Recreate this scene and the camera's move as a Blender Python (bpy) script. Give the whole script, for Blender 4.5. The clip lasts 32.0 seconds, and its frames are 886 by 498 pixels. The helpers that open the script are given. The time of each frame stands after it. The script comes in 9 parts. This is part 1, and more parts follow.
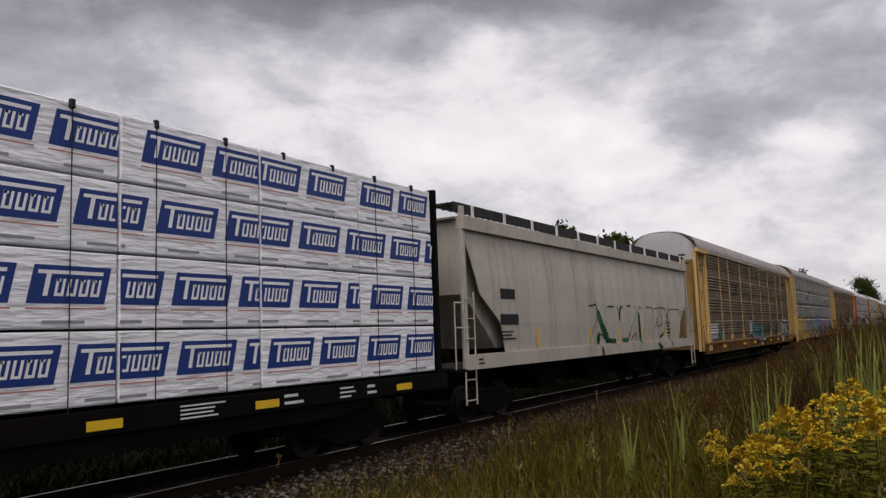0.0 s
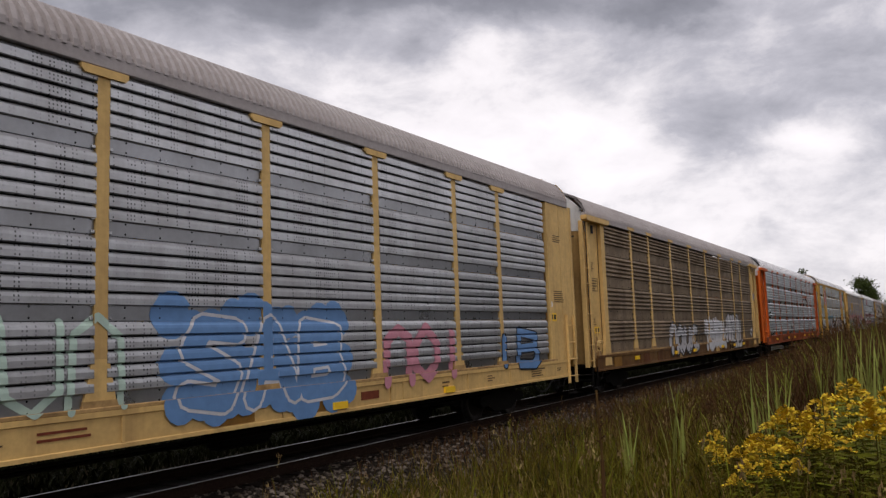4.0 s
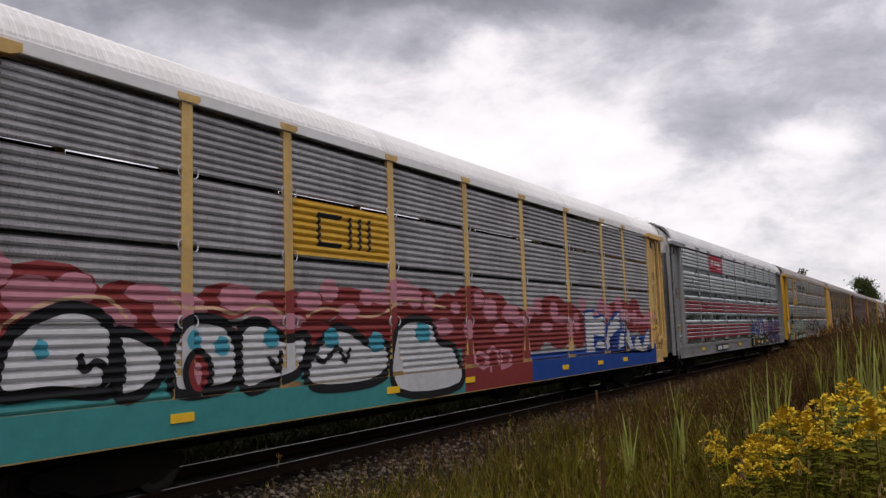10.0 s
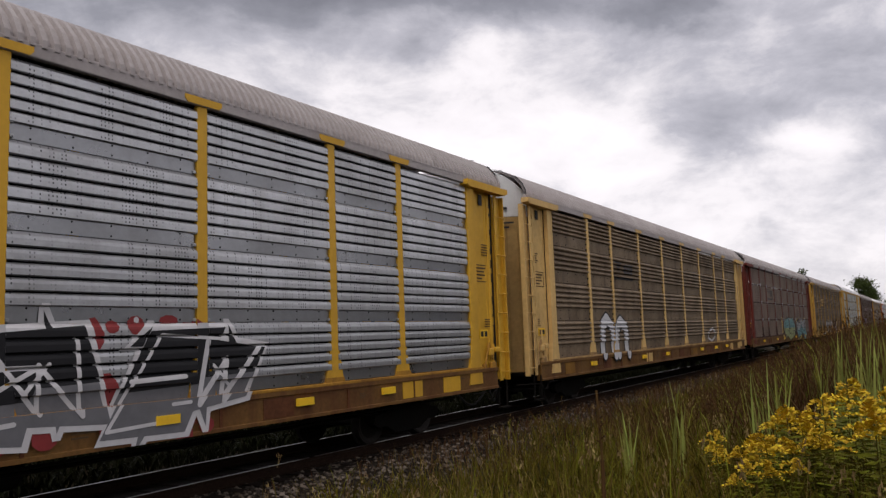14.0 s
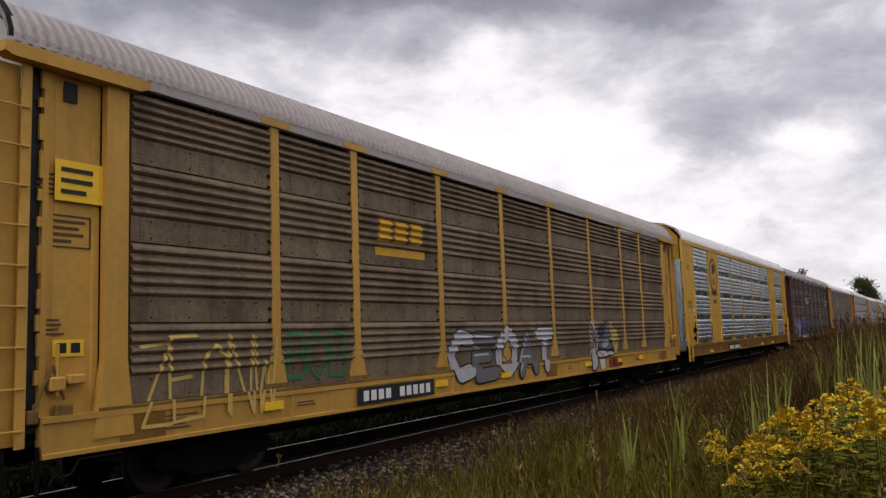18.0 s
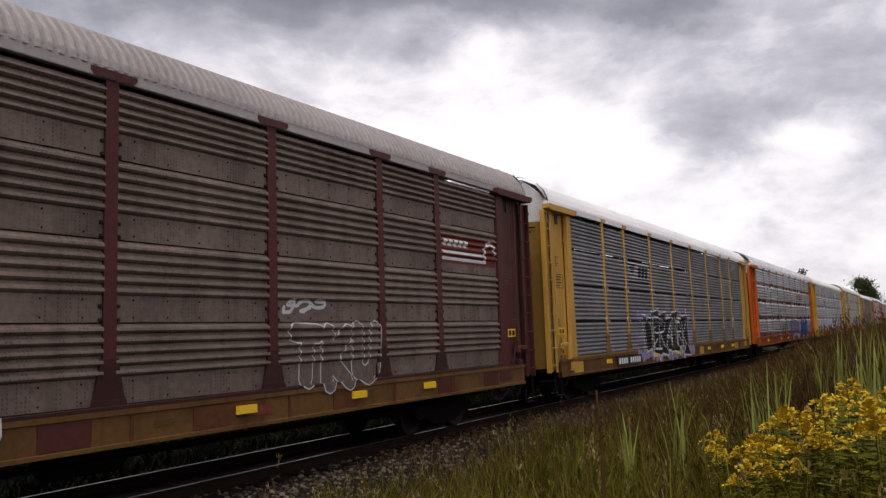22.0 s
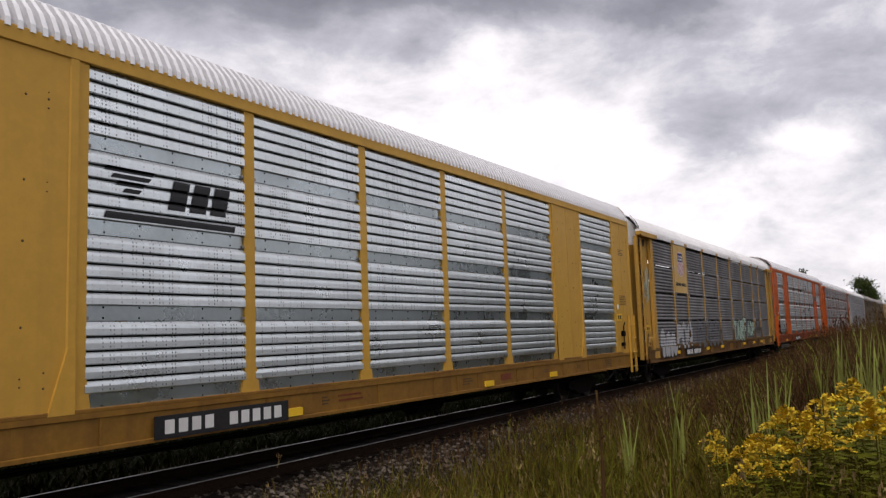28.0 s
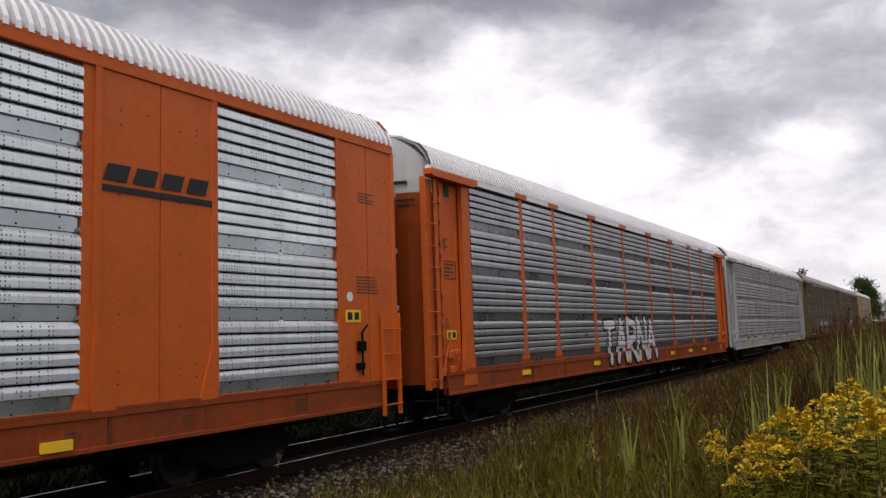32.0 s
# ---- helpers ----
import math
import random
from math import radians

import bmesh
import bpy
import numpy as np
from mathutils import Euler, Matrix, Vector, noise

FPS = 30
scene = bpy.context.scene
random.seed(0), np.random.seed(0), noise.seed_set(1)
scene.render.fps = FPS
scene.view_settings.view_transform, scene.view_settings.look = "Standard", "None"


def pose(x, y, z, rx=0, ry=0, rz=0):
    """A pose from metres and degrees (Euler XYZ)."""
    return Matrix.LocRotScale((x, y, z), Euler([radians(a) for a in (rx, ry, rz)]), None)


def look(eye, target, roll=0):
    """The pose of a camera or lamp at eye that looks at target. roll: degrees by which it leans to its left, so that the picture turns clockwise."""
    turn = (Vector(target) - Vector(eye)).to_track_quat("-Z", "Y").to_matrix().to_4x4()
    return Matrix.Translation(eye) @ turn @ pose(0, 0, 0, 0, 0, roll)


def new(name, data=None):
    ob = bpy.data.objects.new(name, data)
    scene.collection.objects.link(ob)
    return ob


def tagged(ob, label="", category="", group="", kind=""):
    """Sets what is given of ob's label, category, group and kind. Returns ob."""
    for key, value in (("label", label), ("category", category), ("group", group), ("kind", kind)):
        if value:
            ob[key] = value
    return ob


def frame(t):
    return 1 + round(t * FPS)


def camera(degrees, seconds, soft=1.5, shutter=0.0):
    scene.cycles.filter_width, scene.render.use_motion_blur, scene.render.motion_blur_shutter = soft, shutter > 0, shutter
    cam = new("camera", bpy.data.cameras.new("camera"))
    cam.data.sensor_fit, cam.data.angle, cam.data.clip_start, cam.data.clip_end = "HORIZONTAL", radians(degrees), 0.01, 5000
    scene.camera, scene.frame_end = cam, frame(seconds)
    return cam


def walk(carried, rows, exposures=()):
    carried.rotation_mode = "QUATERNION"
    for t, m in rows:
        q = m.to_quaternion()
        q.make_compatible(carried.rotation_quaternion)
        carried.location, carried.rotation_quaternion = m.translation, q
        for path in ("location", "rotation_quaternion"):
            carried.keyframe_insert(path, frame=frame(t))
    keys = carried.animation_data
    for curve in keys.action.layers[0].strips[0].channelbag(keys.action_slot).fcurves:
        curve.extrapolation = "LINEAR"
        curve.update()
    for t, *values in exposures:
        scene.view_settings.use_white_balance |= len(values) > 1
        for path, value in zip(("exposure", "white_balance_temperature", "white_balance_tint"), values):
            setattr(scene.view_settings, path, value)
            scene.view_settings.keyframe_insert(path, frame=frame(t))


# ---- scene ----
import itertools

from mathutils import geometry

cam = camera(58.39, 32.0, 1.35)
EYE = (0.0, 0.0, 2.04)
YAW, PITCH, ROLL = radians(58.667), radians(6.241), -1.997
AIM = (math.sin(YAW) * math.cos(PITCH), math.cos(YAW) * math.cos(PITCH), 2.04 + math.sin(PITCH))
STAND = look(EYE, AIM, ROLL)
walk(cam, [(0, STAND), (32, STAND)], [(0, -0.28, 6650, 16), (1, -0.27, 6650, 16), (2, -0.30, 6650, 16), (3.2, -0.12, 6650, 16), (6, -0.05, 6650, 16), (14, -0.06, 6650, 16), (20, 0.02, 6650, 16), (32, 0.06, 6650, 16)])

# ---------------------------------------------------------------- light
SUN_UP, SUN_TURN = radians(56), radians(256)


def make_world():
    w = bpy.data.worlds.new("overcast_sky")
    scene.world = w
    w.use_nodes = True
    nt = w.node_tree
    N, K = nt.nodes, nt.links.new
    N.clear()
    out = N.new("ShaderNodeOutputWorld")
    bg = N.new("ShaderNodeBackground")
    K(bg.outputs[0], out.inputs[0])
    sky = N.new("ShaderNodeTexSky")
    sky.sky_type, sky.sun_disc = "NISHITA", False
    sky.sun_elevation, sky.sun_rotation = SUN_UP, SUN_TURN
    tc = N.new("ShaderNodeTexCoord")

    def m(op, a, b=None, clamp=False):
        n = N.new("ShaderNodeMath")
        n.operation, n.use_clamp = op, clamp
        for i, v in enumerate((a, b)):
            if v is None:
                continue
            if isinstance(v, (int, float)):
                n.inputs[i].default_value = v
            else:
                K(v, n.inputs[i])
        return n.outputs[0]

    def vec(op, a, b, out="Vector"):
        n = N.new("ShaderNodeVectorMath")
        n.operation = op
        for k, v in enumerate((a, b)):
            if v is None:
                continue
            if isinstance(v, (tuple, Vector)):
                n.inputs[k].default_value = v
            else:
                K(v, n.inputs[k])
        return n.outputs[out]

    def cloud(scale, detail, rough, seed, warp=0.0, out=0):
        n = N.new("ShaderNodeTexNoise")
        n.inputs["Scale"].default_value, n.inputs["Detail"].default_value = scale, detail
        n.inputs["Roughness"].default_value, n.inputs["Distortion"].default_value = rough, warp
        K(vec("ADD", vec("MULTIPLY", tc.outputs["Generated"], (1.0, 1.0, 1.9)), seed), n.inputs[0])
        return n.outputs[out]

    # two axes across one part of the sky, on which its larger clouds lie
    turn = STAND.to_3x3()
    fore = vec("DOT_PRODUCT", tc.outputs["Generated"], -turn.col[2], "Value")
    deep = m("MAXIMUM", fore, 0.2)
    comb = N.new("ShaderNodeCombineXYZ")
    K(m("DIVIDE", vec("DOT_PRODUCT", tc.outputs["Generated"], turn.col[0], "Value"), deep), comb.inputs[0])
    K(m("DIVIDE", vec("DOT_PRODUCT", tc.outputs["Generated"], turn.col[1], "Value"), deep), comb.inputs[1])
    shove = vec("SUBTRACT", cloud(5.0, 6.0, 0.55, (2.3, 7.1, 0.4), 0.0, 1), (0.5, 0.5, 0.5))
    place = vec("ADD", comb.outputs[0], vec("MULTIPLY", shove, (0.20, 0.13, 0.0)))
    near = m("MULTIPLY", m("SUBTRACT", fore, 0.2), 2.5, True)
    big = cloud(3.2, 5.0, 0.5, (3.1, 1.7, 0.0), 0.3)
    fine = cloud(8.0, 9.0, 0.62, (0.4, 5.2, 1.0), 0.25)
    tone = m("ADD", m("MULTIPLY", big, 0.36), m("ADD", m("MULTIPLY", fine, 0.36), 0.262))
    for right, up, wide, high, gain in SKY_LOBES:
        v = vec("MULTIPLY", vec("SUBTRACT", place, (right, up, 0.0)), (1 / wide, 1 / high, 0.0))
        far = vec("DOT_PRODUCT", v, v, "Value")
        tone = m("ADD", tone, m("MULTIPLY", m("MULTIPLY", m("POWER", 2.718, m("MULTIPLY", far, -1.0)), gain), near))
    ramp = N.new("ShaderNodeValToRGB")
    K(tone, ramp.inputs[0])
    e = ramp.color_ramp.elements
    e[0].position, e[0].color = 0.30, (0.20, 0.21, 0.24, 1)
    e[1].position, e[1].color = 0.88, (1.30, 1.30, 1.32, 1)
    for p, c in ((0.45, (0.33, 0.345, 0.39, 1)), (0.57, (0.57, 0.585, 0.64, 1)), (0.68, (1.0, 1.0, 1.02, 1))):
        x = e.new(p)
        x.color = c
    mix = N.new("ShaderNodeMix")
    mix.data_type = "RGBA"
    mix.inputs[0].default_value = 0.94
    sc = N.new("ShaderNodeVectorMath")
    sc.operation = "SCALE"
    K(sky.outputs[0], sc.inputs[0])
    sc.inputs["Scale"].default_value = 0.10
    K(sc.outputs[0], mix.inputs["A"])
    K(ramp.outputs[0], mix.inputs["B"])
    K(mix.outputs["Result"], bg.inputs[0])
    bg.inputs[1].default_value = 1.0


# larger clouds: tangents to the right of and above the axis, half widths, and how much lighter or darker
SKY_LOBES = [(-0.46, 0.36, 0.40, 0.11, -0.17), (-0.63, 0.17, 0.28, 0.14, -0.06), (-0.12, 0.335, 0.25, 0.05, -0.15), (0.10, 0.315, 0.15, 0.04, -0.11),
             (-0.03, 0.205, 0.14, 0.06, 0.055), (0.06, 0.14, 0.17, 0.065, 0.06), (0.29, 0.315, 0.09, 0.035, -0.24), (0.31, 0.23, 0.09, 0.06, -0.06),
             (0.335, 0.155, 0.085, 0.038, -0.13), (0.53, 0.225, 0.10, 0.04, -0.09), (0.16, 0.22, 0.065, 0.065, -0.04),
             (0.42, 0.065, 0.28, 0.065, 0.07), (0.47, 0.140, 0.05, 0.022, 0.09), (-0.06, 0.245, 0.035, 0.022, -0.07)]
make_world()
sun = new("sun", bpy.data.lights.new("sun", "SUN"))
sun.data.energy, sun.data.angle, sun.data.color = 1.45, radians(25), (1.0, 0.97, 0.92)
sun.matrix_world = look((0, 0, 50), (0 - 50 * math.sin(SUN_TURN) / math.tan(SUN_UP), 0 - 50 * math.cos(SUN_TURN) / math.tan(SUN_UP), 0))

# ---------------------------------------------------------------- materials
MATS = {}


def shade(name, col, rough=0.6, metal=0.0, var=0.18, stain=(0.10, 0.06, 0.03), stain_amt=0.25, bump=0.15, grain=18.0, streak=0.0,
          perobj=0.0, dots=0.0, island=False):
    """Paint, metal, stone or earth: base colour with grain, larger stains and, where wanted, rain streaks and punched holes."""
    if name in MATS:
        return MATS[name]
    mt = bpy.data.materials.new(name)
    mt.use_nodes = True
    nt = mt.node_tree
    N, K = nt.nodes, nt.links.new
    b = N["Principled BSDF"]
    tc = N.new("ShaderNodeTexCoord")
    info = N.new("ShaderNodeObjectInfo")
    off = N.new("ShaderNodeVectorMath")
    off.operation = "MULTIPLY_ADD"
    comb = N.new("ShaderNodeCombineXYZ")
    for i in range(3):
        K(info.outputs["Random"], comb.inputs[i])
    K(comb.outputs[0], off.inputs[0])
    off.inputs[1].default_value = (37.0, 11.0, 23.0)
    K(tc.outputs["Object"], off.inputs[2])

    def noise_tex(scale, detail=4.0, stretch=(1, 1, 1), rough_=0.6):
        n = N.new("ShaderNodeTexNoise")
        mp = N.new("ShaderNodeMapping")
        mp.inputs["Scale"].default_value = stretch
        K(off.outputs[0], mp.inputs[0])
        K(mp.outputs[0], n.inputs[0])
        n.inputs["Scale"].default_value, n.inputs["Detail"].default_value, n.inputs["Roughness"].default_value = scale, detail, rough_
        return n.outputs[0]

    def rng(v, a, b_, c, d):
        n = N.new("ShaderNodeMapRange")
        K(v, n.inputs[0])
        for i, x in enumerate((a, b_, c, d)):
            n.inputs[i + 1].default_value = x
        return n.outputs[0]

    def mixc(f, a, bcol, mode="MIX"):
        n = N.new("ShaderNodeMix")
        n.data_type, n.blend_type = "RGBA", mode
        for sock, v in ((n.inputs[0], f), (n.inputs["A"], a), (n.inputs["B"], bcol)):
            if isinstance(v, (int, float)):
                sock.default_value = v
            elif isinstance(v, tuple):
                sock.default_value = (*v, 1)
            else:
                K(v, sock)
        return n.outputs["Result"]

    fine = noise_tex(grain)
    large = noise_tex(grain * 0.07, 5.0)
    c = mixc(rng(fine, 0.3, 0.7, 0, 1), tuple(x * (1 - var) for x in col), tuple(min(1, x * (1 + var)) for x in col))
    c = mixc(rng(large, 0.45, 0.75, 0, stain_amt), c, stain)
    if streak:
        st = noise_tex(3.0, 4.0, (1.0, 1.0, 0.06))
        c = mixc(rng(st, 0.5, 0.75, 0, streak), c, stain)
    if perobj or island:
        v = info.outputs["Random"]
        if island:
            g = N.new("ShaderNodeNewGeometry")
            v = g.outputs["Random Per Island"]
        sc = N.new("ShaderNodeVectorMath")
        sc.operation = "SCALE"
        K(c, sc.inputs[0])
        K(rng(v, 0, 1, 1 - (perobj or 0.4), 1 + (perobj or 0.4)), sc.inputs["Scale"])
        c = sc.outputs[0]
    if dots:
        def vm(op, a, b=None, out=0):
            n = N.new("ShaderNodeVectorMath")
            n.operation = op
            for k, v in enumerate((a, b)):
                if isinstance(v, tuple):
                    n.inputs[k].default_value = v
                elif v is not None:
                    K(v, n.inputs[k])
            return n.outputs[out]

        def times(a, b_):
            n = N.new("ShaderNodeMath")
            n.operation = "MULTIPLY"
            K(a, n.inputs[0])
            K(b_, n.inputs[1])
            return n.outputs[0]

        def chance(v):
            n = N.new("ShaderNodeTexWhiteNoise")
            n.noise_dimensions = "3D"
            K(v, n.inputs["Vector"])
            return n.outputs["Value"]
        grid = vm("MULTIPLY", tc.outputs["Object"], (19.0, 0.0, 19.4))
        cell = vm("FLOOR", grid)
        mid = vm("ABSOLUTE", vm("SUBTRACT", vm("FRACTION", grid), (0.5, 0.0, 0.5)))
        edge = N.new("ShaderNodeSeparateXYZ")
        K(mid, edge.inputs[0])
        column = chance(vm("ADD", vm("MULTIPLY", cell, (1.0, 0.0, 0.0)), comb.outputs[0]))
        pat = noise_tex(0.9, 2.0, (1.8, 1, 0.25))
        hole = N.new("ShaderNodeMath")
        hole.operation = "MULTIPLY"
        K(times(rng(edge.outputs[0], 0.14, 0.22, 1, 0), rng(edge.outputs[2], 0.20, 0.28, 1, 0)), hole.inputs[0])
        K(times(times(rng(column, 0.46, 0.54, 0, 1), rng(chance(cell), 0.15, 0.4, 0.1, 1)), rng(pat, 0.40, 0.52, 0.15, dots)), hole.inputs[1])
        c = mixc(hole.outputs[0], c, (0.02, 0.02, 0.02))
    K(c, b.inputs["Base Color"])
    K(rng(large, 0.3, 0.7, max(0.05, rough - 0.1), min(1, rough + 0.12)), b.inputs["Roughness"])
    b.inputs["Metallic"].default_value = metal
    b.inputs["Specular IOR Level"].default_value = 0.05 if rough > 0.74 else 0.22
    if bump:
        bp = N.new("ShaderNodeBump")
        bp.inputs["Strength"].default_value, bp.inputs["Distance"].default_value = bump, 0.01
        K(fine, bp.inputs["Height"])
        K(bp.outputs[0], b.inputs["Normal"])
    MATS[name] = mt
    return mt


YELLOW = shade("tan_yellow_paint", (0.52, 0.29, 0.055), 0.55, 0, 0.08, (0.16, 0.09, 0.035), 0.30, 0.08, 9, 0.25, 0.05)
YELLOW_NEW = shade("fresh_yellow_paint", (0.58, 0.325, 0.05), 0.5, 0, 0.05, (0.25, 0.14, 0.04), 0.22, 0.05, 7, 0.15, 0.04)
GOLD = shade("golden_yellow_paint", (0.62, 0.345, 0.03), 0.5, 0, 0.06, (0.25, 0.14, 0.04), 0.25, 0.05, 8, 0.2, 0.04)
CREAM = shade("faded_cream_yellow_paint", (0.64, 0.42, 0.155), 0.6, 0, 0.1, (0.2, 0.11, 0.05), 0.35, 0.08, 9, 0.35, 0.06)
ORANGE = shade("orange_paint", (0.56, 0.108, 0.014), 0.5, 0, 0.07, (0.22, 0.06, 0.02), 0.25, 0.05, 8, 0.2, 0.05)
MAROON = shade("faded_maroon_paint", (0.145, 0.026, 0.016), 0.6, 0, 0.12, (0.05, 0.025, 0.02), 0.35, 0.08, 9, 0.3, 0.06)
GREYP = shade("grey_car_paint", (0.26, 0.26, 0.265), 0.5, 0, 0.09, (0.10, 0.075, 0.06), 0.4, 0.05, 8, 0.4, 0.05)
SILVER = shade("bright_galvanised_steel", (0.655, 0.70, 0.71), 0.33, 0.92, 0.06, (0.42, 0.44, 0.45), 0.3, 0.0, 12, 0.2, 0.10, 0.8)
SILVER_DULL = shade("dull_galvanised_steel", (0.42, 0.425, 0.435), 0.36, 0.85, 0.08, (0.20, 0.185, 0.17), 0.35, 0.0, 12, 0.3, 0.12, 0.85)
GREY_SHEET = shade("grey_weathered_sheet_steel", (0.36, 0.35, 0.36), 0.6, 0.15, 0.15, (0.09, 0.075, 0.065), 0.35, 0.05, 12, 0.3, 0.10, 0.35)
DARK_SHEET = shade("dark_grey_weathered_sheet_steel", (0.21, 0.205, 0.21), 0.6, 0.15, 0.15, (0.07, 0.06, 0.05), 0.35, 0.05, 12, 0.3, 0.10, 0.5)
BROWN_SHEET = shade("rust_brown_weathered_sheet_steel", (0.195, 0.142, 0.090), 0.65, 0.1, 0.2, (0.045, 0.028, 0.018), 0.55, 0.05, 12, 0.55, 0.12, 0.6)
MAROON_SHEET = shade("maroon_brown_sheet_steel", (0.175, 0.130, 0.105), 0.65, 0.1, 0.2, (0.04, 0.026, 0.022), 0.4, 0.05, 12, 0.45, 0.12, 0.6)
RED_SHEET = shade("dark_red_brown_sheet_steel", (0.245, 0.185, 0.145), 0.65, 0.1, 0.2, (0.045, 0.03, 0.026), 0.4, 0.05, 12, 0.45, 0.12, 0.55)
PALE_SHEET = shade("pale_washed_sheet_steel", (0.52, 0.55, 0.60), 0.55, 0.2, 0.2, (0.2, 0.2, 0.2), 0.4, 0.05, 12, 0.4, 0.12, 0.5)
ROOF_GALV = shade("galvanised_roof_sheet", (0.84, 0.84, 0.85), 0.42, 0.0, 0.05, (0.55, 0.54, 0.54), 0.25, 0.04, 10, 0.0, 0.05)
# darker than the crests: shade between the ribs put into the colour, with some dirt
ROOF_VALLEY = shade("shade_toned_dirty_valleys", (0.54, 0.535, 0.55), 0.55, 0.0, 0.08, (0.25, 0.24, 0.24), 0.3, 0.04, 10)
ROOF_WHITE = shade("white_painted_roof", (0.78, 0.77, 0.765), 0.45, 0.0, 0.05, (0.45, 0.40, 0.36), 0.25, 0.04, 10, 0.0, 0.05)
ROOF_GREY = shade("grey_brown_weathered_roof", (0.36, 0.325, 0.315), 0.55, 0.1, 0.1, (0.2, 0.17, 0.16), 0.3, 0.04, 10, 0.0, 0.05)
WHITE = shade("white_paint", (0.75, 0.75, 0.74), 0.5, 0, 0.05, (0.35, 0.28, 0.22), 0.25, 0.04, 9, 0.25, 0.03)
BLACK = shade("black_paint", (0.018, 0.018, 0.02), 0.6, 0, 0.2, (0.05, 0.04, 0.03), 0.3, 0.05, 12)
END_WHITE = shade("clean_white_end_paint", (0.90, 0.90, 0.89), 0.45, 0, 0.03, (0.6, 0.55, 0.5), 0.15, 0.03, 9, 0.1, 0.02)
MAROON_DARK = shade("dark_maroon_paint", (0.080, 0.021, 0.017), 0.6, 0, 0.12, (0.03, 0.018, 0.015), 0.35, 0.08, 9, 0.3, 0.06)
ORANGE_SILL = shade("grimy_orange_sill_paint", (0.27, 0.050, 0.009), 0.6, 0, 0.12, (0.10, 0.03, 0.012), 0.5, 0.08, 12, 0.45, 0.05)
YELLOW_SILL = shade("grimy_yellow_sill_paint", (0.24, 0.118, 0.018), 0.6, 0, 0.12, (0.10, 0.04, 0.014), 0.55, 0.08, 12, 0.4, 0.05)
TAN_GRIMY = shade("grimy_tan_paint", (0.17, 0.115, 0.05), 0.65, 0, 0.15, (0.06, 0.035, 0.02), 0.5, 0.08, 10, 0.4, 0.06)
POST_GREY = shade("chalky_grey_paint", (0.42, 0.42, 0.42), 0.55, 0, 0.08, (0.2, 0.17, 0.14), 0.3, 0.04, 9, 0.3, 0.05)
UNDER = shade("grimy_black_steel", (0.006, 0.0055, 0.005), 0.8, 0.1, 0.25, (0.02, 0.014, 0.01), 0.4, 0.15, 14)
RUST = shade("rust_streaked_steel", (0.11, 0.038, 0.014), 0.7, 0, 0.25, (0.05, 0.02, 0.01), 0.5, 0.1, 14)
P_STENCIL = shade("brown_black_stencil_paint", (0.085, 0.05, 0.022), 0.6, 0, 0.2, (0.2, 0.12, 0.05), 0.3, 0.05, 12)
P_MARK = shade("dark_red_stencil_paint", (0.16, 0.035, 0.015), 0.6, 0, 0.2, (0.3, 0.15, 0.05), 0.3, 0.05, 12)
RUST_SILL = shade("rust_stained_yellow_sill", (0.145, 0.072, 0.019), 0.65, 0, 0.2, (0.075, 0.024, 0.010), 0.85, 0.1, 16, 0.75, 0.1)
STEEL = shade("worn_steel_tread", (0.22, 0.21, 0.20), 0.35, 0.9, 0.1, (0.15, 0.1, 0.07), 0.3, 0.05, 20)
RAIL_RUST = shade("rusty_rail_steel", (0.022, 0.013, 0.009), 0.8, 0.1, 0.25, (0.02, 0.011, 0.008), 0.4, 0.2, 25)
REFLECT = shade("yellow_reflective_tape", (0.85, 0.52, 0.03), 0.4, 0, 0.04, (0.4, 0.25, 0.05), 0.15, 0.02, 20)
TIE_WOOD = shade("creosoted_tie_wood", (0.014, 0.010, 0.008), 0.85, 0, 0.3, (0.04, 0.03, 0.025), 0.4, 0.4, 20, 0, 0.25)
STONE = shade("grey_ballast_stone", (0.090, 0.074, 0.060), 0.9, 0, 0.2, (0.045, 0.03, 0.02), 0.6, 0.3, 30, 0, 0.75, 0, True)


# ---------------------------------------------------------------- mesh helpers
CACHE = {}


def mesh_of(key, build):
    """One mesh per key; build(bm) fills it the first time."""
    if key not in CACHE:
        bm = bmesh.new()
        build(bm)
        me = bpy.data.meshes.new(key if isinstance(key, str) else key[0])
        bm.to_mesh(me)
        bm.free()
        me.materials.append(None)
        CACHE[key] = me
    return CACHE[key]


def piece(name, me, material, parent, at=(0, 0, 0), label="", rz=0.0):
    """An object of its own on a shared mesh, with its own paint."""
    ob = new(name, me)
    ob.parent = parent
    ob.location = at
    if rz:
        ob.rotation_euler = (0, 0, rz)
    many = material if isinstance(material, (tuple, list)) else (material,)
    for i, slot in enumerate(ob.material_slots):
        slot.link = "OBJECT"
        slot.material = many[min(i, len(many) - 1)]
    if label:
        tagged(ob, label)
    return ob


def box(bm, x0, x1, y0, y1, z0, z1, bevel=0.0):
    r = bmesh.ops.create_cube(bm, size=1.0)
    vs = r["verts"]
    for v in vs:
        v.co = Vector(((x0 + x1) / 2 + v.co.x * (x1 - x0), (y0 + y1) / 2 + v.co.y * (y1 - y0), (z0 + z1) / 2 + v.co.z * (z1 - z0)))
    if bevel:
        es = list({e for v in vs for e in v.link_edges})
        bmesh.ops.bevel(bm, geom=es, offset=bevel, segments=1, affect="EDGES", profile=0.5)


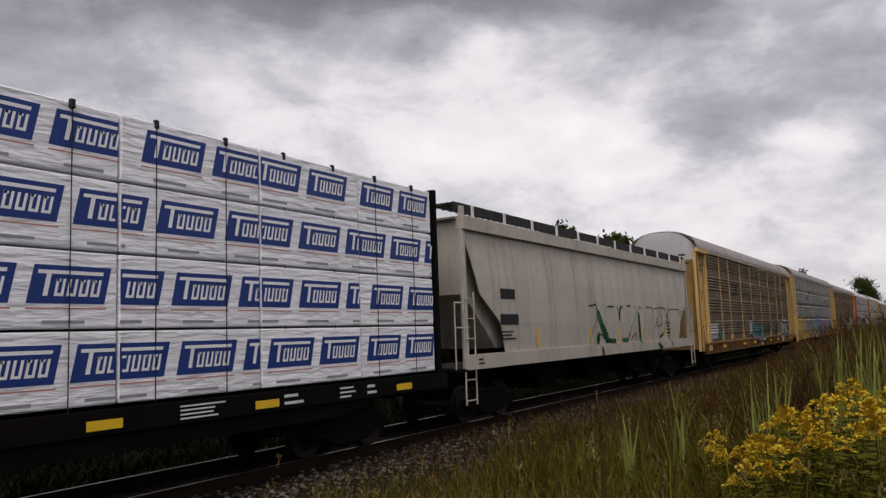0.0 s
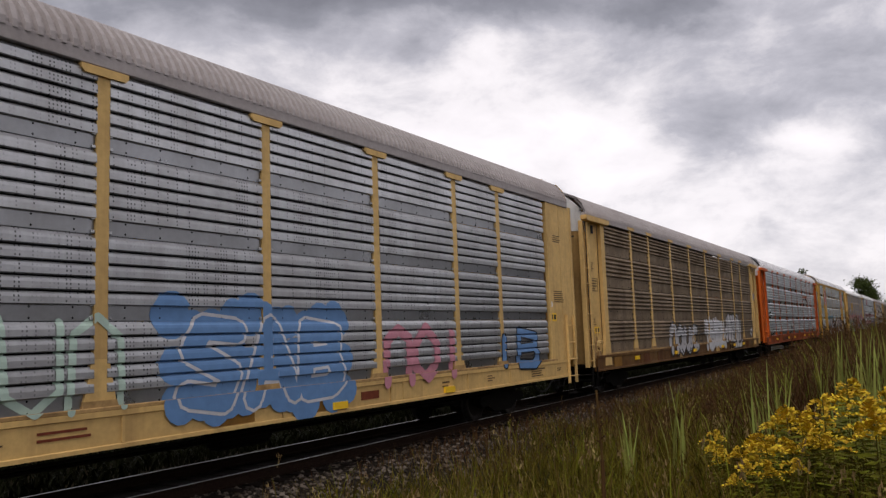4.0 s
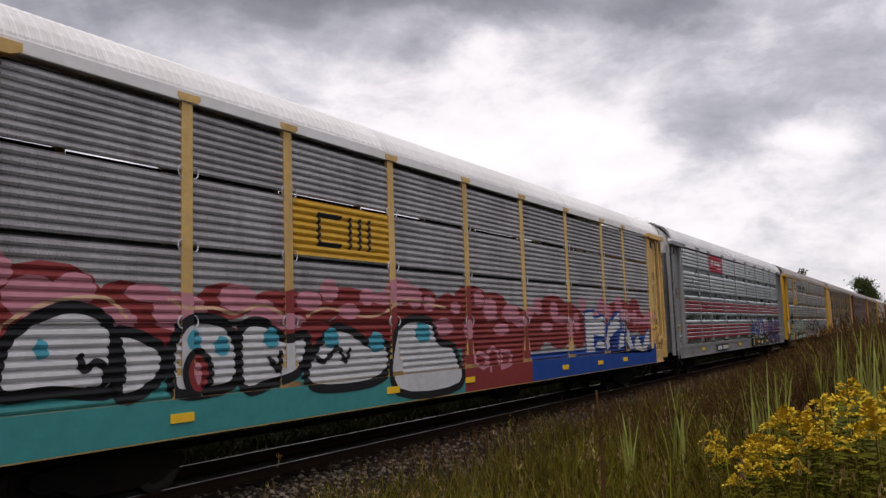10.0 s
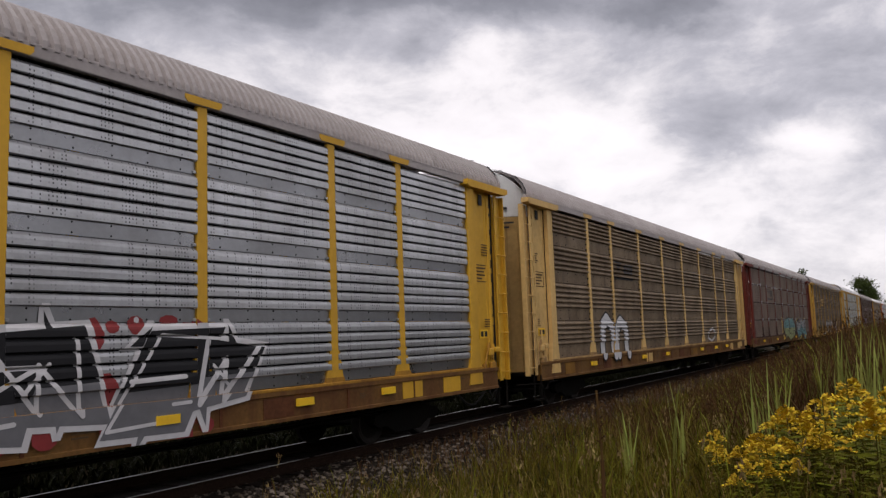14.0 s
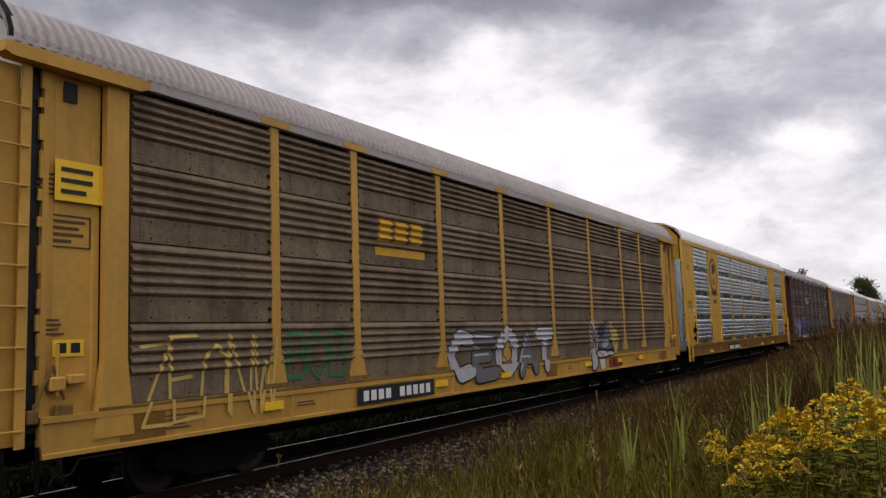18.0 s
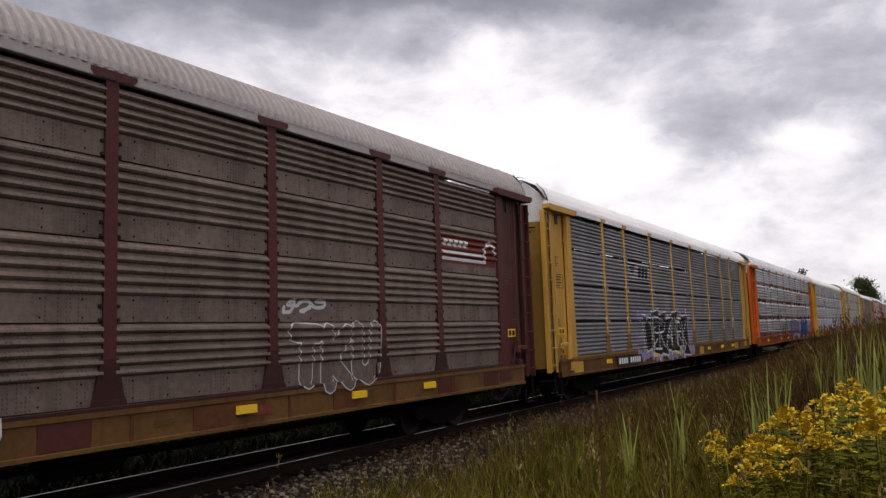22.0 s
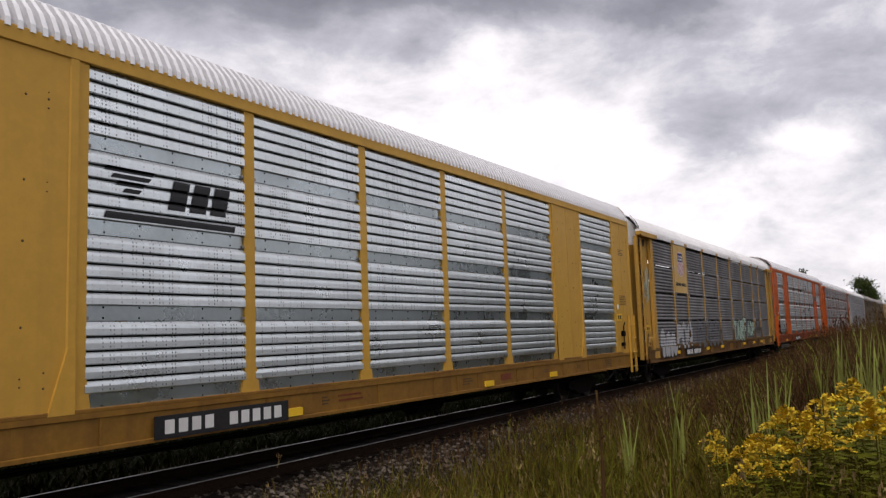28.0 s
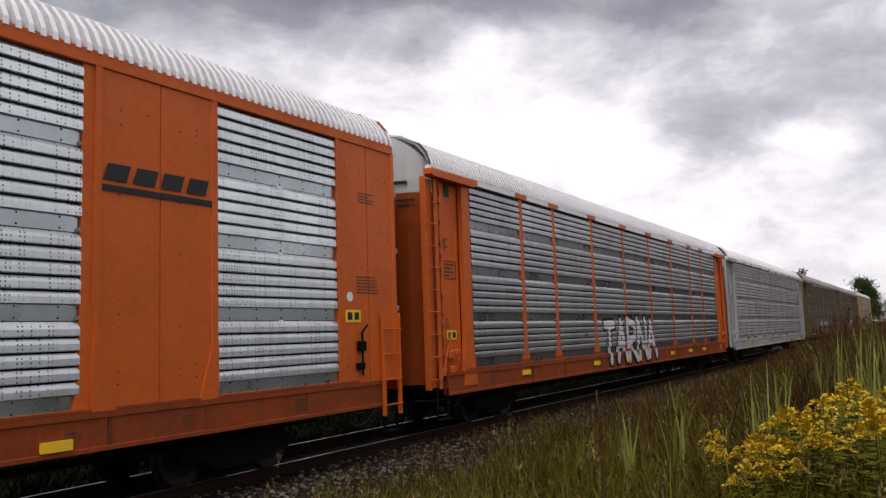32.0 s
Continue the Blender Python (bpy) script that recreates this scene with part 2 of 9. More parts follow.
def prism(bm, outline, y0, y1):
    """A plate with the outline (x, z), from y0 to y1."""
    a = [bm.verts.new((x, y0, z)) for x, z in outline]
    b = [bm.verts.new((x, y1, z)) for x, z in outline]
    n = len(a)
    bm.faces.new(a)
    bm.faces.new(b[::-1])
    for i in range(n):
        bm.faces.new((a[i], b[i], b[(i + 1) % n], a[(i + 1) % n]))
    bmesh.ops.recalc_face_normals(bm, faces=bm.faces[:])


def rod(bm, p, q, r, n=8):
    p, q = Vector(p), Vector(q)
    d = q - p
    m = Matrix.Translation((p + q) / 2) @ d.to_track_quat("Z", "Y").to_matrix().to_4x4()
    bmesh.ops.create_cone(bm, cap_ends=True, segments=n, radius1=r, radius2=r, depth=d.length, matrix=m)


def lathe(bm, prof, n, m=Matrix()):
    """Turn the profile (radius, y) round the y axis."""
    rings = []
    for r, y in prof:
        rings.append([bm.verts.new(m @ Vector((r * math.cos(2 * math.pi * i / n), y, r * math.sin(2 * math.pi * i / n)))) for i in range(n)])
    for a, b in zip(rings, rings[1:]):
        for i in range(n):
            bm.faces.new((a[i], a[(i + 1) % n], b[(i + 1) % n], b[i]))
    bm.faces.new(rings[0])
    bm.faces.new(rings[-1][::-1])
    bmesh.ops.recalc_face_normals(bm, faces=bm.faces[:])


# ---------------------------------------------------------------- the train
TRACK_Y = 10.24
SPEED = 17.6413
PITCH_CAR = 28.55
HALF_W = 1.52
LEVELS = (1.33, 2.35, 3.40, 4.44, 5.40)  # joints between the side sheets
LEVELS_TALL = (1.30, 2.37, 3.44, 4.51, 5.57)  # the same on the taller, newer cars


def profile(h, kind):
    """Side profile of one sheet: (z, depth out of the wall, finish of the strip above) from its lower to its upper edge."""
    out = []
    if kind in ("slot", "slot_red_low", "slot_red_high"):
        out += [(0.0, 0.0, 1), (0.19, 0.0, 0)]
        p = (h - 0.19) / 5
        for i in range(5):
            z = 0.19 + i * p
            f = 2 if (kind == "slot_red_low" and i < 4) or (kind == "slot_red_high" and i in (1, 2, 3)) else 0
            out += [(z, 0.026, f), (z + p * 0.07, 0.045, f), (z + p * 0.50, 0.043, f), (z + p * 0.72, 0.036, 0)]
            if i < 4:
                out += [(z + p - 0.023, 0.018, 3), (z + p - 0.022, -0.025, 3), (z + p - 0.001, -0.025, f)]
        out.append((h, 0.0, 0))
    elif kind == "round":
        out += [(0.0, 0.0, 0), (0.34, 0.0, 0)]
        p = (h - 0.34) / 5
        for i in range(5):
            z = 0.34 + i * p
            out += [(z, -0.012, 0), (z + 0.012, 0.022, 0), (z + p * 0.3, 0.050, 0), (z + p * 0.55, 0.042, 0), (z + p * 0.75, 0.004, 0), (z + p * 0.98, -0.012, 0)]
        out.append((h, 0.0, 0))
    else:
        out.append((0.0, 0.0, 0))
        n = 8
        p = (h - 0.045) / n
        for i in range(n):
            z = i * p
            out += [(z + 0.004, -0.014, 0), (z + 0.010, 0.014, 0), (z + p * 0.35, 0.030, 0), (z + p * 0.68, 0.021, 0), (z + p * 0.87, -0.014, 0)]
        if kind == "fine_open":
            out.append((h - 0.045, 0.0, 0))
        else:
            out += [(h - 0.045, 0.0, 3), (h - 0.043, -0.05, 3), (h, -0.05, 3)]
    return out


def sheet(x_len, h, kind):
    def build(bm):
        pr = profile(h, kind)
        a = [bm.verts.new((-x_len / 2, -d, z)) for z, d, _ in pr]
        b = [bm.verts.new((x_len / 2, -d, z)) for z, d, _ in pr]
        for i in range(len(pr) - 1):
            f = bm.faces.new((a[i], b[i], b[i + 1], a[i + 1]))
            f.material_index = pr[i][2]
        if kind not in ("fine", "fine_open"):
            n = max(3, round(x_len / 0.58))
            for i in range(n):
                x = -x_len / 2 + (i + 0.5) * x_len / n
                for z in (0.035, 0.165) if kind != "round" else (0.06, 0.28):
                    tip = bm.verts.new((x, -0.022, z))
                    ring = [bm.verts.new((x + 0.018 * math.cos(k * 1.5708), 0.002, z + 0.018 * math.sin(k * 1.5708))) for k in range(4)]
                    for k in range(4):
                        f = bm.faces.new((ring[k], ring[(k + 1) % 4], tip))
                        f.material_index = 3
        for col in (a, b):
            back = [bm.verts.new((v.co.x, 0.06, v.co.z)) for v in (col[0], col[-1])]
            bm.faces.new((*col, back[1], back[0]))
        bmesh.ops.recalc_face_normals(bm, faces=bm.faces[:])
        if sum(f.normal.y for f in bm.faces if len(f.verts) == 4) > 0:
            bmesh.ops.reverse_faces(bm, faces=bm.faces[:])
    me = mesh_of(("side_sheet", round(x_len, 3), round(h, 3), kind), build)
    while len(me.materials) < 4:
        me.materials.append(None)
    return me


FOOT = {YELLOW: shade("grimy_tan_post_foot", (0.20, 0.115, 0.032), 0.7, 0, 0.2, (0.035, 0.02, 0.012), 0.7, 0.1, 12, 0.5),
        CREAM: shade("rusty_cream_post_foot", (0.40, 0.25, 0.10), 0.7, 0, 0.2, (0.07, 0.03, 0.015), 0.8, 0.1, 14, 0.6),
        MAROON: shade("grimy_maroon_post_foot", (0.045, 0.014, 0.011), 0.7, 0, 0.2, (0.02, 0.012, 0.01), 0.6, 0.1, 12, 0.4),
        GOLD: shade("rusty_gold_post_foot", (0.38, 0.19, 0.025), 0.7, 0, 0.2, (0.08, 0.03, 0.015), 0.7, 0.1, 14, 0.5)}


GRIME = shade("grimy_post_shoe", (0.06, 0.045, 0.03), 0.75, 0, 0.2, (0.03, 0.02, 0.014), 0.6, 0.1, 12, 0.4)
FOOT[MAROON_DARK] = FOOT[MAROON]


def t_post():
    def build(bm):
        prism(bm, [(0.125, 1.86), (0.095, 1.92), (0.095, 5.46), (-0.095, 5.46), (-0.095, 1.92), (-0.125, 1.86)], -0.016, 0.05)
    return mesh_of("post", build)


def t_foot():
    def build(bm):
        prism(bm, [(-0.222, 1.40), (0.222, 1.40), (0.185, 1.58), (0.128, 1.86), (0.135, 1.90), (-0.135, 1.90), (-0.128, 1.86), (-0.185, 1.58)], -0.0175, 0.05)
    return mesh_of("post_foot", build)


def t_shoe():
    def build(bm):
        prism(bm, [(-0.27, 1.262), (0.27, 1.262), (0.225, 1.40), (-0.225, 1.40)], -0.030, 0.05)
    return mesh_of("post_shoe", build)


def band_clips(levels, ring):
    """Clips beside a post at the joints of the side sheets: bent rings on the open-jointed cars, short lugs on the others."""
    def build(bm):
        for z in levels[1:4]:
            for e in (-1, 1):
                if ring:
                    pts = [(e * (0.10 + 0.075 * math.sin(a)), -0.035, z + 0.085 * math.cos(a)) for a in [math.pi * k / 6 for k in range(7)]]
                    for p, q in zip(pts, pts[1:]):
                        rod(bm, p, q, 0.011, 5)
                else:
                    for dz in (0.03, 0.20):
                        box(bm, min(e * 0.10, e * 0.15), max(e * 0.10, e * 0.15), -0.012, 0.03, z + dz - 0.022, z + dz + 0.022, 0.006)
    return mesh_of(("band_clips", ring, levels[1]), build)


def t_cap(half=0.34):
    def build(bm):
        prism(bm, [(-half, 5.50), (0.05 - half, 5.45), (half - 0.05, 5.45), (half, 5.50), (half, 5.56), (-half, 5.56)], -0.060, 0.05)
    return mesh_of(("post_cap", half), build)


def slim_post():
    def build(bm):
        prism(bm, [(-0.19, 1.25), (0.19, 1.25), (0.11, 1.75), (0.105, 5.60), (-0.105, 5.60), (-0.11, 1.75)], -0.018, 0.05)
    return mesh_of("slim_post", build)


def plate(x_len, z0, z1, ribs):
    """A flat side plate with a folded rib down each edge and a seam down the middle."""
    def build(bm):
        h = x_len / 2
        pr = [(-h, 0.05), (-h, -0.045), (-h + 0.10, -0.045), (-h + 0.115, -0.024), (-0.012, -0.024), (-0.010, -0.012), (0.010, -0.012), (0.012, -0.024), (h - 0.115, -0.024), (h - 0.10, -0.045), (h, -0.045), (h, 0.05)]
        lo = [bm.verts.new((x, y, z0)) for x, y in pr]
        hi = [bm.verts.new((x, y, z1)) for x, y in pr]
        for i in range(len(pr)):
            k = (i + 1) % len(pr)
            bm.faces.new((lo[i], lo[k], hi[k], hi[i]))
        bm.faces.new(lo)
        bm.faces.new(hi[::-1])
        bmesh.ops.recalc_face_normals(bm, faces=bm.faces[:])
    return mesh_of(("side_plate", round(x_len, 3), z0, z1, ribs), build)


def roof_section(x_len, rib=0.055):
    """A corrugated roof sheet bowed over the car, ribs running across it."""
    def build(bm):
        pts = [(-1.53, 5.58), (-1.52, 5.68), (-1.43, 5.86), (-1.24, 6.08), (-0.86, 6.27), (-0.40, 6.36), (0, 6.38),
               (0.40, 6.36), (0.86, 6.27), (1.24, 6.08), (1.43, 5.86), (1.52, 5.68), (1.53, 5.58)]
        nrm = [(-1, 0), (-1, 0.1), (-0.75, 0.65), (-0.5, 0.85), (-0.25, 0.97), (-0.1, 1), (0, 1), (0.1, 1), (0.25, 0.97), (0.5, 0.85), (0.75, 0.65), (1, 0.1), (1, 0)]
        n = round(x_len / 0.15)
        w = x_len / n
        cols = []
        for i in range(n):
            for f, d in ((0.0, 0), (0.34, 0), (0.44, rib), (0.88, rib)):
                cols.append((-x_len / 2 + (i + f) * w, d))
        cols.append((x_len / 2, 0))
        grid = [[bm.verts.new((x, y + d * ny, z + d * nz)) for (y, z), (ny, nz) in zip(pts, nrm)] for x, d in cols]
        for a, b in zip(grid, grid[1:]):
            # slot 1 is the valley strip, whose colour carries the shade between ribs
            for j in range(len(pts) - 1):
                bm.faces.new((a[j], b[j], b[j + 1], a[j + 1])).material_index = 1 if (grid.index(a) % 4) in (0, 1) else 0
        bmesh.ops.recalc_face_normals(bm, faces=bm.faces[:])
        if sum(f.normal.z for f in bm.faces) < 0:
            bmesh.ops.reverse_faces(bm, faces=bm.faces[:])
    me = mesh_of(("roof_sheet", round(x_len, 3), rib), build)
    if len(me.materials) < 2:
        me.materials.append(None)
    return me


def arc_end(z0, z1, x_out, bow, name):
    """One end of the body, rounded in plan, as a thick door leaf from z0 to z1; the upper part follows the roof."""
    def top(y, z):
        a = min(abs(y) / 1.5, 1.0)
        return min(z, 5.62 + 0.74 * max(0.0, 1 - a ** 3.2))
    def build(bm):
        n = 14
        rows = [z0, z1] if z1 < 5.5 else [z0, 5.45, z1]
        g = []
        for zz in rows:
            row = []
            for i in range(n + 1):
                y = -1.46 + 2.92 * i / n
                a = abs(y) / 1.46
                x = x_out - bow * (a ** 4)
                row.append(bm.verts.new((x, y, top(y, zz))))
            g.append(row)
        for a, b in zip(g, g[1:]):
            for i in range(n):
                bm.faces.new((a[i], a[i + 1], b[i + 1], b[i]))
        bmesh.ops.solidify(bm, geom=bm.faces[:], thickness=0.05)
        bmesh.ops.recalc_face_normals(bm, faces=bm.faces[:])
    return mesh_of((name, z0, z1, x_out, bow), build)


def ladder(h0, h1, w=0.42, e=0):
    """Two stiles with round rungs; e: the side on which the car ends, where the other stile is a broad channel."""
    def build(bm):
        for x in (-w / 2, w / 2):
            if x * e < 0:
                box(bm, x - 0.06, x + 0.06, -0.05, -0.015, h0, h1, 0.006)
            else:
                box(bm, x - 0.025, x + 0.025, -0.05, 0.08 if e else 0.02, h0, h1, 0.004)
        n = int((h1 - h0) / 0.46)
        for i in range(n):
            z = h0 + 0.2 + i * 0.46
            rod(bm, (-w / 2 - 0.03, -0.065, z), (w / 2 + 0.02, -0.065, z), 0.014, 6)
    return mesh_of(("ladder", h0, h1, w, e), build)


def sill_mesh():
    """A rolled channel with a lip above and below."""
    def build(bm):
        pr = [(0.10, 0.80), (-0.055, 0.80), (-0.055, 0.85), (-0.03, 0.86), (-0.03, 1.19), (-0.055, 1.20), (-0.055, 1.27), (0.10, 1.27)]
        a = [bm.verts.new((-13.1, y, z)) for y, z in pr]
        b = [bm.verts.new((13.1, y, z)) for y, z in pr]
        n = len(pr)
        for i in range(n):
            bm.faces.new((a[i], b[i], b[(i + 1) % n], a[(i + 1) % n]))
        bm.faces.new(a)
        bm.faces.new(b[::-1])
        bmesh.ops.recalc_face_normals(bm, faces=bm.faces[:])
    return mesh_of("side_sill", build)


def build_bogie(car, x):
    b = new("bogie")
    b.parent = car
    b.location = (x, 0, 0)

    def frame_side(bm):
        prism(bm, [(-1.15, 0.42), (-1.1, 0.56), (-0.75, 0.60), (-0.45, 0.74), (0.45, 0.74), (0.75, 0.60), (1.1, 0.56), (1.15, 0.42), (1.0, 0.32), (0.75, 0.34),
                   (0.42, 0.18), (-0.42, 0.18), (-0.75, 0.34), (-1.0, 0.32)], -0.09, 0.09)

    def spring(bm):
        lathe(bm, [(0.09 if i % 2 else 0.06, 0.035 * i) for i in range(11)], 10, Matrix.Rotation(math.pi / 2, 4, "X") @ Matrix.Translation((0, 0, 0)))
        bmesh.ops.translate(bm, verts=bm.verts[:], vec=(0, 0, 0.24))

    def bolster(bm):
        box(bm, -0.2, 0.2, -1.0, 1.0, 0.46, 0.72, 0.02)

    def wheelset(bm):
        prof = [(0.10, -0.80), (0.10, -0.79), (0.30, -0.765), (0.37, -0.80), (0.42, -0.80), (0.425, -0.69), (0.455, -0.675), (0.45, -0.655), (0.36, -0.67), (0.30, -0.70), (0.09, -0.68), (0.08, -0.5),
                (0.08, 0.5), (0.09, 0.68), (0.30, 0.70), (0.36, 0.67), (0.45, 0.655), (0.455, 0.675), (0.425, 0.69), (0.42, 0.80), (0.37, 0.80), (0.30, 0.765), (0.10, 0.79), (0.10, 0.80)]
        lathe(bm, prof, 20)
        for y in (-1, 1):
            for a in range(3):
                t = a * 2.0944
                rod(bm, (0.06 * math.cos(t), y * 0.80, 0.06 * math.sin(t)), (0.06 * math.cos(t), y * 0.845, 0.06 * math.sin(t)), 0.018, 6)
    for y in (-0.98, 0.98):
        o = piece("side_frame", mesh_of("side_frame", frame_side), UNDER, b, (0, y, 0))
        for sx in (-0.2, 0.0, 0.2):
            piece("spring", mesh_of("spring", spring), UNDER, b, (sx, y, 0))
    piece("bolster", mesh_of("bolster", bolster), UNDER, b)
    for i, dx in enumerate((-0.89, 0.89)):
        w = piece("wheelset", mesh_of("wheelset", wheelset), STEEL_DARK, b, (dx, 0, 0.42))
        WHEELSETS[i].append(w)
    return b


CAR_KIND = {}
RED_BAND = shade("red_painted_slats", (0.24, 0.028, 0.035), 0.5, 0, 0.1, (0.1, 0.02, 0.02), 0.3, 0.05, 12, 0.2, 0.05)
BAND = shade("plain_lapped_galvanised_band", (0.42, 0.475, 0.485), 0.29, 0.92, 0.05, (0.34, 0.36, 0.37), 0.3, 0.0, 12, 0.15, 0.08)
BAND_DARK = shade("dull_lapped_band", (0.29, 0.295, 0.305), 0.32, 0.85, 0.06, (0.16, 0.15, 0.14), 0.3, 0.0, 12, 0.2, 0.08)
SLOT_DARK = shade("dark_slot", (0.02, 0.02, 0.02), 0.8, 0, 0.2, (0.01, 0.01, 0.01), 0.2, 0.0, 12)
STEEL_DARK = shade("dark_wheel_steel", (0.022, 0.019, 0.017), 0.6, 0.5, 0.2, (0.03, 0.02, 0.015), 0.4, 0.1, 20)
WHEELSETS = ([], [])


def coupler(car, x, s):
    def build(bm):
        box(bm, 0, 0.95, -0.09, 0.09, 0.78, 0.98, 0.02)
        box(bm, 0.85, 1.05, -0.17, 0.17, 0.72, 1.02, 0.03)
    piece("coupler", mesh_of("coupler", build), UNDER, car, (x, 0, 0), rz=0 if s > 0 else math.pi)


def underframe(car, half):
    def build(bm):
        box(bm, -half, half, -0.3, 0.3, 0.62, 0.95, 0.02)
        for i in range(9):
            x = -half + 1 + i * (2 * half - 2) / 8
            box(bm, x - 0.06, x + 0.06, -1.4, 1.4, 0.78, 0.95)
        box(bm, -half, half, -1.42, 1.42, 0.95, 1.02)
    piece("underframe", mesh_of(("underframe", half), build), UNDER, car)

    def tank(bm):
        lathe(bm, [(0.05, -0.6), (0.2, -0.55), (0.22, -0.5), (0.22, 0.5), (0.2, 0.55), (0.05, 0.6)], 14)
        bmesh.ops.rotate(bm, verts=bm.verts[:], matrix=Matrix.Rotation(math.pi / 2, 3, "Z"))
    piece("air_reservoir", mesh_of("air_reservoir", tank), UNDER, car, (1.6, -0.75, 0.62))

    def pipe(bm):
        rod(bm, (-half + 2, -1.25, 0.70), (half - 2, -1.25, 0.70), 0.022, 6)
        rod(bm, (-half + 3, -0.95, 0.60), (half - 3, -0.95, 0.60), 0.03, 6)
    piece("brake_pipe", mesh_of(("brake_pipe", half), pipe), UNDER, car)


def plate_bars(car, x, z, w, h, n, y=-1.58, back=BLACK, front=WHITE, name="number_board"):
    """A board with plain bars where its lettering stands."""
    def board(bm):
        box(bm, -w / 2, w / 2, -0.006, 0.006, -h / 2, h / 2)
    o = piece(name, mesh_of((name, w, h), board), back, car, (x, y, z))

    def bars(bm):
        s = w * 0.9 / n
        for i in range(n):
            if i == 4 and n > 8:
                continue
            c = -w * 0.45 + (i + 0.5) * s
            box(bm, c - s * 0.34, c + s * 0.34, -0.010, -0.004, -h * 0.3, h * 0.3)
    piece("lettering", mesh_of(("bars", w, h, n), bars), front, o)


def reflector(car, x, z=1.02, w=0.45, y=-1.556):
    def build(bm):
        box(bm, -w / 2, w / 2, -0.004, 0.05, -0.06, 0.06)
    piece("reflector", mesh_of(("reflector", w), build), REFLECT, car, (x, y, z))


def stencil(car, x, z, w, h, lines, y, mat, turn=0.0):
    """Rows of small illegible lettering as thin bars."""
    def build(bm):
        rnd = random.Random(int(w * 100 + lines * 7))
        for i in range(lines):
            zz = h / 2 - (i + 0.5) * h / lines
            ww = w * rnd.uniform(0.6, 1.0)
            box(bm, -w / 2, -w / 2 + ww, -0.003, 0.003, zz - h / lines * (0.36 if lines == 1 else 0.2), zz + h / lines * (0.36 if lines == 1 else 0.2))
    piece("stencil", mesh_of(("stencil", w, h, lines), build), mat, car, (x, y, z), rz=turn)


OLD_POSTS = (-9.27, -7.22, -4.33, -1.44, 1.44, 4.33, 7.22, 9.27)
NEW_POSTS = (-7.1, -4.27, -1.42, 1.42, 4.27, 7.1)


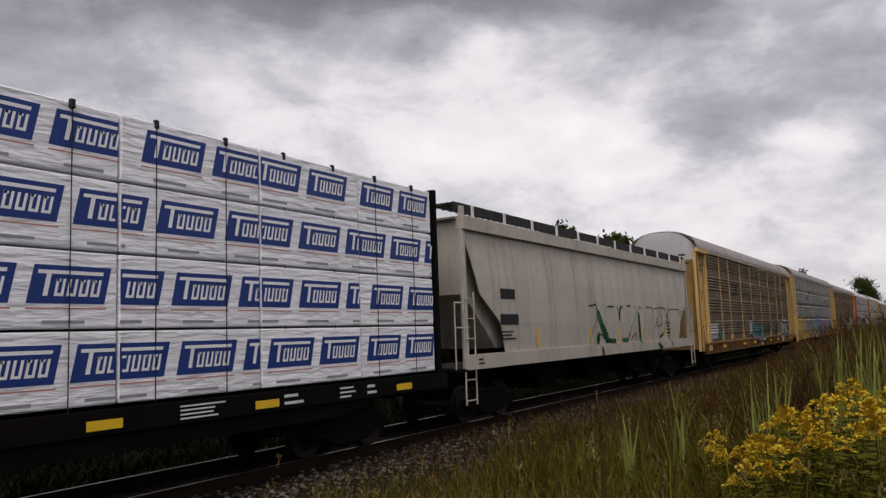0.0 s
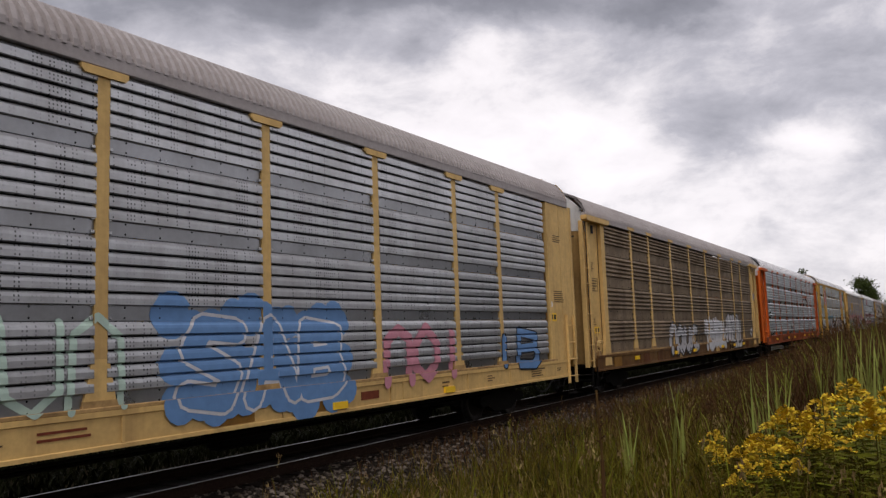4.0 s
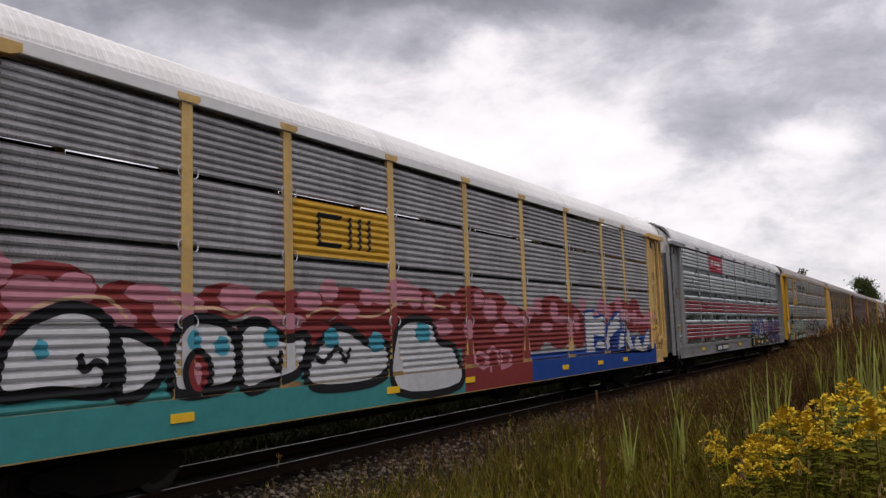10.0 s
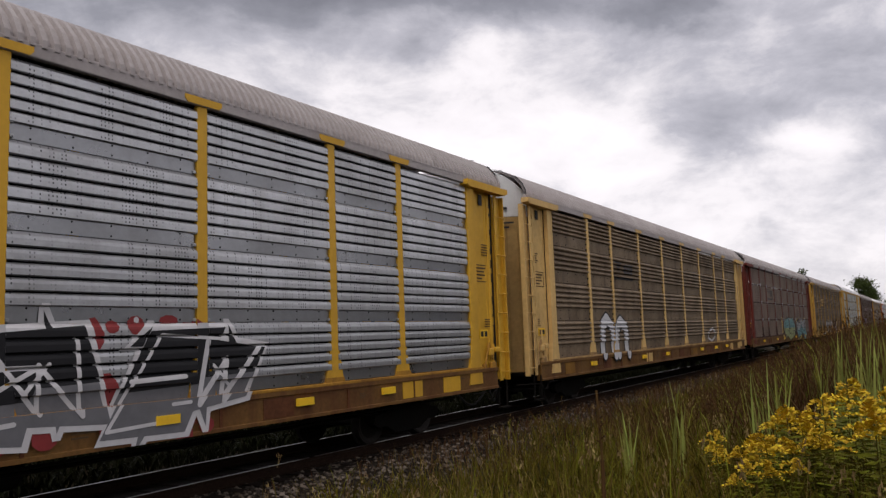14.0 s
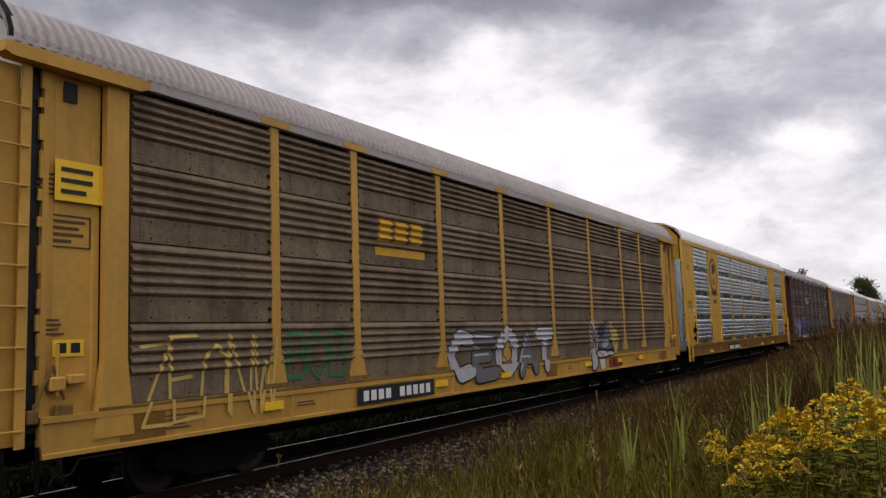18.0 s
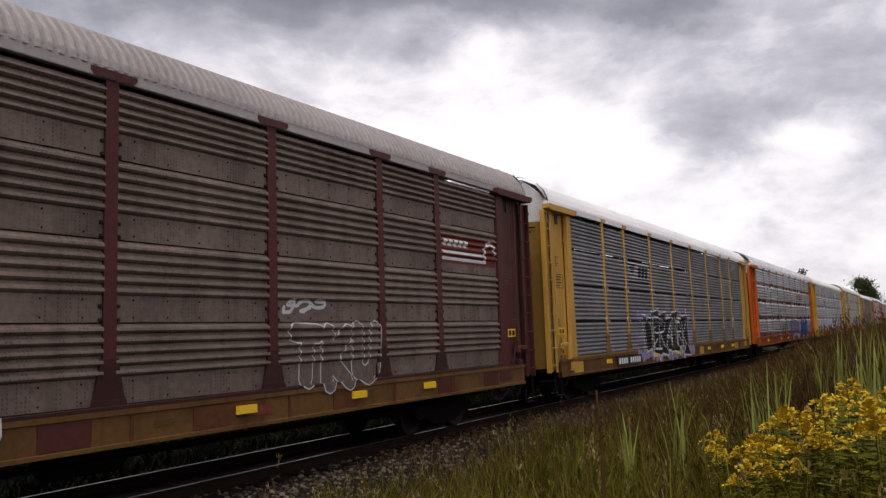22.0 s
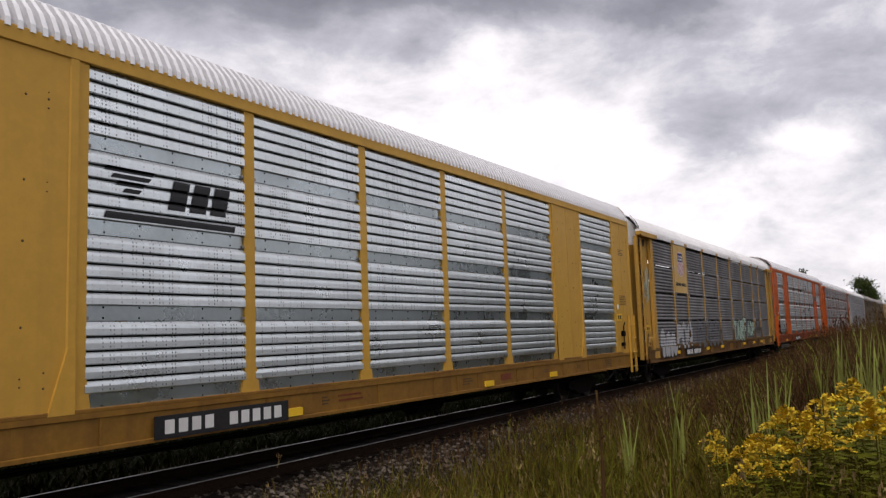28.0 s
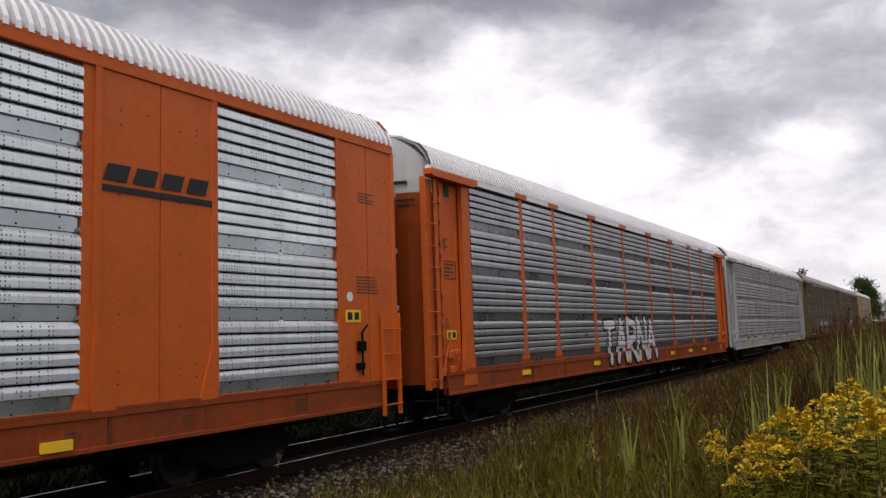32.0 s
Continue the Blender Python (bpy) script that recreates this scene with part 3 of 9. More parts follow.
def auto_carrier(style, paint, panel, roof, label, kind="round", cap=None, sill=None, door_top=None, number=None):
    """An enclosed two- or three-level auto carrier: underframe, sills, posts, side sheets, roof, end doors, ladders, bogies."""
    car = tagged(new("auto_carrier"), label, "rail car", "train of auto carriers")
    CAR_KIND[car] = (style, kind)
    levels = LEVELS if style == "old" else LEVELS_TALL
    up = 0.0 if style == "old" else 0.15
    band = {SILVER: BAND, SILVER_DULL: BAND_DARK, PALE_SHEET: PALE_SHEET}.get(panel, panel)
    sill = sill or {ORANGE: ORANGE_SILL, YELLOW_NEW: YELLOW_SILL}.get(paint, paint)
    cap = cap or paint
    top = door_top or END_WHITE
    underframe(car, 13.6)
    for side in (-1, 1):
        rz = 0 if side < 0 else math.pi
        yy = side * HALF_W
        piece("side_sill", sill_mesh(), sill, car, (0, yy, 0), rz=rz)
        if side < 0:
            def ledge(bm):
                box(bm, -12.4, 12.4, -0.052, 0.02, 1.268, 1.320, 0.008)
            piece("sill_ledge", mesh_of("sill_ledge", ledge), FOOT.get(paint, sill), car, (0, yy, 0))

            def patch(bm):
                box(bm, -0.34, 0.34, -0.040, -0.02, 0.872, 1.180)
            spots = random.Random(len(CAR_KIND) * 3)
            for x in (-11.4, -7.9, -3.6, 0.7, 2.9, 5.6, 9.6, 11.5):
                piece("sill_patch", mesh_of("sill_patch", patch), spots.choice((paint, RUST, RUST, YELLOW_SILL) if sill == RUST_SILL else (sill, sill, YELLOW_SILL if paint in (CREAM, YELLOW, GOLD, YELLOW_NEW) else sill)), car, (x + spots.uniform(-0.5, 0.5), yy, 0))

        def chord(bm):
            box(bm, -13.6, 13.6, -0.05, 0.06, 5.44 if up == 0 else 5.57, 5.62 + up, 0.01)
        piece("top_chord", mesh_of(("top_chord", up), chord), paint if style == "new" else roof, car, (0, yy, 0), rz=rz)
        if style != "new":
            edges = (-12.0, *OLD_POSTS, 12.0)
            for x in OLD_POSTS:
                piece("post", t_post(), paint, car, (x, yy, 0), rz=rz)
                piece("post_foot", t_foot(), FOOT[paint] if paint in (MAROON, MAROON_DARK) or (paint == YELLOW and kind == "fine") else paint, car, (x, yy, 0), rz=rz)
                if side < 0:
                    piece("post_shoe", t_shoe(), FOOT.get(paint, ORANGE_SILL if paint == ORANGE else GRIME), car, (x, yy, 0))
                    piece("clip_strip", band_clips(levels, kind == "fine"), PALE_SHEET if kind == "fine" else (SLOT_DARK if panel in (SILVER, BROWN_SHEET, RED_SHEET, MAROON_SHEET) else panel), car, (x, yy, 0))["kind"] = "stuff"
                piece("post_cap", t_cap(0.20 if kind == "fine" else 0.34), cap, car, (x, yy, 0), rz=rz)
            bays = [(a + 0.09, b - 0.09) for a, b in zip(edges, edges[1:])]
            if style == "semi":
                for c in (-12.95, 12.95):
                    piece("side_plate", plate(1.75, 1.25, 5.60, True), paint, car, (c, yy, 0), rz=rz)
        else:
            for x in NEW_POSTS:
                piece("post", slim_post(), paint, car, (x, yy, 0), rz=rz)
                if side < 0:
                    piece("clip_strip", band_clips(levels, False), GREYP, car, (x, yy, 0))["kind"] = "stuff"
            for c, w in ((-8.15, 2.0), (8.15, 2.0), (-12.75, 1.75), (12.75, 1.75)):
                piece("side_plate", plate(w, 1.25, 5.60, True), paint, car, (c, yy, 0), rz=rz)
            if side < 0:
                def rivets(bm):
                    rnd = random.Random(8)
                    for z in (1.6, 1.75, 2.3, 2.45, 2.6, 3.3, 3.9, 4.0, 4.9, 5.0, 5.1):
                        for x in (-0.62, -0.2, 0.34, 0.62):
                            if rnd.random() < 0.55:
                                r = rnd.uniform(0.010, 0.022)
                                bmesh.ops.create_cone(bm, cap_ends=True, segments=6, radius1=r, radius2=r * 0.6, depth=0.012, matrix=Matrix.Translation((x, -0.028, z + rnd.uniform(-0.03, 0.03))) @ Matrix.Rotation(math.pi / 2, 4, "X"))

                def gusset(bm):
                    prism(bm, [(0.0, 1.272), (0.34, 1.272), (0.10, 2.05), (0.0, 2.05)], -0.058, -0.02)
                for c, w in ((-8.15, 2.0), (8.15, 2.0), (-12.75, 1.75), (12.75, 1.75)):
                    piece("rivet_row", mesh_of("rivet_row", rivets), P_STENCIL, car, (c, yy, 0))["kind"] = "stuff"
                    if w == 2.0:
                        piece("gusset", mesh_of("gusset", gusset), paint, car, (c - 1.0, yy, 0))
                        piece("gusset", mesh_of("gusset", gusset), paint, car, (c + 1.0, yy - 0.078, 0), rz=math.pi)
            bays = [(-11.87, -9.15), (-7.0, -4.37), (-4.17, -1.52), (-1.32, 1.32), (1.52, 4.17), (4.37, 7.0), (9.15, 11.87)]
        for bi, (a, b) in enumerate(bays):
            for r in range(4):
                z0, z1 = levels[r], levels[r + 1]
                kd = kind
                if kind == "slot_red":
                    kd = ("slot_red_low", "slot_red_high", "slot", "slot")[r]
                if kind == "fine" and r == 2:
                    kd = "fine_open"  # daylight shows through this joint
                low = (0.15, 0.165, 0.10)[bi % 3] if kind == "fine" and r == 3 and side > 0 else 0.0
                piece("side_sheet", sheet(round(b - a, 2), z1 - z0 - 0.012 - low, kd), (panel, band, RED_BAND, SLOT_DARK), car, ((a + b) / 2, side * (HALF_W - 0.02), z0), rz=rz)
        for s in (-1, 1):
            if style == "old":
                def corner(bm):
                    prism(bm, [(-0.34, 0.95), (0.24, 0.95), (0.13, 1.9), (0.12, 5.45), (-0.20, 5.45), (-0.20, 1.9)], -0.05, 0.06)
                piece("corner_post", mesh_of("corner_post", corner), paint, car, (s * 12.12, yy, 0), rz=rz)

                e = s if side < 0 else -s

                def door(bm):
                    pr = [(-0.52, 0.04), (-0.52, -0.02), (-0.44, -0.02), (-0.42, -0.006), (0.08, -0.006), (0.10, -0.02), (0.16, -0.02), (0.18, -0.055), (0.25, -0.055), (0.25, 0.04)]
                    lo = [bm.verts.new((e * x, y, 1.15)) for x, y in pr]
                    hi = [bm.verts.new((e * x, y, 5.38)) for x, y in pr]
                    for i in range(len(pr)):
                        k = (i + 1) % len(pr)
                        bm.faces.new((lo[i], lo[k], hi[k], hi[i]))
                    bm.faces.new(lo)
                    bm.faces.new(hi[::-1])
                    bmesh.ops.recalc_face_normals(bm, faces=bm.faces[:])
                piece("door_side", mesh_of(("door_side", e), door), paint, car, (s * 12.85, side * (HALF_W - 0.10), 0), rz=rz)

                # black plates added in the recesses beside the door, in place of their shade
                def gap(bm):
                    box(bm, min(e * 0.25, e * 0.52), max(e * 0.25, e * 0.52), 0.01, 0.03, 1.1, 5.38)
                    box(bm, min(e * -0.64, e * -0.52), max(e * -0.64, e * -0.52), 0.02, 0.04, 1.1, 5.38)
                piece("door_gap", mesh_of(("door_gap", e), gap), BLACK, car, (s * 12.85, side * (HALF_W - 0.10), 0), rz=rz)

                def seal(bm):
                    r = random.Random(17)
                    z = 1.2
                    while z < 5.2:
                        h, w = r.uniform(0.10, 0.34), r.uniform(0.275, 0.31)
                        box(bm, min(e * 0.25, e * w), max(e * 0.25, e * w), -0.05, -0.01, z, min(5.36, z + h))
                        z += h + r.uniform(0.02, 0.22)
                piece("door_seal", mesh_of(("door_seal", e), seal), paint, car, (s * 12.85, side * (HALF_W - 0.10), 0), rz=rz)["kind"] = "stuff"

                def header(bm):
                    prism(bm, [(-0.95, 5.40), (-0.85, 5.36), (0.85, 5.36), (1.0, 5.42), (1.0, 5.52), (-0.95, 5.52)], -0.16, 0.05)
                piece("door_header", mesh_of("door_header", header), cap, car, (s * 12.75, yy, 0), rz=rz)
                piece("ladder", ladder(0.95, 5.35, 0.40, e), paint, car, (s * 13.55, side * (HALF_W - 0.03), 0), rz=rz)

                def backing(bm):
                    prism(bm, [(-0.20, 0.98), (0.20, 0.98), (0.20, 5.34), (-0.20, 5.34)], 0.05, 0.08)
                piece("ladder_panel", mesh_of("ladder_panel", backing), paint, car, (s * 13.55, side * (HALF_W - 0.03), 0), rz=rz)
            else:
                piece("ladder", ladder(0.62, 2.5, 0.50), paint, car, (s * 13.35, side * (HALF_W + 0.06), 0), rz=rz)
        stencil(car, 4.0, 1.03, 0.55, 0.20, 1, -HALF_W - 0.036, P_MARK) if side < 0 else None
        stencil(car, -1.9, 1.05, 0.7, 0.16, 2, -HALF_W - 0.036, P_MARK) if side < 0 else None
        if side < 0:
            def stiffener(bm):
                box(bm, -0.022, 0.022, -0.050, -0.02, 0.862, 1.188)
            for x in OLD_POSTS if style != "new" else NEW_POSTS:
                piece("sill_stiffener", mesh_of("sill_stiffener", stiffener), RUST if sill in (RUST_SILL, ORANGE_SILL) else sill, car, (x + 0.31, yy, 0))
            mark = random.Random(len(CAR_KIND))
            for x in (-11.9, -8.6, -2.9, 2.4, 6.6, 8.3, 12.2):
                stencil(car, x + mark.uniform(-0.4, 0.4), 1.04, mark.choice((0.22, 0.34, 0.5)), mark.choice((0.10, 0.16)), mark.choice((2, 3)), -HALF_W - 0.036, P_STENCIL)
        for x in (-9.4, -4.5, -1.6, 3.7, 6.4, 8.7) if style == "old" else (-9.6, -3.4, 3.1, 6.7):
            if side < 0:
                reflector(car, x, 1.07 if style == "old" else 0.93, 0.38, -HALF_W - 0.084)
    for i in range(9):
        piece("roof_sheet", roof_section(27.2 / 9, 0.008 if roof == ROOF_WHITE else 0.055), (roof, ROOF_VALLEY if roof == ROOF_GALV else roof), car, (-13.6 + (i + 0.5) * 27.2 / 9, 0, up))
    for s in (-1, 1):
        piece("end_door", arc_end(1.05, (5.06 if style == "old" else 4.90), *((13.82, 0.46) if style == "old" else (13.95, 0.2)), "end_door"), paint, car, rz=0 if s > 0 else math.pi)
        piece("end_door_upper", arc_end((5.07 if style == "old" else 4.76), 6.5, *((13.82, 0.46) if style == "old" else (13.95, 0.2)), "end_door_upper"), top, car, (0, 0, up), rz=0 if s > 0 else math.pi)
        if style == "old" and s < 0:
            stencil(car, -13.75, 5.28, 0.5, 0.10, 1, -1.02, BLACK, -1.186)
            stencil(car, -13.75, 4.84, 0.4, 0.24, 2, -1.05, BLACK, -1.186)
        build_bogie(car, s * 10.06)
        coupler(car, s * 13.2, s)

        def edge(bm):
            pts = [(-1.56, 5.60), (-1.55, 5.72), (-1.46, 5.92), (-1.27, 6.14), (-0.88, 6.34), (-0.40, 6.43), (0, 6.45), (0.40, 6.43), (0.88, 6.34), (1.27, 6.14), (1.46, 5.92), (1.55, 5.72), (1.56, 5.60)]
            a = [bm.verts.new((-0.05, y, z)) for y, z in pts]
            b = [bm.verts.new((0.05, y, z)) for y, z in pts]
            for i in range(len(pts) - 1):
                bm.faces.new((a[i], b[i], b[i + 1], a[i + 1]))
            bmesh.ops.solidify(bm, geom=bm.faces[:], thickness=0.05)
        piece("roof_edge", mesh_of("roof_edge", edge), BLACK if style == "old" else paint, car, (s * 13.55, 0, up))
        if style == "old":
            def wrap(bm):
                pr = [(13.10, -1.36), (13.20, -1.36), (13.30, -1.36), (13.38, -1.35)]
                lo = [bm.verts.new((x, y, 1.05)) for x, y in pr]
                hi = [bm.verts.new((x, y, 5.42)) for x, y in pr]
                for i in range(3):
                    bm.faces.new((lo[i], lo[i + 1], hi[i + 1], hi[i]))
                bmesh.ops.solidify(bm, geom=bm.faces[:], thickness=0.03)
                if s < 0:
                    for v in bm.verts:
                        v.co.x = -v.co.x
                    bmesh.ops.reverse_faces(bm, faces=bm.faces[:])
            piece("corner_sheet", mesh_of(("corner_sheet", s), wrap), paint, car)
        else:
            def strip(bm):
                pr = [(13.965, -1.2), (13.93, -1.32), (13.86, -1.42), (13.76, -1.48), (13.64, -1.50)]
                lo = [bm.verts.new((x, y, 1.1)) for x, y in pr]
                hi = [bm.verts.new((x, y, 4.9)) for x, y in pr]
                for i in range(4):
                    bm.faces.new((lo[i], lo[i + 1], hi[i + 1], hi[i]))
                bmesh.ops.solidify(bm, geom=bm.faces[:], thickness=0.02)
                if s < 0:
                    for v in bm.verts:
                        v.co.x = -v.co.x
                    bmesh.ops.reverse_faces(bm, faces=bm.faces[:])
            if s < 0:
                piece("door_edge", mesh_of(("door_edge", s), strip), SILVER, car, label="bright galvanised door edge")

            def hinge(bm):
                box(bm, 13.60, 13.74, -1.54, -1.45, -0.05, 0.05, 0.015)
                if s < 0:
                    for v in bm.verts:
                        v.co.x = -v.co.x
            for z in (1.5, 2.6, 3.7, 4.8):
                piece("hinge", mesh_of(("hinge", s), hinge), GREYP, car, (0, 0, z))
        stencil(car, s * 11.2, 1.03, 0.9, 0.22, 4, -HALF_W - 0.036, P_STENCIL)
        if style == "old":
            stencil(car, s * 12.95, 4.0, 0.42, 0.30, 5, -HALF_W + 0.10 - 0.026, P_STENCIL)
            stencil(car, s * 12.95, 2.3, 0.36, 0.22, 4, -HALF_W + 0.10 - 0.026, P_STENCIL)

            def latch(bm):
                box(bm, -0.10, 0.10, -0.10, 0.0, 1.55, 1.72, 0.02)
                rod(bm, (0.0, -0.06, 1.5), (0.0, -0.06, 2.1), 0.022, 6)
                box(bm, 0.12, 0.34, -0.12, 0.0, 1.62, 1.74, 0.02)
            piece("door_latch", mesh_of("door_latch", latch), paint, car, (s * 12.9, -HALF_W + 0.07, 0))

            def boxed(bm):
                for z in (-0.19, 0.19):
                    box(bm, -0.27, 0.27, -0.003, 0.003, z - 0.010, z + 0.010)
                for x in (-0.27, 0.27):
                    box(bm, x - 0.010, x + 0.010, -0.003, 0.003, -0.20, 0.20)
                for i, w in enumerate((0.21, 0.17, 0.20, 0.12)):
                    z = 0.12 - 0.08 * i
                    box(bm, -0.22, -0.22 + 2 * w, -0.003, 0.003, z - 0.018, z + 0.018)
            piece("boxed_stencil", mesh_of("boxed_stencil", boxed), P_STENCIL, car, (s * 12.72, -HALF_W + 0.10 - 0.012, 3.45))
            plate_bars(car, s * 12.72, 2.05, 0.40, 0.20, 2, -HALF_W + 0.10 - 0.016, REFLECT, BLACK, "notice")

            def brace(bm):
                rod(bm, (-0.30, -0.05, 1.30), (-0.05, -0.05, 1.85), 0.02, 6)
                rod(bm, (-0.05, -0.05, 1.85), (0.10, -0.05, 1.45), 0.02, 6)
                box(bm, -0.36, -0.22, -0.08, 0.0, 1.20, 1.36, 0.015)
                box(bm, -0.02, 0.20, -0.09, 0.0, 1.22, 1.40, 0.02)
            piece("door_brace", mesh_of("door_brace", brace), FOOT.get(paint, paint), car, (s * 12.9, -HALF_W + 0.07, 0))

            def hole(bm):
                box(bm, -0.09, 0.09, -0.012, 0.0, 5.05, 5.30)
            piece("sight_hole", mesh_of("sight_hole", hole), BLACK, car, (s * 12.75, -HALF_W + 0.077, 0))
        else:
            stencil(car, s * 12.75, 3.0, 0.7, 0.34, 6, -HALF_W - 0.026, P_STENCIL)
            stencil(car, s * 12.75, 4.6, 0.5, 0.22, 4, -HALF_W - 0.026, P_STENCIL)
            plate_bars(car, s * 12.28, 2.44, 0.42, 0.22, 2, -HALF_W - 0.030, REFLECT, BLACK, "notice")

            def spot(bm):
                bmesh.ops.create_cone(bm, cap_ends=True, segments=16, radius1=0.085, radius2=0.085, depth=0.008, matrix=Matrix.Rotation(math.pi / 2, 4, "X"))
            piece("round_label", mesh_of("round_label", spot), WHITE, car, (s * 12.2, -HALF_W - 0.029, 2.78))
        if style == "new":
            def lock(bm):
                rod(bm, (0, -0.07, 1.40), (0, -0.07, 2.15), 0.022, 6)
                rod(bm, (0, -0.07, 2.15), (0.16, -0.07, 2.28), 0.018, 6)
                box(bm, -0.09, 0.09, -0.11, 0.0, 1.82, 2.00, 0.02)
                box(bm, -0.12, 0.05, -0.10, 0.0, 1.50, 1.62, 0.015)
            piece("door_lock", mesh_of("door_lock", lock), UNDER, car, (s * 12.45, -HALF_W - 0.024, 0))
        if number and s < 0:
            plate_bars(car, number, 1.03 if style == "old" else 0.98, 2.5, 0.30, 10, -HALF_W - 0.086)
        def lever(bm):
            pts = [(12.0, -1.50, 0.74), (12.6, -1.50, 0.74), (12.7, -1.50, 0.58), (12.85, -1.50, 0.56), (13.0, -1.49, 0.72), (13.9, -1.2, 0.74)]
            for p, q in zip(pts, pts[1:]):
                rod(bm, (s * p[0], p[1], p[2]), (s * q[0], q[1], q[2]), 0.014, 6)
        piece("uncoupling_lever", mesh_of(("lever", s), lever), STEEL_DARK, car)

        def hose(bm):
            pts = [Vector((s * (13.3 + 0.11 * i), -0.35 - 0.03 * i, 0.62 - 0.9 * math.sin(i / 8 * 3.14) * 0.32)) for i in range(9)]
            for p, q in zip(pts, pts[1:]):
                rod(bm, p, q, 0.028, 7)
        piece("brake_hose", mesh_of(("hose", s), hose), BLACK, car)

        def step(bm):
            for x in (-0.2, 0.2):
                box(bm, x - 0.02, x + 0.02, -0.03, 0.0, 0.35, 0.95)
            box(bm, -0.22, 0.22, -0.12, 0.02, 0.33, 0.36)
        piece("step", mesh_of("step", step), UNDER, car, (s * 13.35, -HALF_W - 0.01, 0))
    return car


FLEET = []
CARS = []


OFFSET = (14.46, 14.40, 14.40, 14.94, 15.07, 15.21, 15.35, 15.34, 15.43, 15.31, 15.34, 15.46, 15.14, 15.13, 15.14, 15.0, 14.89, 14.75,
          14.28, 14.28, 14.2, 14.2, 14.2, 14.2)
HEAD = 35.207  # where the first coupling stands at the start


def fleet():
    tan = "auto carrier, faded cream posts, rust-brown slatted sides"
    spec = [
        ("old", CREAM, BROWN_SHEET, ROOF_GREY, tan + ", teal spray paint", "round", dict(sill=RUST_SILL)),
        ("semi", CREAM, SILVER_DULL, ROOF_GREY, "auto carrier, tan yellow posts, dull silver slats, yellow graffiti", "slot", dict(door_top=GOLD, number=-4.6)),
        ("old", CREAM, BROWN_SHEET, ROOF_GREY, tan + ", white bubble graffiti", "round", dict(sill=RUST_SILL)),
        ("old", ORANGE, SILVER, ROOF_GALV, "auto carrier, orange posts, silver slatted sides, galvanised roof", "slot", dict(number=None)),
        ("new", YELLOW_NEW, SILVER, ROOF_GALV, "yellow auto carrier, silver slats, red octagon emblems, graffiti", "slot", dict(door_top=GOLD)),
        ("old", CREAM, GREY_SHEET, ROOF_WHITE, "auto carrier, cream posts, grey slats, pink and blue graffiti", "fine", {}),
        ("old", GREYP, SILVER, ROOF_GALV, "grey auto carrier, silver slats with red bands, red sign", "slot_red", dict(number=-5.7)),
        ("old", GOLD, SILVER_DULL, ROOF_GREY, "golden yellow auto carrier, grey slats, blue and red shield", "slot", dict(sill=RUST_SILL)),
        ("old", CREAM, BROWN_SHEET, ROOF_GREY, tan + ", small white graffiti", "round", dict(sill=RUST_SILL)),
        ("old", MAROON, RED_SHEET, ROOF_GREY, "maroon auto carrier, dark brown slats, turquoise and yellow graffiti", "fine", dict(sill=RUST_SILL)),
        ("old", YELLOW, BROWN_SHEET, ROOF_GREY, "tan auto carrier, brown slats, yellow emblem, grey graffiti", "round", dict(number=-6.1)),
        ("new", YELLOW_NEW, SILVER, ROOF_GALV, "clean yellow auto carrier, bright silver slats, dark oval crest", "slot", dict(door_top=GOLD, number=-4.8)),
        ("old", MAROON_DARK, MAROON_SHEET, ROOF_GREY, "maroon auto carrier, brown slats, white emblem, outlined graffiti", "round", dict(sill=RUST_SILL, number=-6.8)),
        ("old", YELLOW, DARK_SHEET, ROOF_WHITE, "auto carrier, tan posts, grey slats, purple and black graffiti", "fine", dict(sill=RUST_SILL, number=-7.5)),
        ("old", ORANGE, SILVER, ROOF_GALV, "orange auto carrier, silver slats, lilac and blue graffiti", "slot", {}),
        ("old", GOLD, PALE_SHEET, ROOF_WHITE, "yellow auto carrier, pale washed-out slatted sides", "slot", dict(number=-4.6)),
        ("new", YELLOW_NEW, SILVER, ROOF_GALV, "clean yellow auto carrier, bright silver slats, black emblem", "slot", dict(door_top=GOLD, number=-4.8)),
        ("old", YELLOW, DARK_SHEET, ROOF_WHITE, "tan auto carrier, grey slats, shield emblem, black and white graffiti", "fine", dict(sill=RUST_SILL, number=-7.1)),
        ("new", ORANGE, SILVER, ROOF_GALV, "orange auto carrier, bright silver slats, plain orange plates", "slot", dict(number=-4.5)),
        ("old", ORANGE, SILVER_DULL, ROOF_GALV, "orange auto carrier, silver slats, one small graffiti panel", "slot", {}),
        ("old", POST_GREY, GREY_SHEET, ROOF_WHITE, "auto carrier, chalky white posts, grey slatted sides", "slot", {}),
        ("old", TAN_GRIMY, BROWN_SHEET, ROOF_GREY, "auto carrier, grimy tan posts, rust-brown slatted sides", "round", dict(sill=RUST_SILL)),
        ("old", TAN_GRIMY, BROWN_SHEET, ROOF_GREY, "auto carrier, grimy tan posts, rust-brown slatted sides", "round", dict(sill=RUST_SILL)),
        ("new", YELLOW, SILVER_DULL, ROOF_GALV, "auto carrier, tan yellow ends, dull silver slatted sides", "slot", {}),
    ]
    for k, (style, paint, panel, roof, label, kind, more) in enumerate(spec):
        car = auto_carrier(style, paint, panel, roof, label, kind, **more)
        CARS.append(car)
        FLEET.append((car, HEAD + OFFSET[k] + k * PITCH_CAR))


fleet()

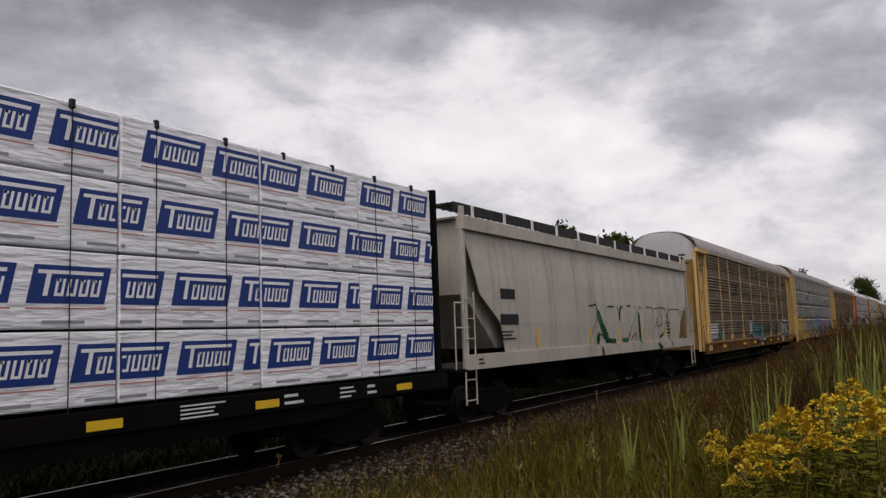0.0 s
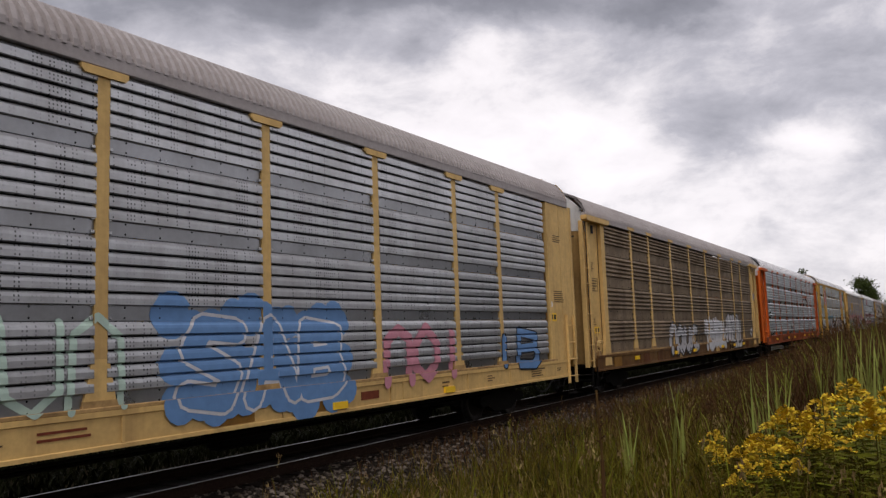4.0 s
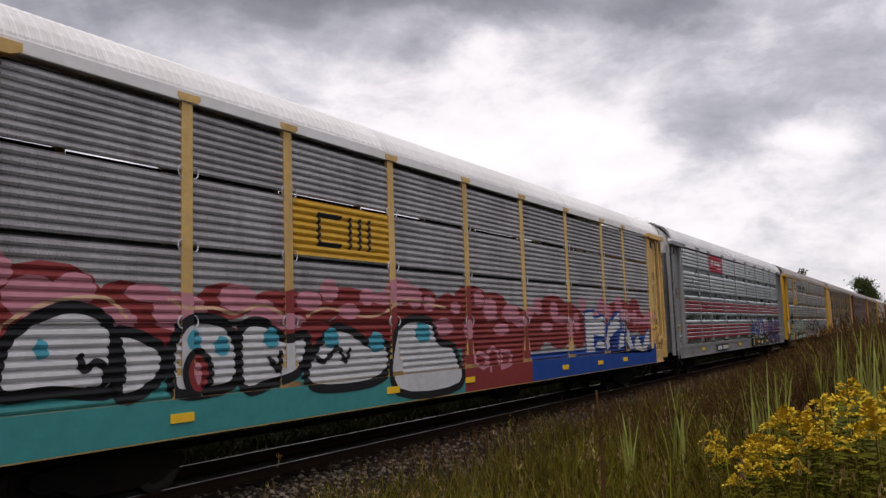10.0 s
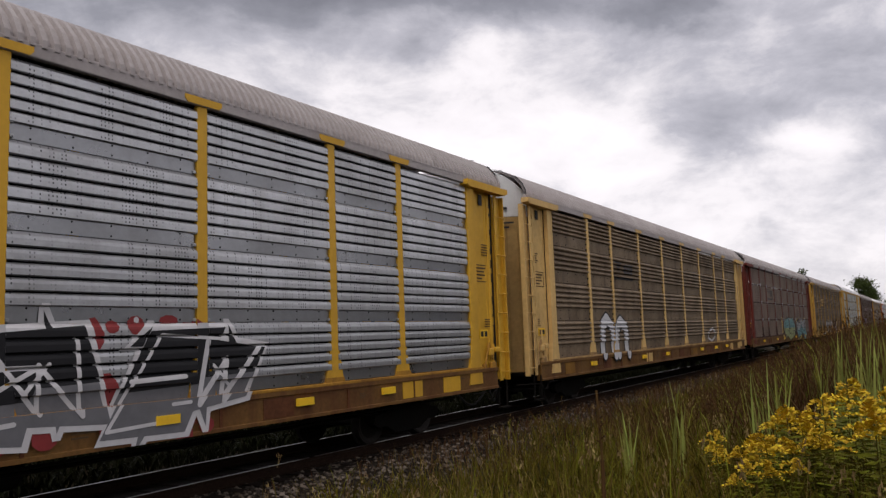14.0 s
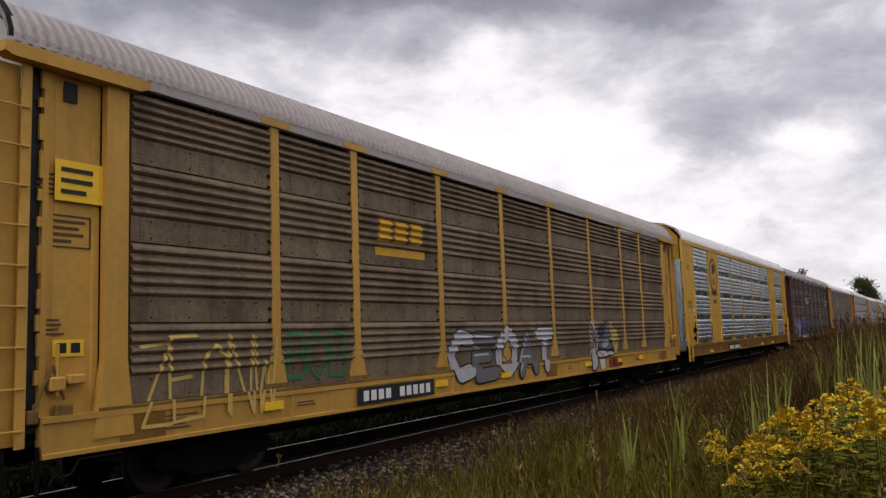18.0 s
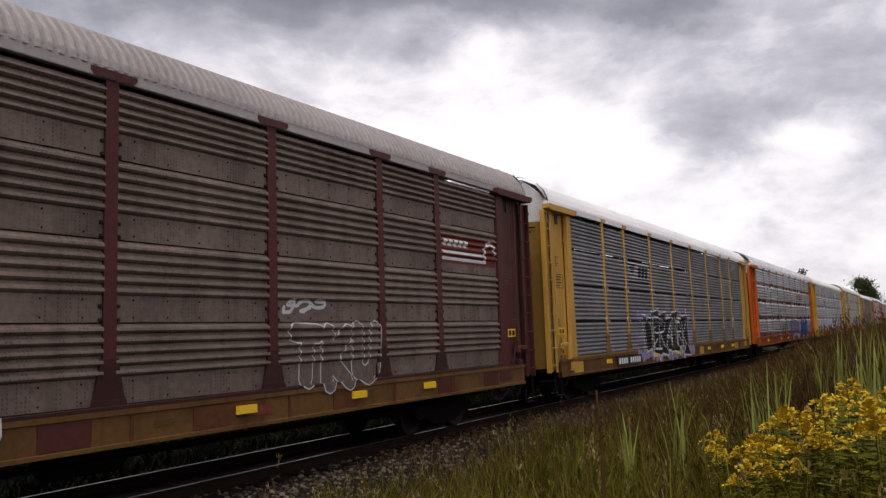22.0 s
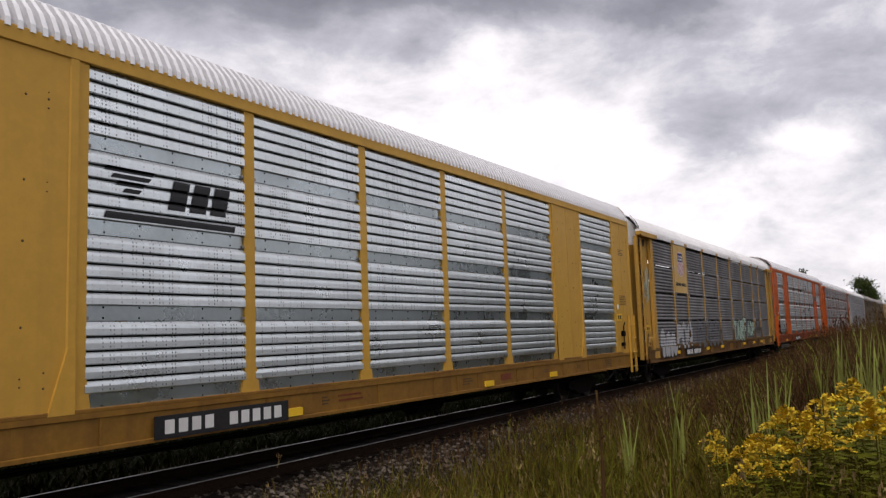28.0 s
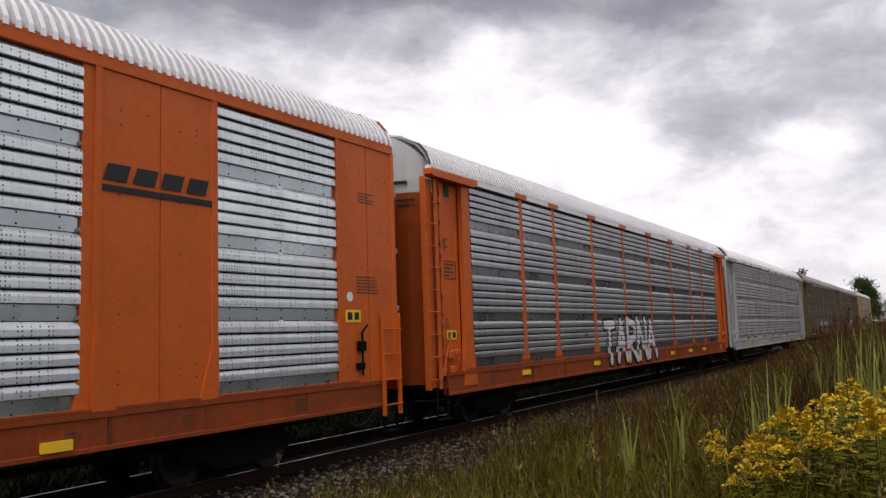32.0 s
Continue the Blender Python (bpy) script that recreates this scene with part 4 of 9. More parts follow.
# ---------------------------------------------------------------- covered hopper
HOPPER_PAINT = shade("weathered_pale_grey_paint", (0.52, 0.475, 0.405), 0.6, 0, 0.07, (0.20, 0.165, 0.135), 0.35, 0.06, 7, 0.45, 0.0)
GRATE = shade("dark_walkway_grating", (0.035, 0.033, 0.032), 0.7, 0.3, 0.2, (0.02, 0.02, 0.02), 0.3, 0.2, 40)


def hopper_section(z):
    """Half width of the bowed hopper side at a height."""
    return np.interp(z, [1.3, 1.62, 2.4, 3.3, 4.0, 4.4, 4.5], [1.44, 1.47, 1.50, 1.47, 1.40, 1.34, 1.33])


def covered_hopper():
    car = tagged(new("covered_hopper"), "pale grey covered hopper car with green outline graffiti", "rail car")
    half = 9.45
    # one bowed side sheet between two seams; the end ones are cut by the slope sheets
    seams = [-half + i * (2 * half) / 12 for i in range(13)]
    levels = [1.58, 1.9, 2.3, 2.95, 3.4, 3.8, 4.15, 4.45]

    def end_x(z):
        return half - np.interp(z, [1.58, 2.29, 2.94, 4.45], [1.75, 1.5, 0.55, 0.0])
    for i in range(12):
        a, b = seams[i], seams[i + 1]
        for side in (-1, 1):
            def build(bm, a=a, b=b, side=side):
                lo = [bm.verts.new((max(-end_x(z), min(end_x(z), a + 0.008)), side * (hopper_section(z)), z)) for z in levels]
                hi = [bm.verts.new((max(-end_x(z), min(end_x(z), b - 0.008)), side * (hopper_section(z)), z)) for z in levels]
                for u in range(len(levels) - 1):
                    if (hi[u].co - lo[u].co).length < 0.01 and (hi[u + 1].co - lo[u + 1].co).length < 0.01:
                        continue
                    bm.faces.new((lo[u], hi[u], hi[u + 1], lo[u + 1]))
                bmesh.ops.remove_doubles(bm, verts=bm.verts[:], dist=0.002)
                bmesh.ops.solidify(bm, geom=bm.faces[:], thickness=0.02)
            piece("side_sheet", mesh_of(("hopper_sheet", i, side), build), HOPPER_PAINT, car)

    def rib(bm):
        for side in (-1, 1):
            for u in range(len(levels) - 1):
                z0, z1 = levels[u], levels[u + 1]
                y0, y1 = side * (hopper_section(z0) - 0.012), side * (hopper_section(z1) - 0.012)
                vs = [bm.verts.new(p) for p in ((-0.02, y0, z0), (0.02, y0, z0), (0.02, y1, z1), (-0.02, y1, z1))]
                bm.faces.new(vs)
    for x in seams[2:-2]:
        piece("seam", mesh_of("hopper_seam", rib), SEAM, car, (x, 0, 0))

    def inner(bm):
        prism(bm, [(-9.3, 4.4), (-9.2, 3.0), (-7.7, 1.7), (7.7, 1.7), (9.2, 3.0), (9.3, 4.4)], -1.2, 1.2)
    piece("slope_sheet", mesh_of("hopper_inner", inner), HOPPER_PAINT, car)
    for side in (-1, 1):
        def rail_top(bm):
            prism(bm, [(-half - 0.1, 4.42), (half + 0.1, 4.42), (half + 0.1, 4.72), (-half - 0.1, 4.72)], -0.10, 0.10)
        piece("top_rail", mesh_of("hopper_top_rail", rail_top), HOPPER_PAINT, car, (0, side * 1.38, 0))

        def sill(bm):
            prism(bm, [(-half - 0.15, 1.27), (half + 0.15, 1.27), (half + 0.15, 1.60), (-half - 0.15, 1.60)], -0.07, 0.07)
        piece("side_sill", mesh_of("hopper_sill", sill), HOPPER_PAINT, car, (0, side * 1.46, 0))

    def roof(bm):
        box(bm, -half, half, -1.3, 1.3, 4.68, 4.74, 0.01)
    piece("roof", mesh_of("hopper_roof", roof), HOPPER_PAINT, car)

    def hatch(bm):
        box(bm, -8.4, 8.4, -0.35, 0.35, 4.74, 4.93, 0.04)
    piece("trough_hatch", mesh_of("hopper_hatch", hatch), HOPPER_PAINT, car)
    for side in (-1, 1):
        def board(bm):
            for i in range(7):
                y = -0.30 + i * 0.1
                box(bm, -half - 0.3, half + 0.3, y - 0.028, y + 0.028, 4.985, 5.02)
            for i in range(60):
                x = -half + i * 2 * half / 59
                box(bm, x - 0.012, x + 0.012, -0.32, 0.32, 4.96, 4.985)
            box(bm, -half - 0.3, half + 0.3, -0.34, -0.33, 4.80, 5.03)
        o = piece("running_board", mesh_of("running_board", board), GRATE, car, (0, side * 1.0, 0), rz=0 if side < 0 else math.pi)
        for i in range(12):
            def bracket(bm):
                prism(bm, [(-0.03, 4.70), (0.03, 4.70), (0.03, 5.02), (-0.03, 5.02)], -0.05, 0.0)
            piece("bracket", mesh_of("board_bracket", bracket), WHITE, car, (-half + 0.5 + i * (2 * half - 1) / 11, side * 1.36, 0), rz=0 if side < 0 else math.pi)
    for s in (-1, 1):
        rz = 0 if s > 0 else math.pi

        def end_sheet(bm):
            box(bm, 9.28, 9.34, -1.30, 1.30, 2.95, 4.70, 0.01)
        piece("end_sheet", mesh_of("hopper_end", end_sheet), HOPPER_PAINT, car, rz=rz)

        def platform(bm):
            box(bm, 9.3, 10.0, -1.46, 1.46, 1.22, 1.30, 0.01)
        piece("end_platform", mesh_of("hopper_platform", platform), UNDER, car, rz=rz)
        for side in (-1, 1):
            def post(bm):
                prism(bm, [(9.42, 1.3), (9.54, 1.3), (9.54, 4.95), (9.42, 4.95)], -0.05, 0.05)
            piece("end_post", mesh_of("hopper_end_post", post), HOPPER_PAINT, car, (0, side * 1.38, 0), rz=rz)

            def lad(bm):
                for x in (9.15, 9.62):
                    rod(bm, (x, -0.06, 0.5), (x, -0.06, 3.0), 0.02, 6)
                for i in range(6):
                    rod(bm, (9.15, -0.06, 0.6 + i * 0.45), (9.62, -0.06, 0.6 + i * 0.45), 0.014, 6)
            piece("ladder", mesh_of("hopper_ladder", lad), HOPPER_PAINT, car, (0, -1.5 if side < 0 else 1.5, 0), rz=0 if s > 0 and side < 0 else (math.pi if s < 0 and side > 0 else rz))

            def rail(bm):
                rod(bm, (9.35, 0, 2.2), (9.98, 0, 2.2), 0.018, 6)
                rod(bm, (9.35, 0, 2.75), (9.98, 0, 2.75), 0.018, 6)
                rod(bm, (9.98, 0, 1.3), (9.98, 0, 2.75), 0.018, 6)
            piece("handrail", mesh_of("hopper_handrail", rail), HOPPER_PAINT, car, (0, side * 1.42, 0), rz=rz)
        build_bogie(car, s * 7.7)
        coupler(car, s * 9.55, s)

        def brake(bm):
            lathe(bm, [(0.05, 0.0), (0.16, 0.02), (0.17, 0.3), (0.05, 0.34)], 12)
        piece("brake_cylinder", mesh_of("brake_cylinder", brake), UNDER, car, (s * 9.5, -0.9, 1.6))
    for i in range(3):
        def gate(bm):
            prism(bm, [(-1.9, 1.6), (1.9, 1.6), (0.55, 0.62), (-0.55, 0.62)], -0.85, 0.85)
            box(bm, -0.62, 0.62, -0.95, 0.95, 0.50, 0.62, 0.02)
        piece("discharge_hopper", mesh_of("discharge_hopper", gate), UNDER, car, ((i - 1) * 3.9, 0, 0))

    def centre(bm):
        box(bm, -9.4, 9.4, -0.25, 0.25, 0.75, 1.2, 0.02)
    piece("centre_sill", mesh_of("hopper_centre_sill", centre), UNDER, car)
    for x in (-5.9, -2.1, 0.4, 3.0, 5.8):
        def mark(bm):
            prism(bm, [(-0.05, 1.66), (0.05, 1.66), (0.05, 2.14), (-0.05, 2.14)], -0.004, 0.004)
        piece("reflector", mesh_of("hopper_mark", mark), REFLECT, car, (x, -1.494, 0))
    stencil(car, -7.35, 3.0, 1.1, 0.34, 1, -1.492, BLACK)
    stencil(car, -7.35, 2.38, 1.25, 0.36, 1, -1.506, BLACK)
    stencil(car, -7.55, 2.0, 0.8, 0.26, 3, -1.496, BLACK)
    stencil(car, 6.2, 2.05, 0.5, 0.5, 4, -1.498, BLACK)
    stencil(car, -9.0, 1.44, 0.35, 0.18, 2, -1.536, BLACK)
    CARS_EXTRA["hopper"] = car
    FLEET.append((car, HEAD - 10.35))
    return car


SEAM = shade("grimy_seam", (0.17, 0.15, 0.13), 0.7, 0, 0.2, (0.08, 0.06, 0.05), 0.4, 0.1, 12)
CARS_EXTRA = {}
covered_hopper()


# ---------------------------------------------------------------- lumber car
WRAP = shade("white_lumber_wrap", (0.92, 0.92, 0.94), 0.4, 0, 0.05, (0.62, 0.62, 0.63), 0.3, 1.0, 13.0, 0.0, 0.04)


def wrinkle(mt, turn):
    """Long slanting creases in a stretched plastic wrap."""
    N, K = mt.node_tree.nodes, mt.node_tree.links.new
    tc, mp, no = N.new("ShaderNodeTexCoord"), N.new("ShaderNodeMapping"), N.new("ShaderNodeTexNoise")
    mp.inputs["Rotation"].default_value = (0.0, turn, 0.0)
    mp.inputs["Scale"].default_value = (1.0, 1.0, 5.5)
    K(tc.outputs["Object"], mp.inputs[0])
    K(mp.outputs[0], no.inputs[0])
    no.inputs["Scale"].default_value, no.inputs["Detail"].default_value = 2.2, 7.0
    for n in N:
        if n.type == "BUMP":
            n.inputs["Distance"].default_value, n.inputs["Strength"].default_value = 0.06, 0.9
            K(no.outputs[0], n.inputs["Height"])


wrinkle(WRAP, 0.6)
BLUE_LOGO = shade("navy_print", (0.016, 0.045, 0.21), 0.4, 0, 0.08, (0.03, 0.05, 0.2), 0.2, 0.1, 6)
RED_LINE = shade("faded_red_print", (0.55, 0.22, 0.18), 0.5, 0, 0.1, (0.6, 0.4, 0.35), 0.3, 0.0, 10)
GREY_PRINT = shade("grey_print", (0.30, 0.30, 0.31), 0.5, 0, 0.1, (0.5, 0.5, 0.5), 0.3, 0.0, 10)


def lumber_car():
    car = tagged(new("lumber_flat_car"), "black centre-beam flat car stacked with white-wrapped lumber bundles", "rail car")
    half = 11.9
    rnd = random.Random(11)

    def deck(bm):
        prism(bm, [(-half, 1.26), (half, 1.26), (half, 1.0), (half - 2.2, 0.95), (half - 3.4, 0.72), (-half + 3.4, 0.72), (-half + 2.2, 0.95), (-half, 1.0)], -1.42, 1.42)
    piece("deck", mesh_of("lumber_deck", deck), UNDER, car)
    for side in (-1, 1):
        def sill(bm):
            prism(bm, [(-half, 1.28), (half, 1.28), (half, 0.98), (-half, 0.98)], -0.05, 0.05)
        piece("side_sill", mesh_of("lumber_sill", sill), UNDER, car, (0, side * 1.46, 0))
    for s in (-1, 1):
        def bulk(bm):
            prism(bm, [(-0.05, 1.2), (0.07, 1.2), (0.05, 5.13), (-0.05, 5.13)], -1.46, 1.46)
            for y in (-1.0, -0.4, 0.4, 1.0):
                box(bm, 0.04, 0.16, y - 0.06, y + 0.06, 1.25, 5.15)
        piece("bulkhead", mesh_of("lumber_bulkhead", bulk), UNDER, car, (s * (half - 0.19), 0, 0), rz=0 if s > 0 else math.pi)
        build_bogie(car, s * 9.2)
        coupler(car, s * 11.6, s)

    def beam(bm):
        box(bm, -half, half, -0.10, 0.10, 1.26, 5.1)
    piece("centre_beam", mesh_of("lumber_beam", beam), UNDER, car)
    tiers = (1.31, 2.26, 3.24, 4.18, 5.10)
    length = 2.50
    first = {(0, 3): 0.06, (0, 2): -0.25, (0, 1): 0.30, (0, 0): 0.17, (1, 3): -0.15, (1, 2): -0.37, (1, 1): -0.38, (1, 0): 0.11, (2, 3): 0.31, (2, 2): -0.68, (2, 1): -0.42, (2, 0): -0.33}
    for side in (-1, 1):
        for c in range(9):
            x = half - 0.28 - (c + 0.5) * (length + 0.02)
            shift = rnd.uniform(-0.025, 0.025)
            for r in range(4):
                h = tiers[r + 1] - tiers[r] - 0.035

                def bundle(bm, h=h):
                    box(bm, -length / 2, length / 2, -0.62, 0.62, 0, h, 0.018)
                o = piece("lumber_pack", mesh_of(("bundle", round(h, 3)), bundle), WRAP, car, (x, side * (0.78 + shift), tiers[r] + 0.02), rz=0 if side < 0 else math.pi)
                if side > 0:
                    continue
                start = -length / 2 + first.get((c, r), rnd.choice((0.06, 0.18, -0.35, 0.3, -0.6)))
                for u in range(3):
                    a = start + u * 1.23
                    lo, hi = max(a, -length / 2 + 0.01), min(a + 1.12, length / 2 - 0.01)
                    if hi - lo < 0.2:
                        continue
                    k = (round(lo, 2), round(hi, 2), round(a, 2))
                    sl = 0.10

                    def panel(bm, a=a, lo=lo, hi=hi):
                        q = [(max(lo, a), 0.30), (min(hi, a + 1.02), 0.30), (min(hi, a + 1.12), 0.76), (max(lo, a + 0.10), 0.76)]
                        prism(bm, q, -0.6235, -0.619)
                    pn = piece("printed_panel", mesh_of(("printed_panel", k), panel), BLUE_LOGO, o, label="navy blue printed panel with white bars")

                    def bars(bm, a=a, lo=lo, hi=hi):
                        def bar(x0, x1, z0, z1):
                            x0, x1 = max(x0, lo + 0.02), min(x1, hi - 0.02)
                            if x1 - x0 > 0.03:
                                prism(bm, [(x0, z0), (x1, z0), (x1 + (z1 - z0) * 0.2, z1), (x0 + (z1 - z0) * 0.2, z1)], -0.6265, -0.6225)
                        bar(a + 0.14, a + 1.0, 0.655, 0.70)
                        bar(a + 0.20, a + 0.26, 0.39, 0.66)
                        for i in range(4):
                            c0 = a + 0.34 + i * 0.16
                            bar(c0, c0 + 0.035, 0.39, 0.60)
                            bar(c0 + 0.085, c0 + 0.12, 0.39, 0.60)
                            if i != 1:
                                bar(c0 + 0.03, c0 + 0.09, 0.565, 0.60)
                            bar(c0 + 0.03, c0 + 0.09, 0.39, 0.425)
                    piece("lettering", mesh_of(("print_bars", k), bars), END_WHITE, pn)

                    def line(bm, a=a, lo=lo, hi=hi):
                        prism(bm, [(max(lo, a), 0.235), (min(hi, a + 1.05), 0.235), (min(hi, a + 1.05), 0.252), (max(lo, a), 0.252)], -0.6235, -0.619)
                    piece("print_line", mesh_of(("print_line", k), line), RED_LINE, o)

                    def small(bm, a=a, lo=lo, hi=hi):
                        x0, x1 = max(lo, a + 0.2), min(hi, a + 0.75)
                        if x1 > x0:
                            prism(bm, [(x0, 0.06), (x1, 0.06), (x1, 0.10), (x0, 0.10)], -0.6235, -0.619)
                    piece("small_print", mesh_of(("small_print", k), small), GREY_PRINT, o)
        for i in range(18):
            x = half - 1.0 - i * 1.255

            def strap(bm):
                box(bm, -0.007, 0.007, -0.003, 0.003, 1.26, 5.10)
            piece("strap", mesh_of("strap", strap), BLACK, car, (x, side * 1.412, 0))

            def clip(bm):
                box(bm, -0.035, 0.035, -0.03, 0.03, 5.0, 5.12, 0.01)
            piece("strap_clip", mesh_of("strap_clip", clip), BLACK, car, (x, side * 1.40, 0))
    for x in (10.3, 6.6, 3.8, -3, -8):
        reflector(car, x, 1.1, 0.5, -1.516)
    for x, w, n in ((8.6, 0.5, 3), (7.2, 0.45, 2), (5.4, 0.9, 4), (2.0, 1.0, 3), (9.3, 0.35, 2)):
        stencil(car, x, 1.13, w, 0.22, n, -1.515, WHITE)
    FLEET.append((car, HEAD - 21.15 - 11.62))


lumber_car()

# ---------------------------------------------------------------- emblems and spray paint on the sides
def car_breaks(car):
    style, kind = CAR_KIND[car]
    zs = [0.80, 1.3215, 1.60]
    levels = LEVELS if style == "old" else LEVELS_TALL
    for r in range(4):
        kd = kind if kind != "slot_red" else ("slot_red_low", "slot_red_high", "slot", "slot")[r]
        zs += [levels[r] + z for z, _, _ in profile(levels[r + 1] - levels[r] - 0.012, kd)]
    posts = OLD_POSTS if style != "new" else NEW_POSTS
    xs = []
    for p in posts:
        xs += [p - 0.22, p - 0.1, p + 0.1, p + 0.22]
    xs += [-12.4, -12.0, 12.0, 12.4]
    if style == "new":
        xs += [-9.15, -7.15, 7.15, 9.15]
    return sorted({round(z, 4) for z in zs}), sorted(xs)


PLATES = {}


def emblem_plate(car, x0, x1, z0, z1, mat):
    """A flat plate over the slats that carries an emblem."""
    def build(bm):
        box(bm, x0, x1, -HALF_W - 0.034, -HALF_W - 0.012, z0, z1, 0.004)
    piece("emblem_plate", mesh_of(("emblem_plate", x0, z0, z1), build), mat, car)
    PLATES[car] = (x0, x1, z0, z1)


def car_depth(car, x, z):
    """How far the near side stands out at a place on it."""
    if car in PLATES:
        a, b, c, d = PLATES[car]
        if a <= x <= b and c <= z <= d:
            return HALF_W + 0.034
    style, kind = CAR_KIND[car]
    if z < 1.3215:
        return HALF_W + 0.056
    posts = OLD_POSTS if style != "new" else NEW_POSTS
    for p in posts:
        if abs(x - p) < (0.1 if z > 1.6 else 0.22):
            return HALF_W + (0.018 if style != "new" else 0.019)
    if style == "new" and (7.15 < abs(x) < 9.15 or abs(x) > 11.87):
        return HALF_W + 0.030
    if style == "semi" and abs(x) > 12.0:
        return HALF_W + 0.030
    if style == "old" and abs(x) > 12.0:
        return HALF_W + 0.051 if abs(x) < 12.34 else HALF_W - 0.04
    levels = LEVELS if style == "old" else LEVELS_TALL
    for r in range(4):
        if levels[r] <= z <= levels[r + 1]:
            kd = kind if kind != "slot_red" else ("slot_red_low", "slot_red_high", "slot", "slot")[r]
            pr = profile(levels[r + 1] - levels[r] - 0.012, kd)
            zz = z - levels[r]
            for (z0, d0, _), (z1, d1, _) in zip(pr, pr[1:]):
                if z0 <= zz <= z1 and z1 > z0:
                    return HALF_W - 0.02 + d0 + (d1 - d0) * (zz - z0) / (z1 - z0)
    return HALF_W + 0.0


def cut(poly, axis, v):
    """Split a convex polygon at a line; the lower and the upper part."""
    lo, hi = [], []
    n = len(poly)
    for i in range(n):
        p, q = poly[i], poly[(i + 1) % n]
        if p[axis] <= v:
            lo.append(p)
        if p[axis] >= v:
            hi.append(p)
        if (p[axis] - v) * (q[axis] - v) < 0:
            t = (v - p[axis]) / (q[axis] - p[axis])
            m = (p[0] + t * (q[0] - p[0]), p[1] + t * (q[1] - p[1]))
            lo.append(m)
            hi.append(m)
    return lo, hi


def paint_on(car, polys, layer, material, name="spray_paint", label=""):
    """A film of paint that follows posts, sill and slats. polys: convex outlines in (x, z)."""
    zs, xs = car_breaks(car)
    verts, faces, seen = [], [], {}
    for order, poly in enumerate(polys):
        lift = 0.004 + 0.003 * layer + 0.00012 * (order % 22)
        work = [poly]
        for axis, lines in ((1, zs), (0, xs)):
            done = []
            for p in work:
                a, b = min(v[axis] for v in p), max(v[axis] for v in p)
                rest = p
                for v in lines:
                    if v <= a + 1e-4 or v >= b - 1e-4 or len(rest) < 3:
                        continue
                    lo, rest = cut(rest, axis, v)
                    if len(lo) > 2:
                        done.append(lo)
                if len(rest) > 2:
                    done.append(rest)
            work = done
        for p in work:
            cx, cz = sum(v[0] for v in p) / len(p), sum(v[1] for v in p) / len(p)
            if cz < 0.81:
                continue
            ids = []
            for x, z in p:
                y = -car_depth(car, x + (cx - x) * 0.004, z + (cz - z) * 0.004) - lift
                k = (round(x, 4), round(z, 4), round(y, 5))
                if k not in seen:
                    seen[k] = len(verts)
                    verts.append((x, y, z))
                if not ids or ids[-1] != seen[k]:
                    ids.append(seen[k])
            if len(ids) > 2 and len(set(ids)) == len(ids):
                faces.append(ids)
    me = bpy.data.meshes.new(name)
    me.from_pydata(verts, [], faces)
    me.materials.append(material)
    o = new(name, me)
    o.parent = car
    if label:
        tagged(o, label)
    return o


def disc(x, z, rx, rz=None, n=14, turn=0.0):
    rz = rz or rx
    return [(x + rx * math.cos(turn + 2 * math.pi * i / n), z + rz * math.sin(turn + 2 * math.pi * i / n)) for i in range(n)]


def rect(x0, x1, z0, z1, lean=0.0):
    return [(x0, z0), (x1, z0), (x1 + lean, z1), (x0 + lean, z1)]


def stroke(pts, w):
    """A fat line as convex pieces with round joints."""
    out = []
    for (x0, z0), (x1, z1) in zip(pts, pts[1:]):
        d = math.hypot(x1 - x0, z1 - z0) or 1e-6
        nx, nz = -(z1 - z0) / d * w / 2, (x1 - x0) / d * w / 2
        out.append([(x0 + nx, z0 + nz), (x0 - nx, z0 - nz), (x1 - nx, z1 - nz), (x1 + nx, z1 + nz)])
    for x, z in pts:
        out.append(disc(x, z, w / 2, None, 8))
    return out


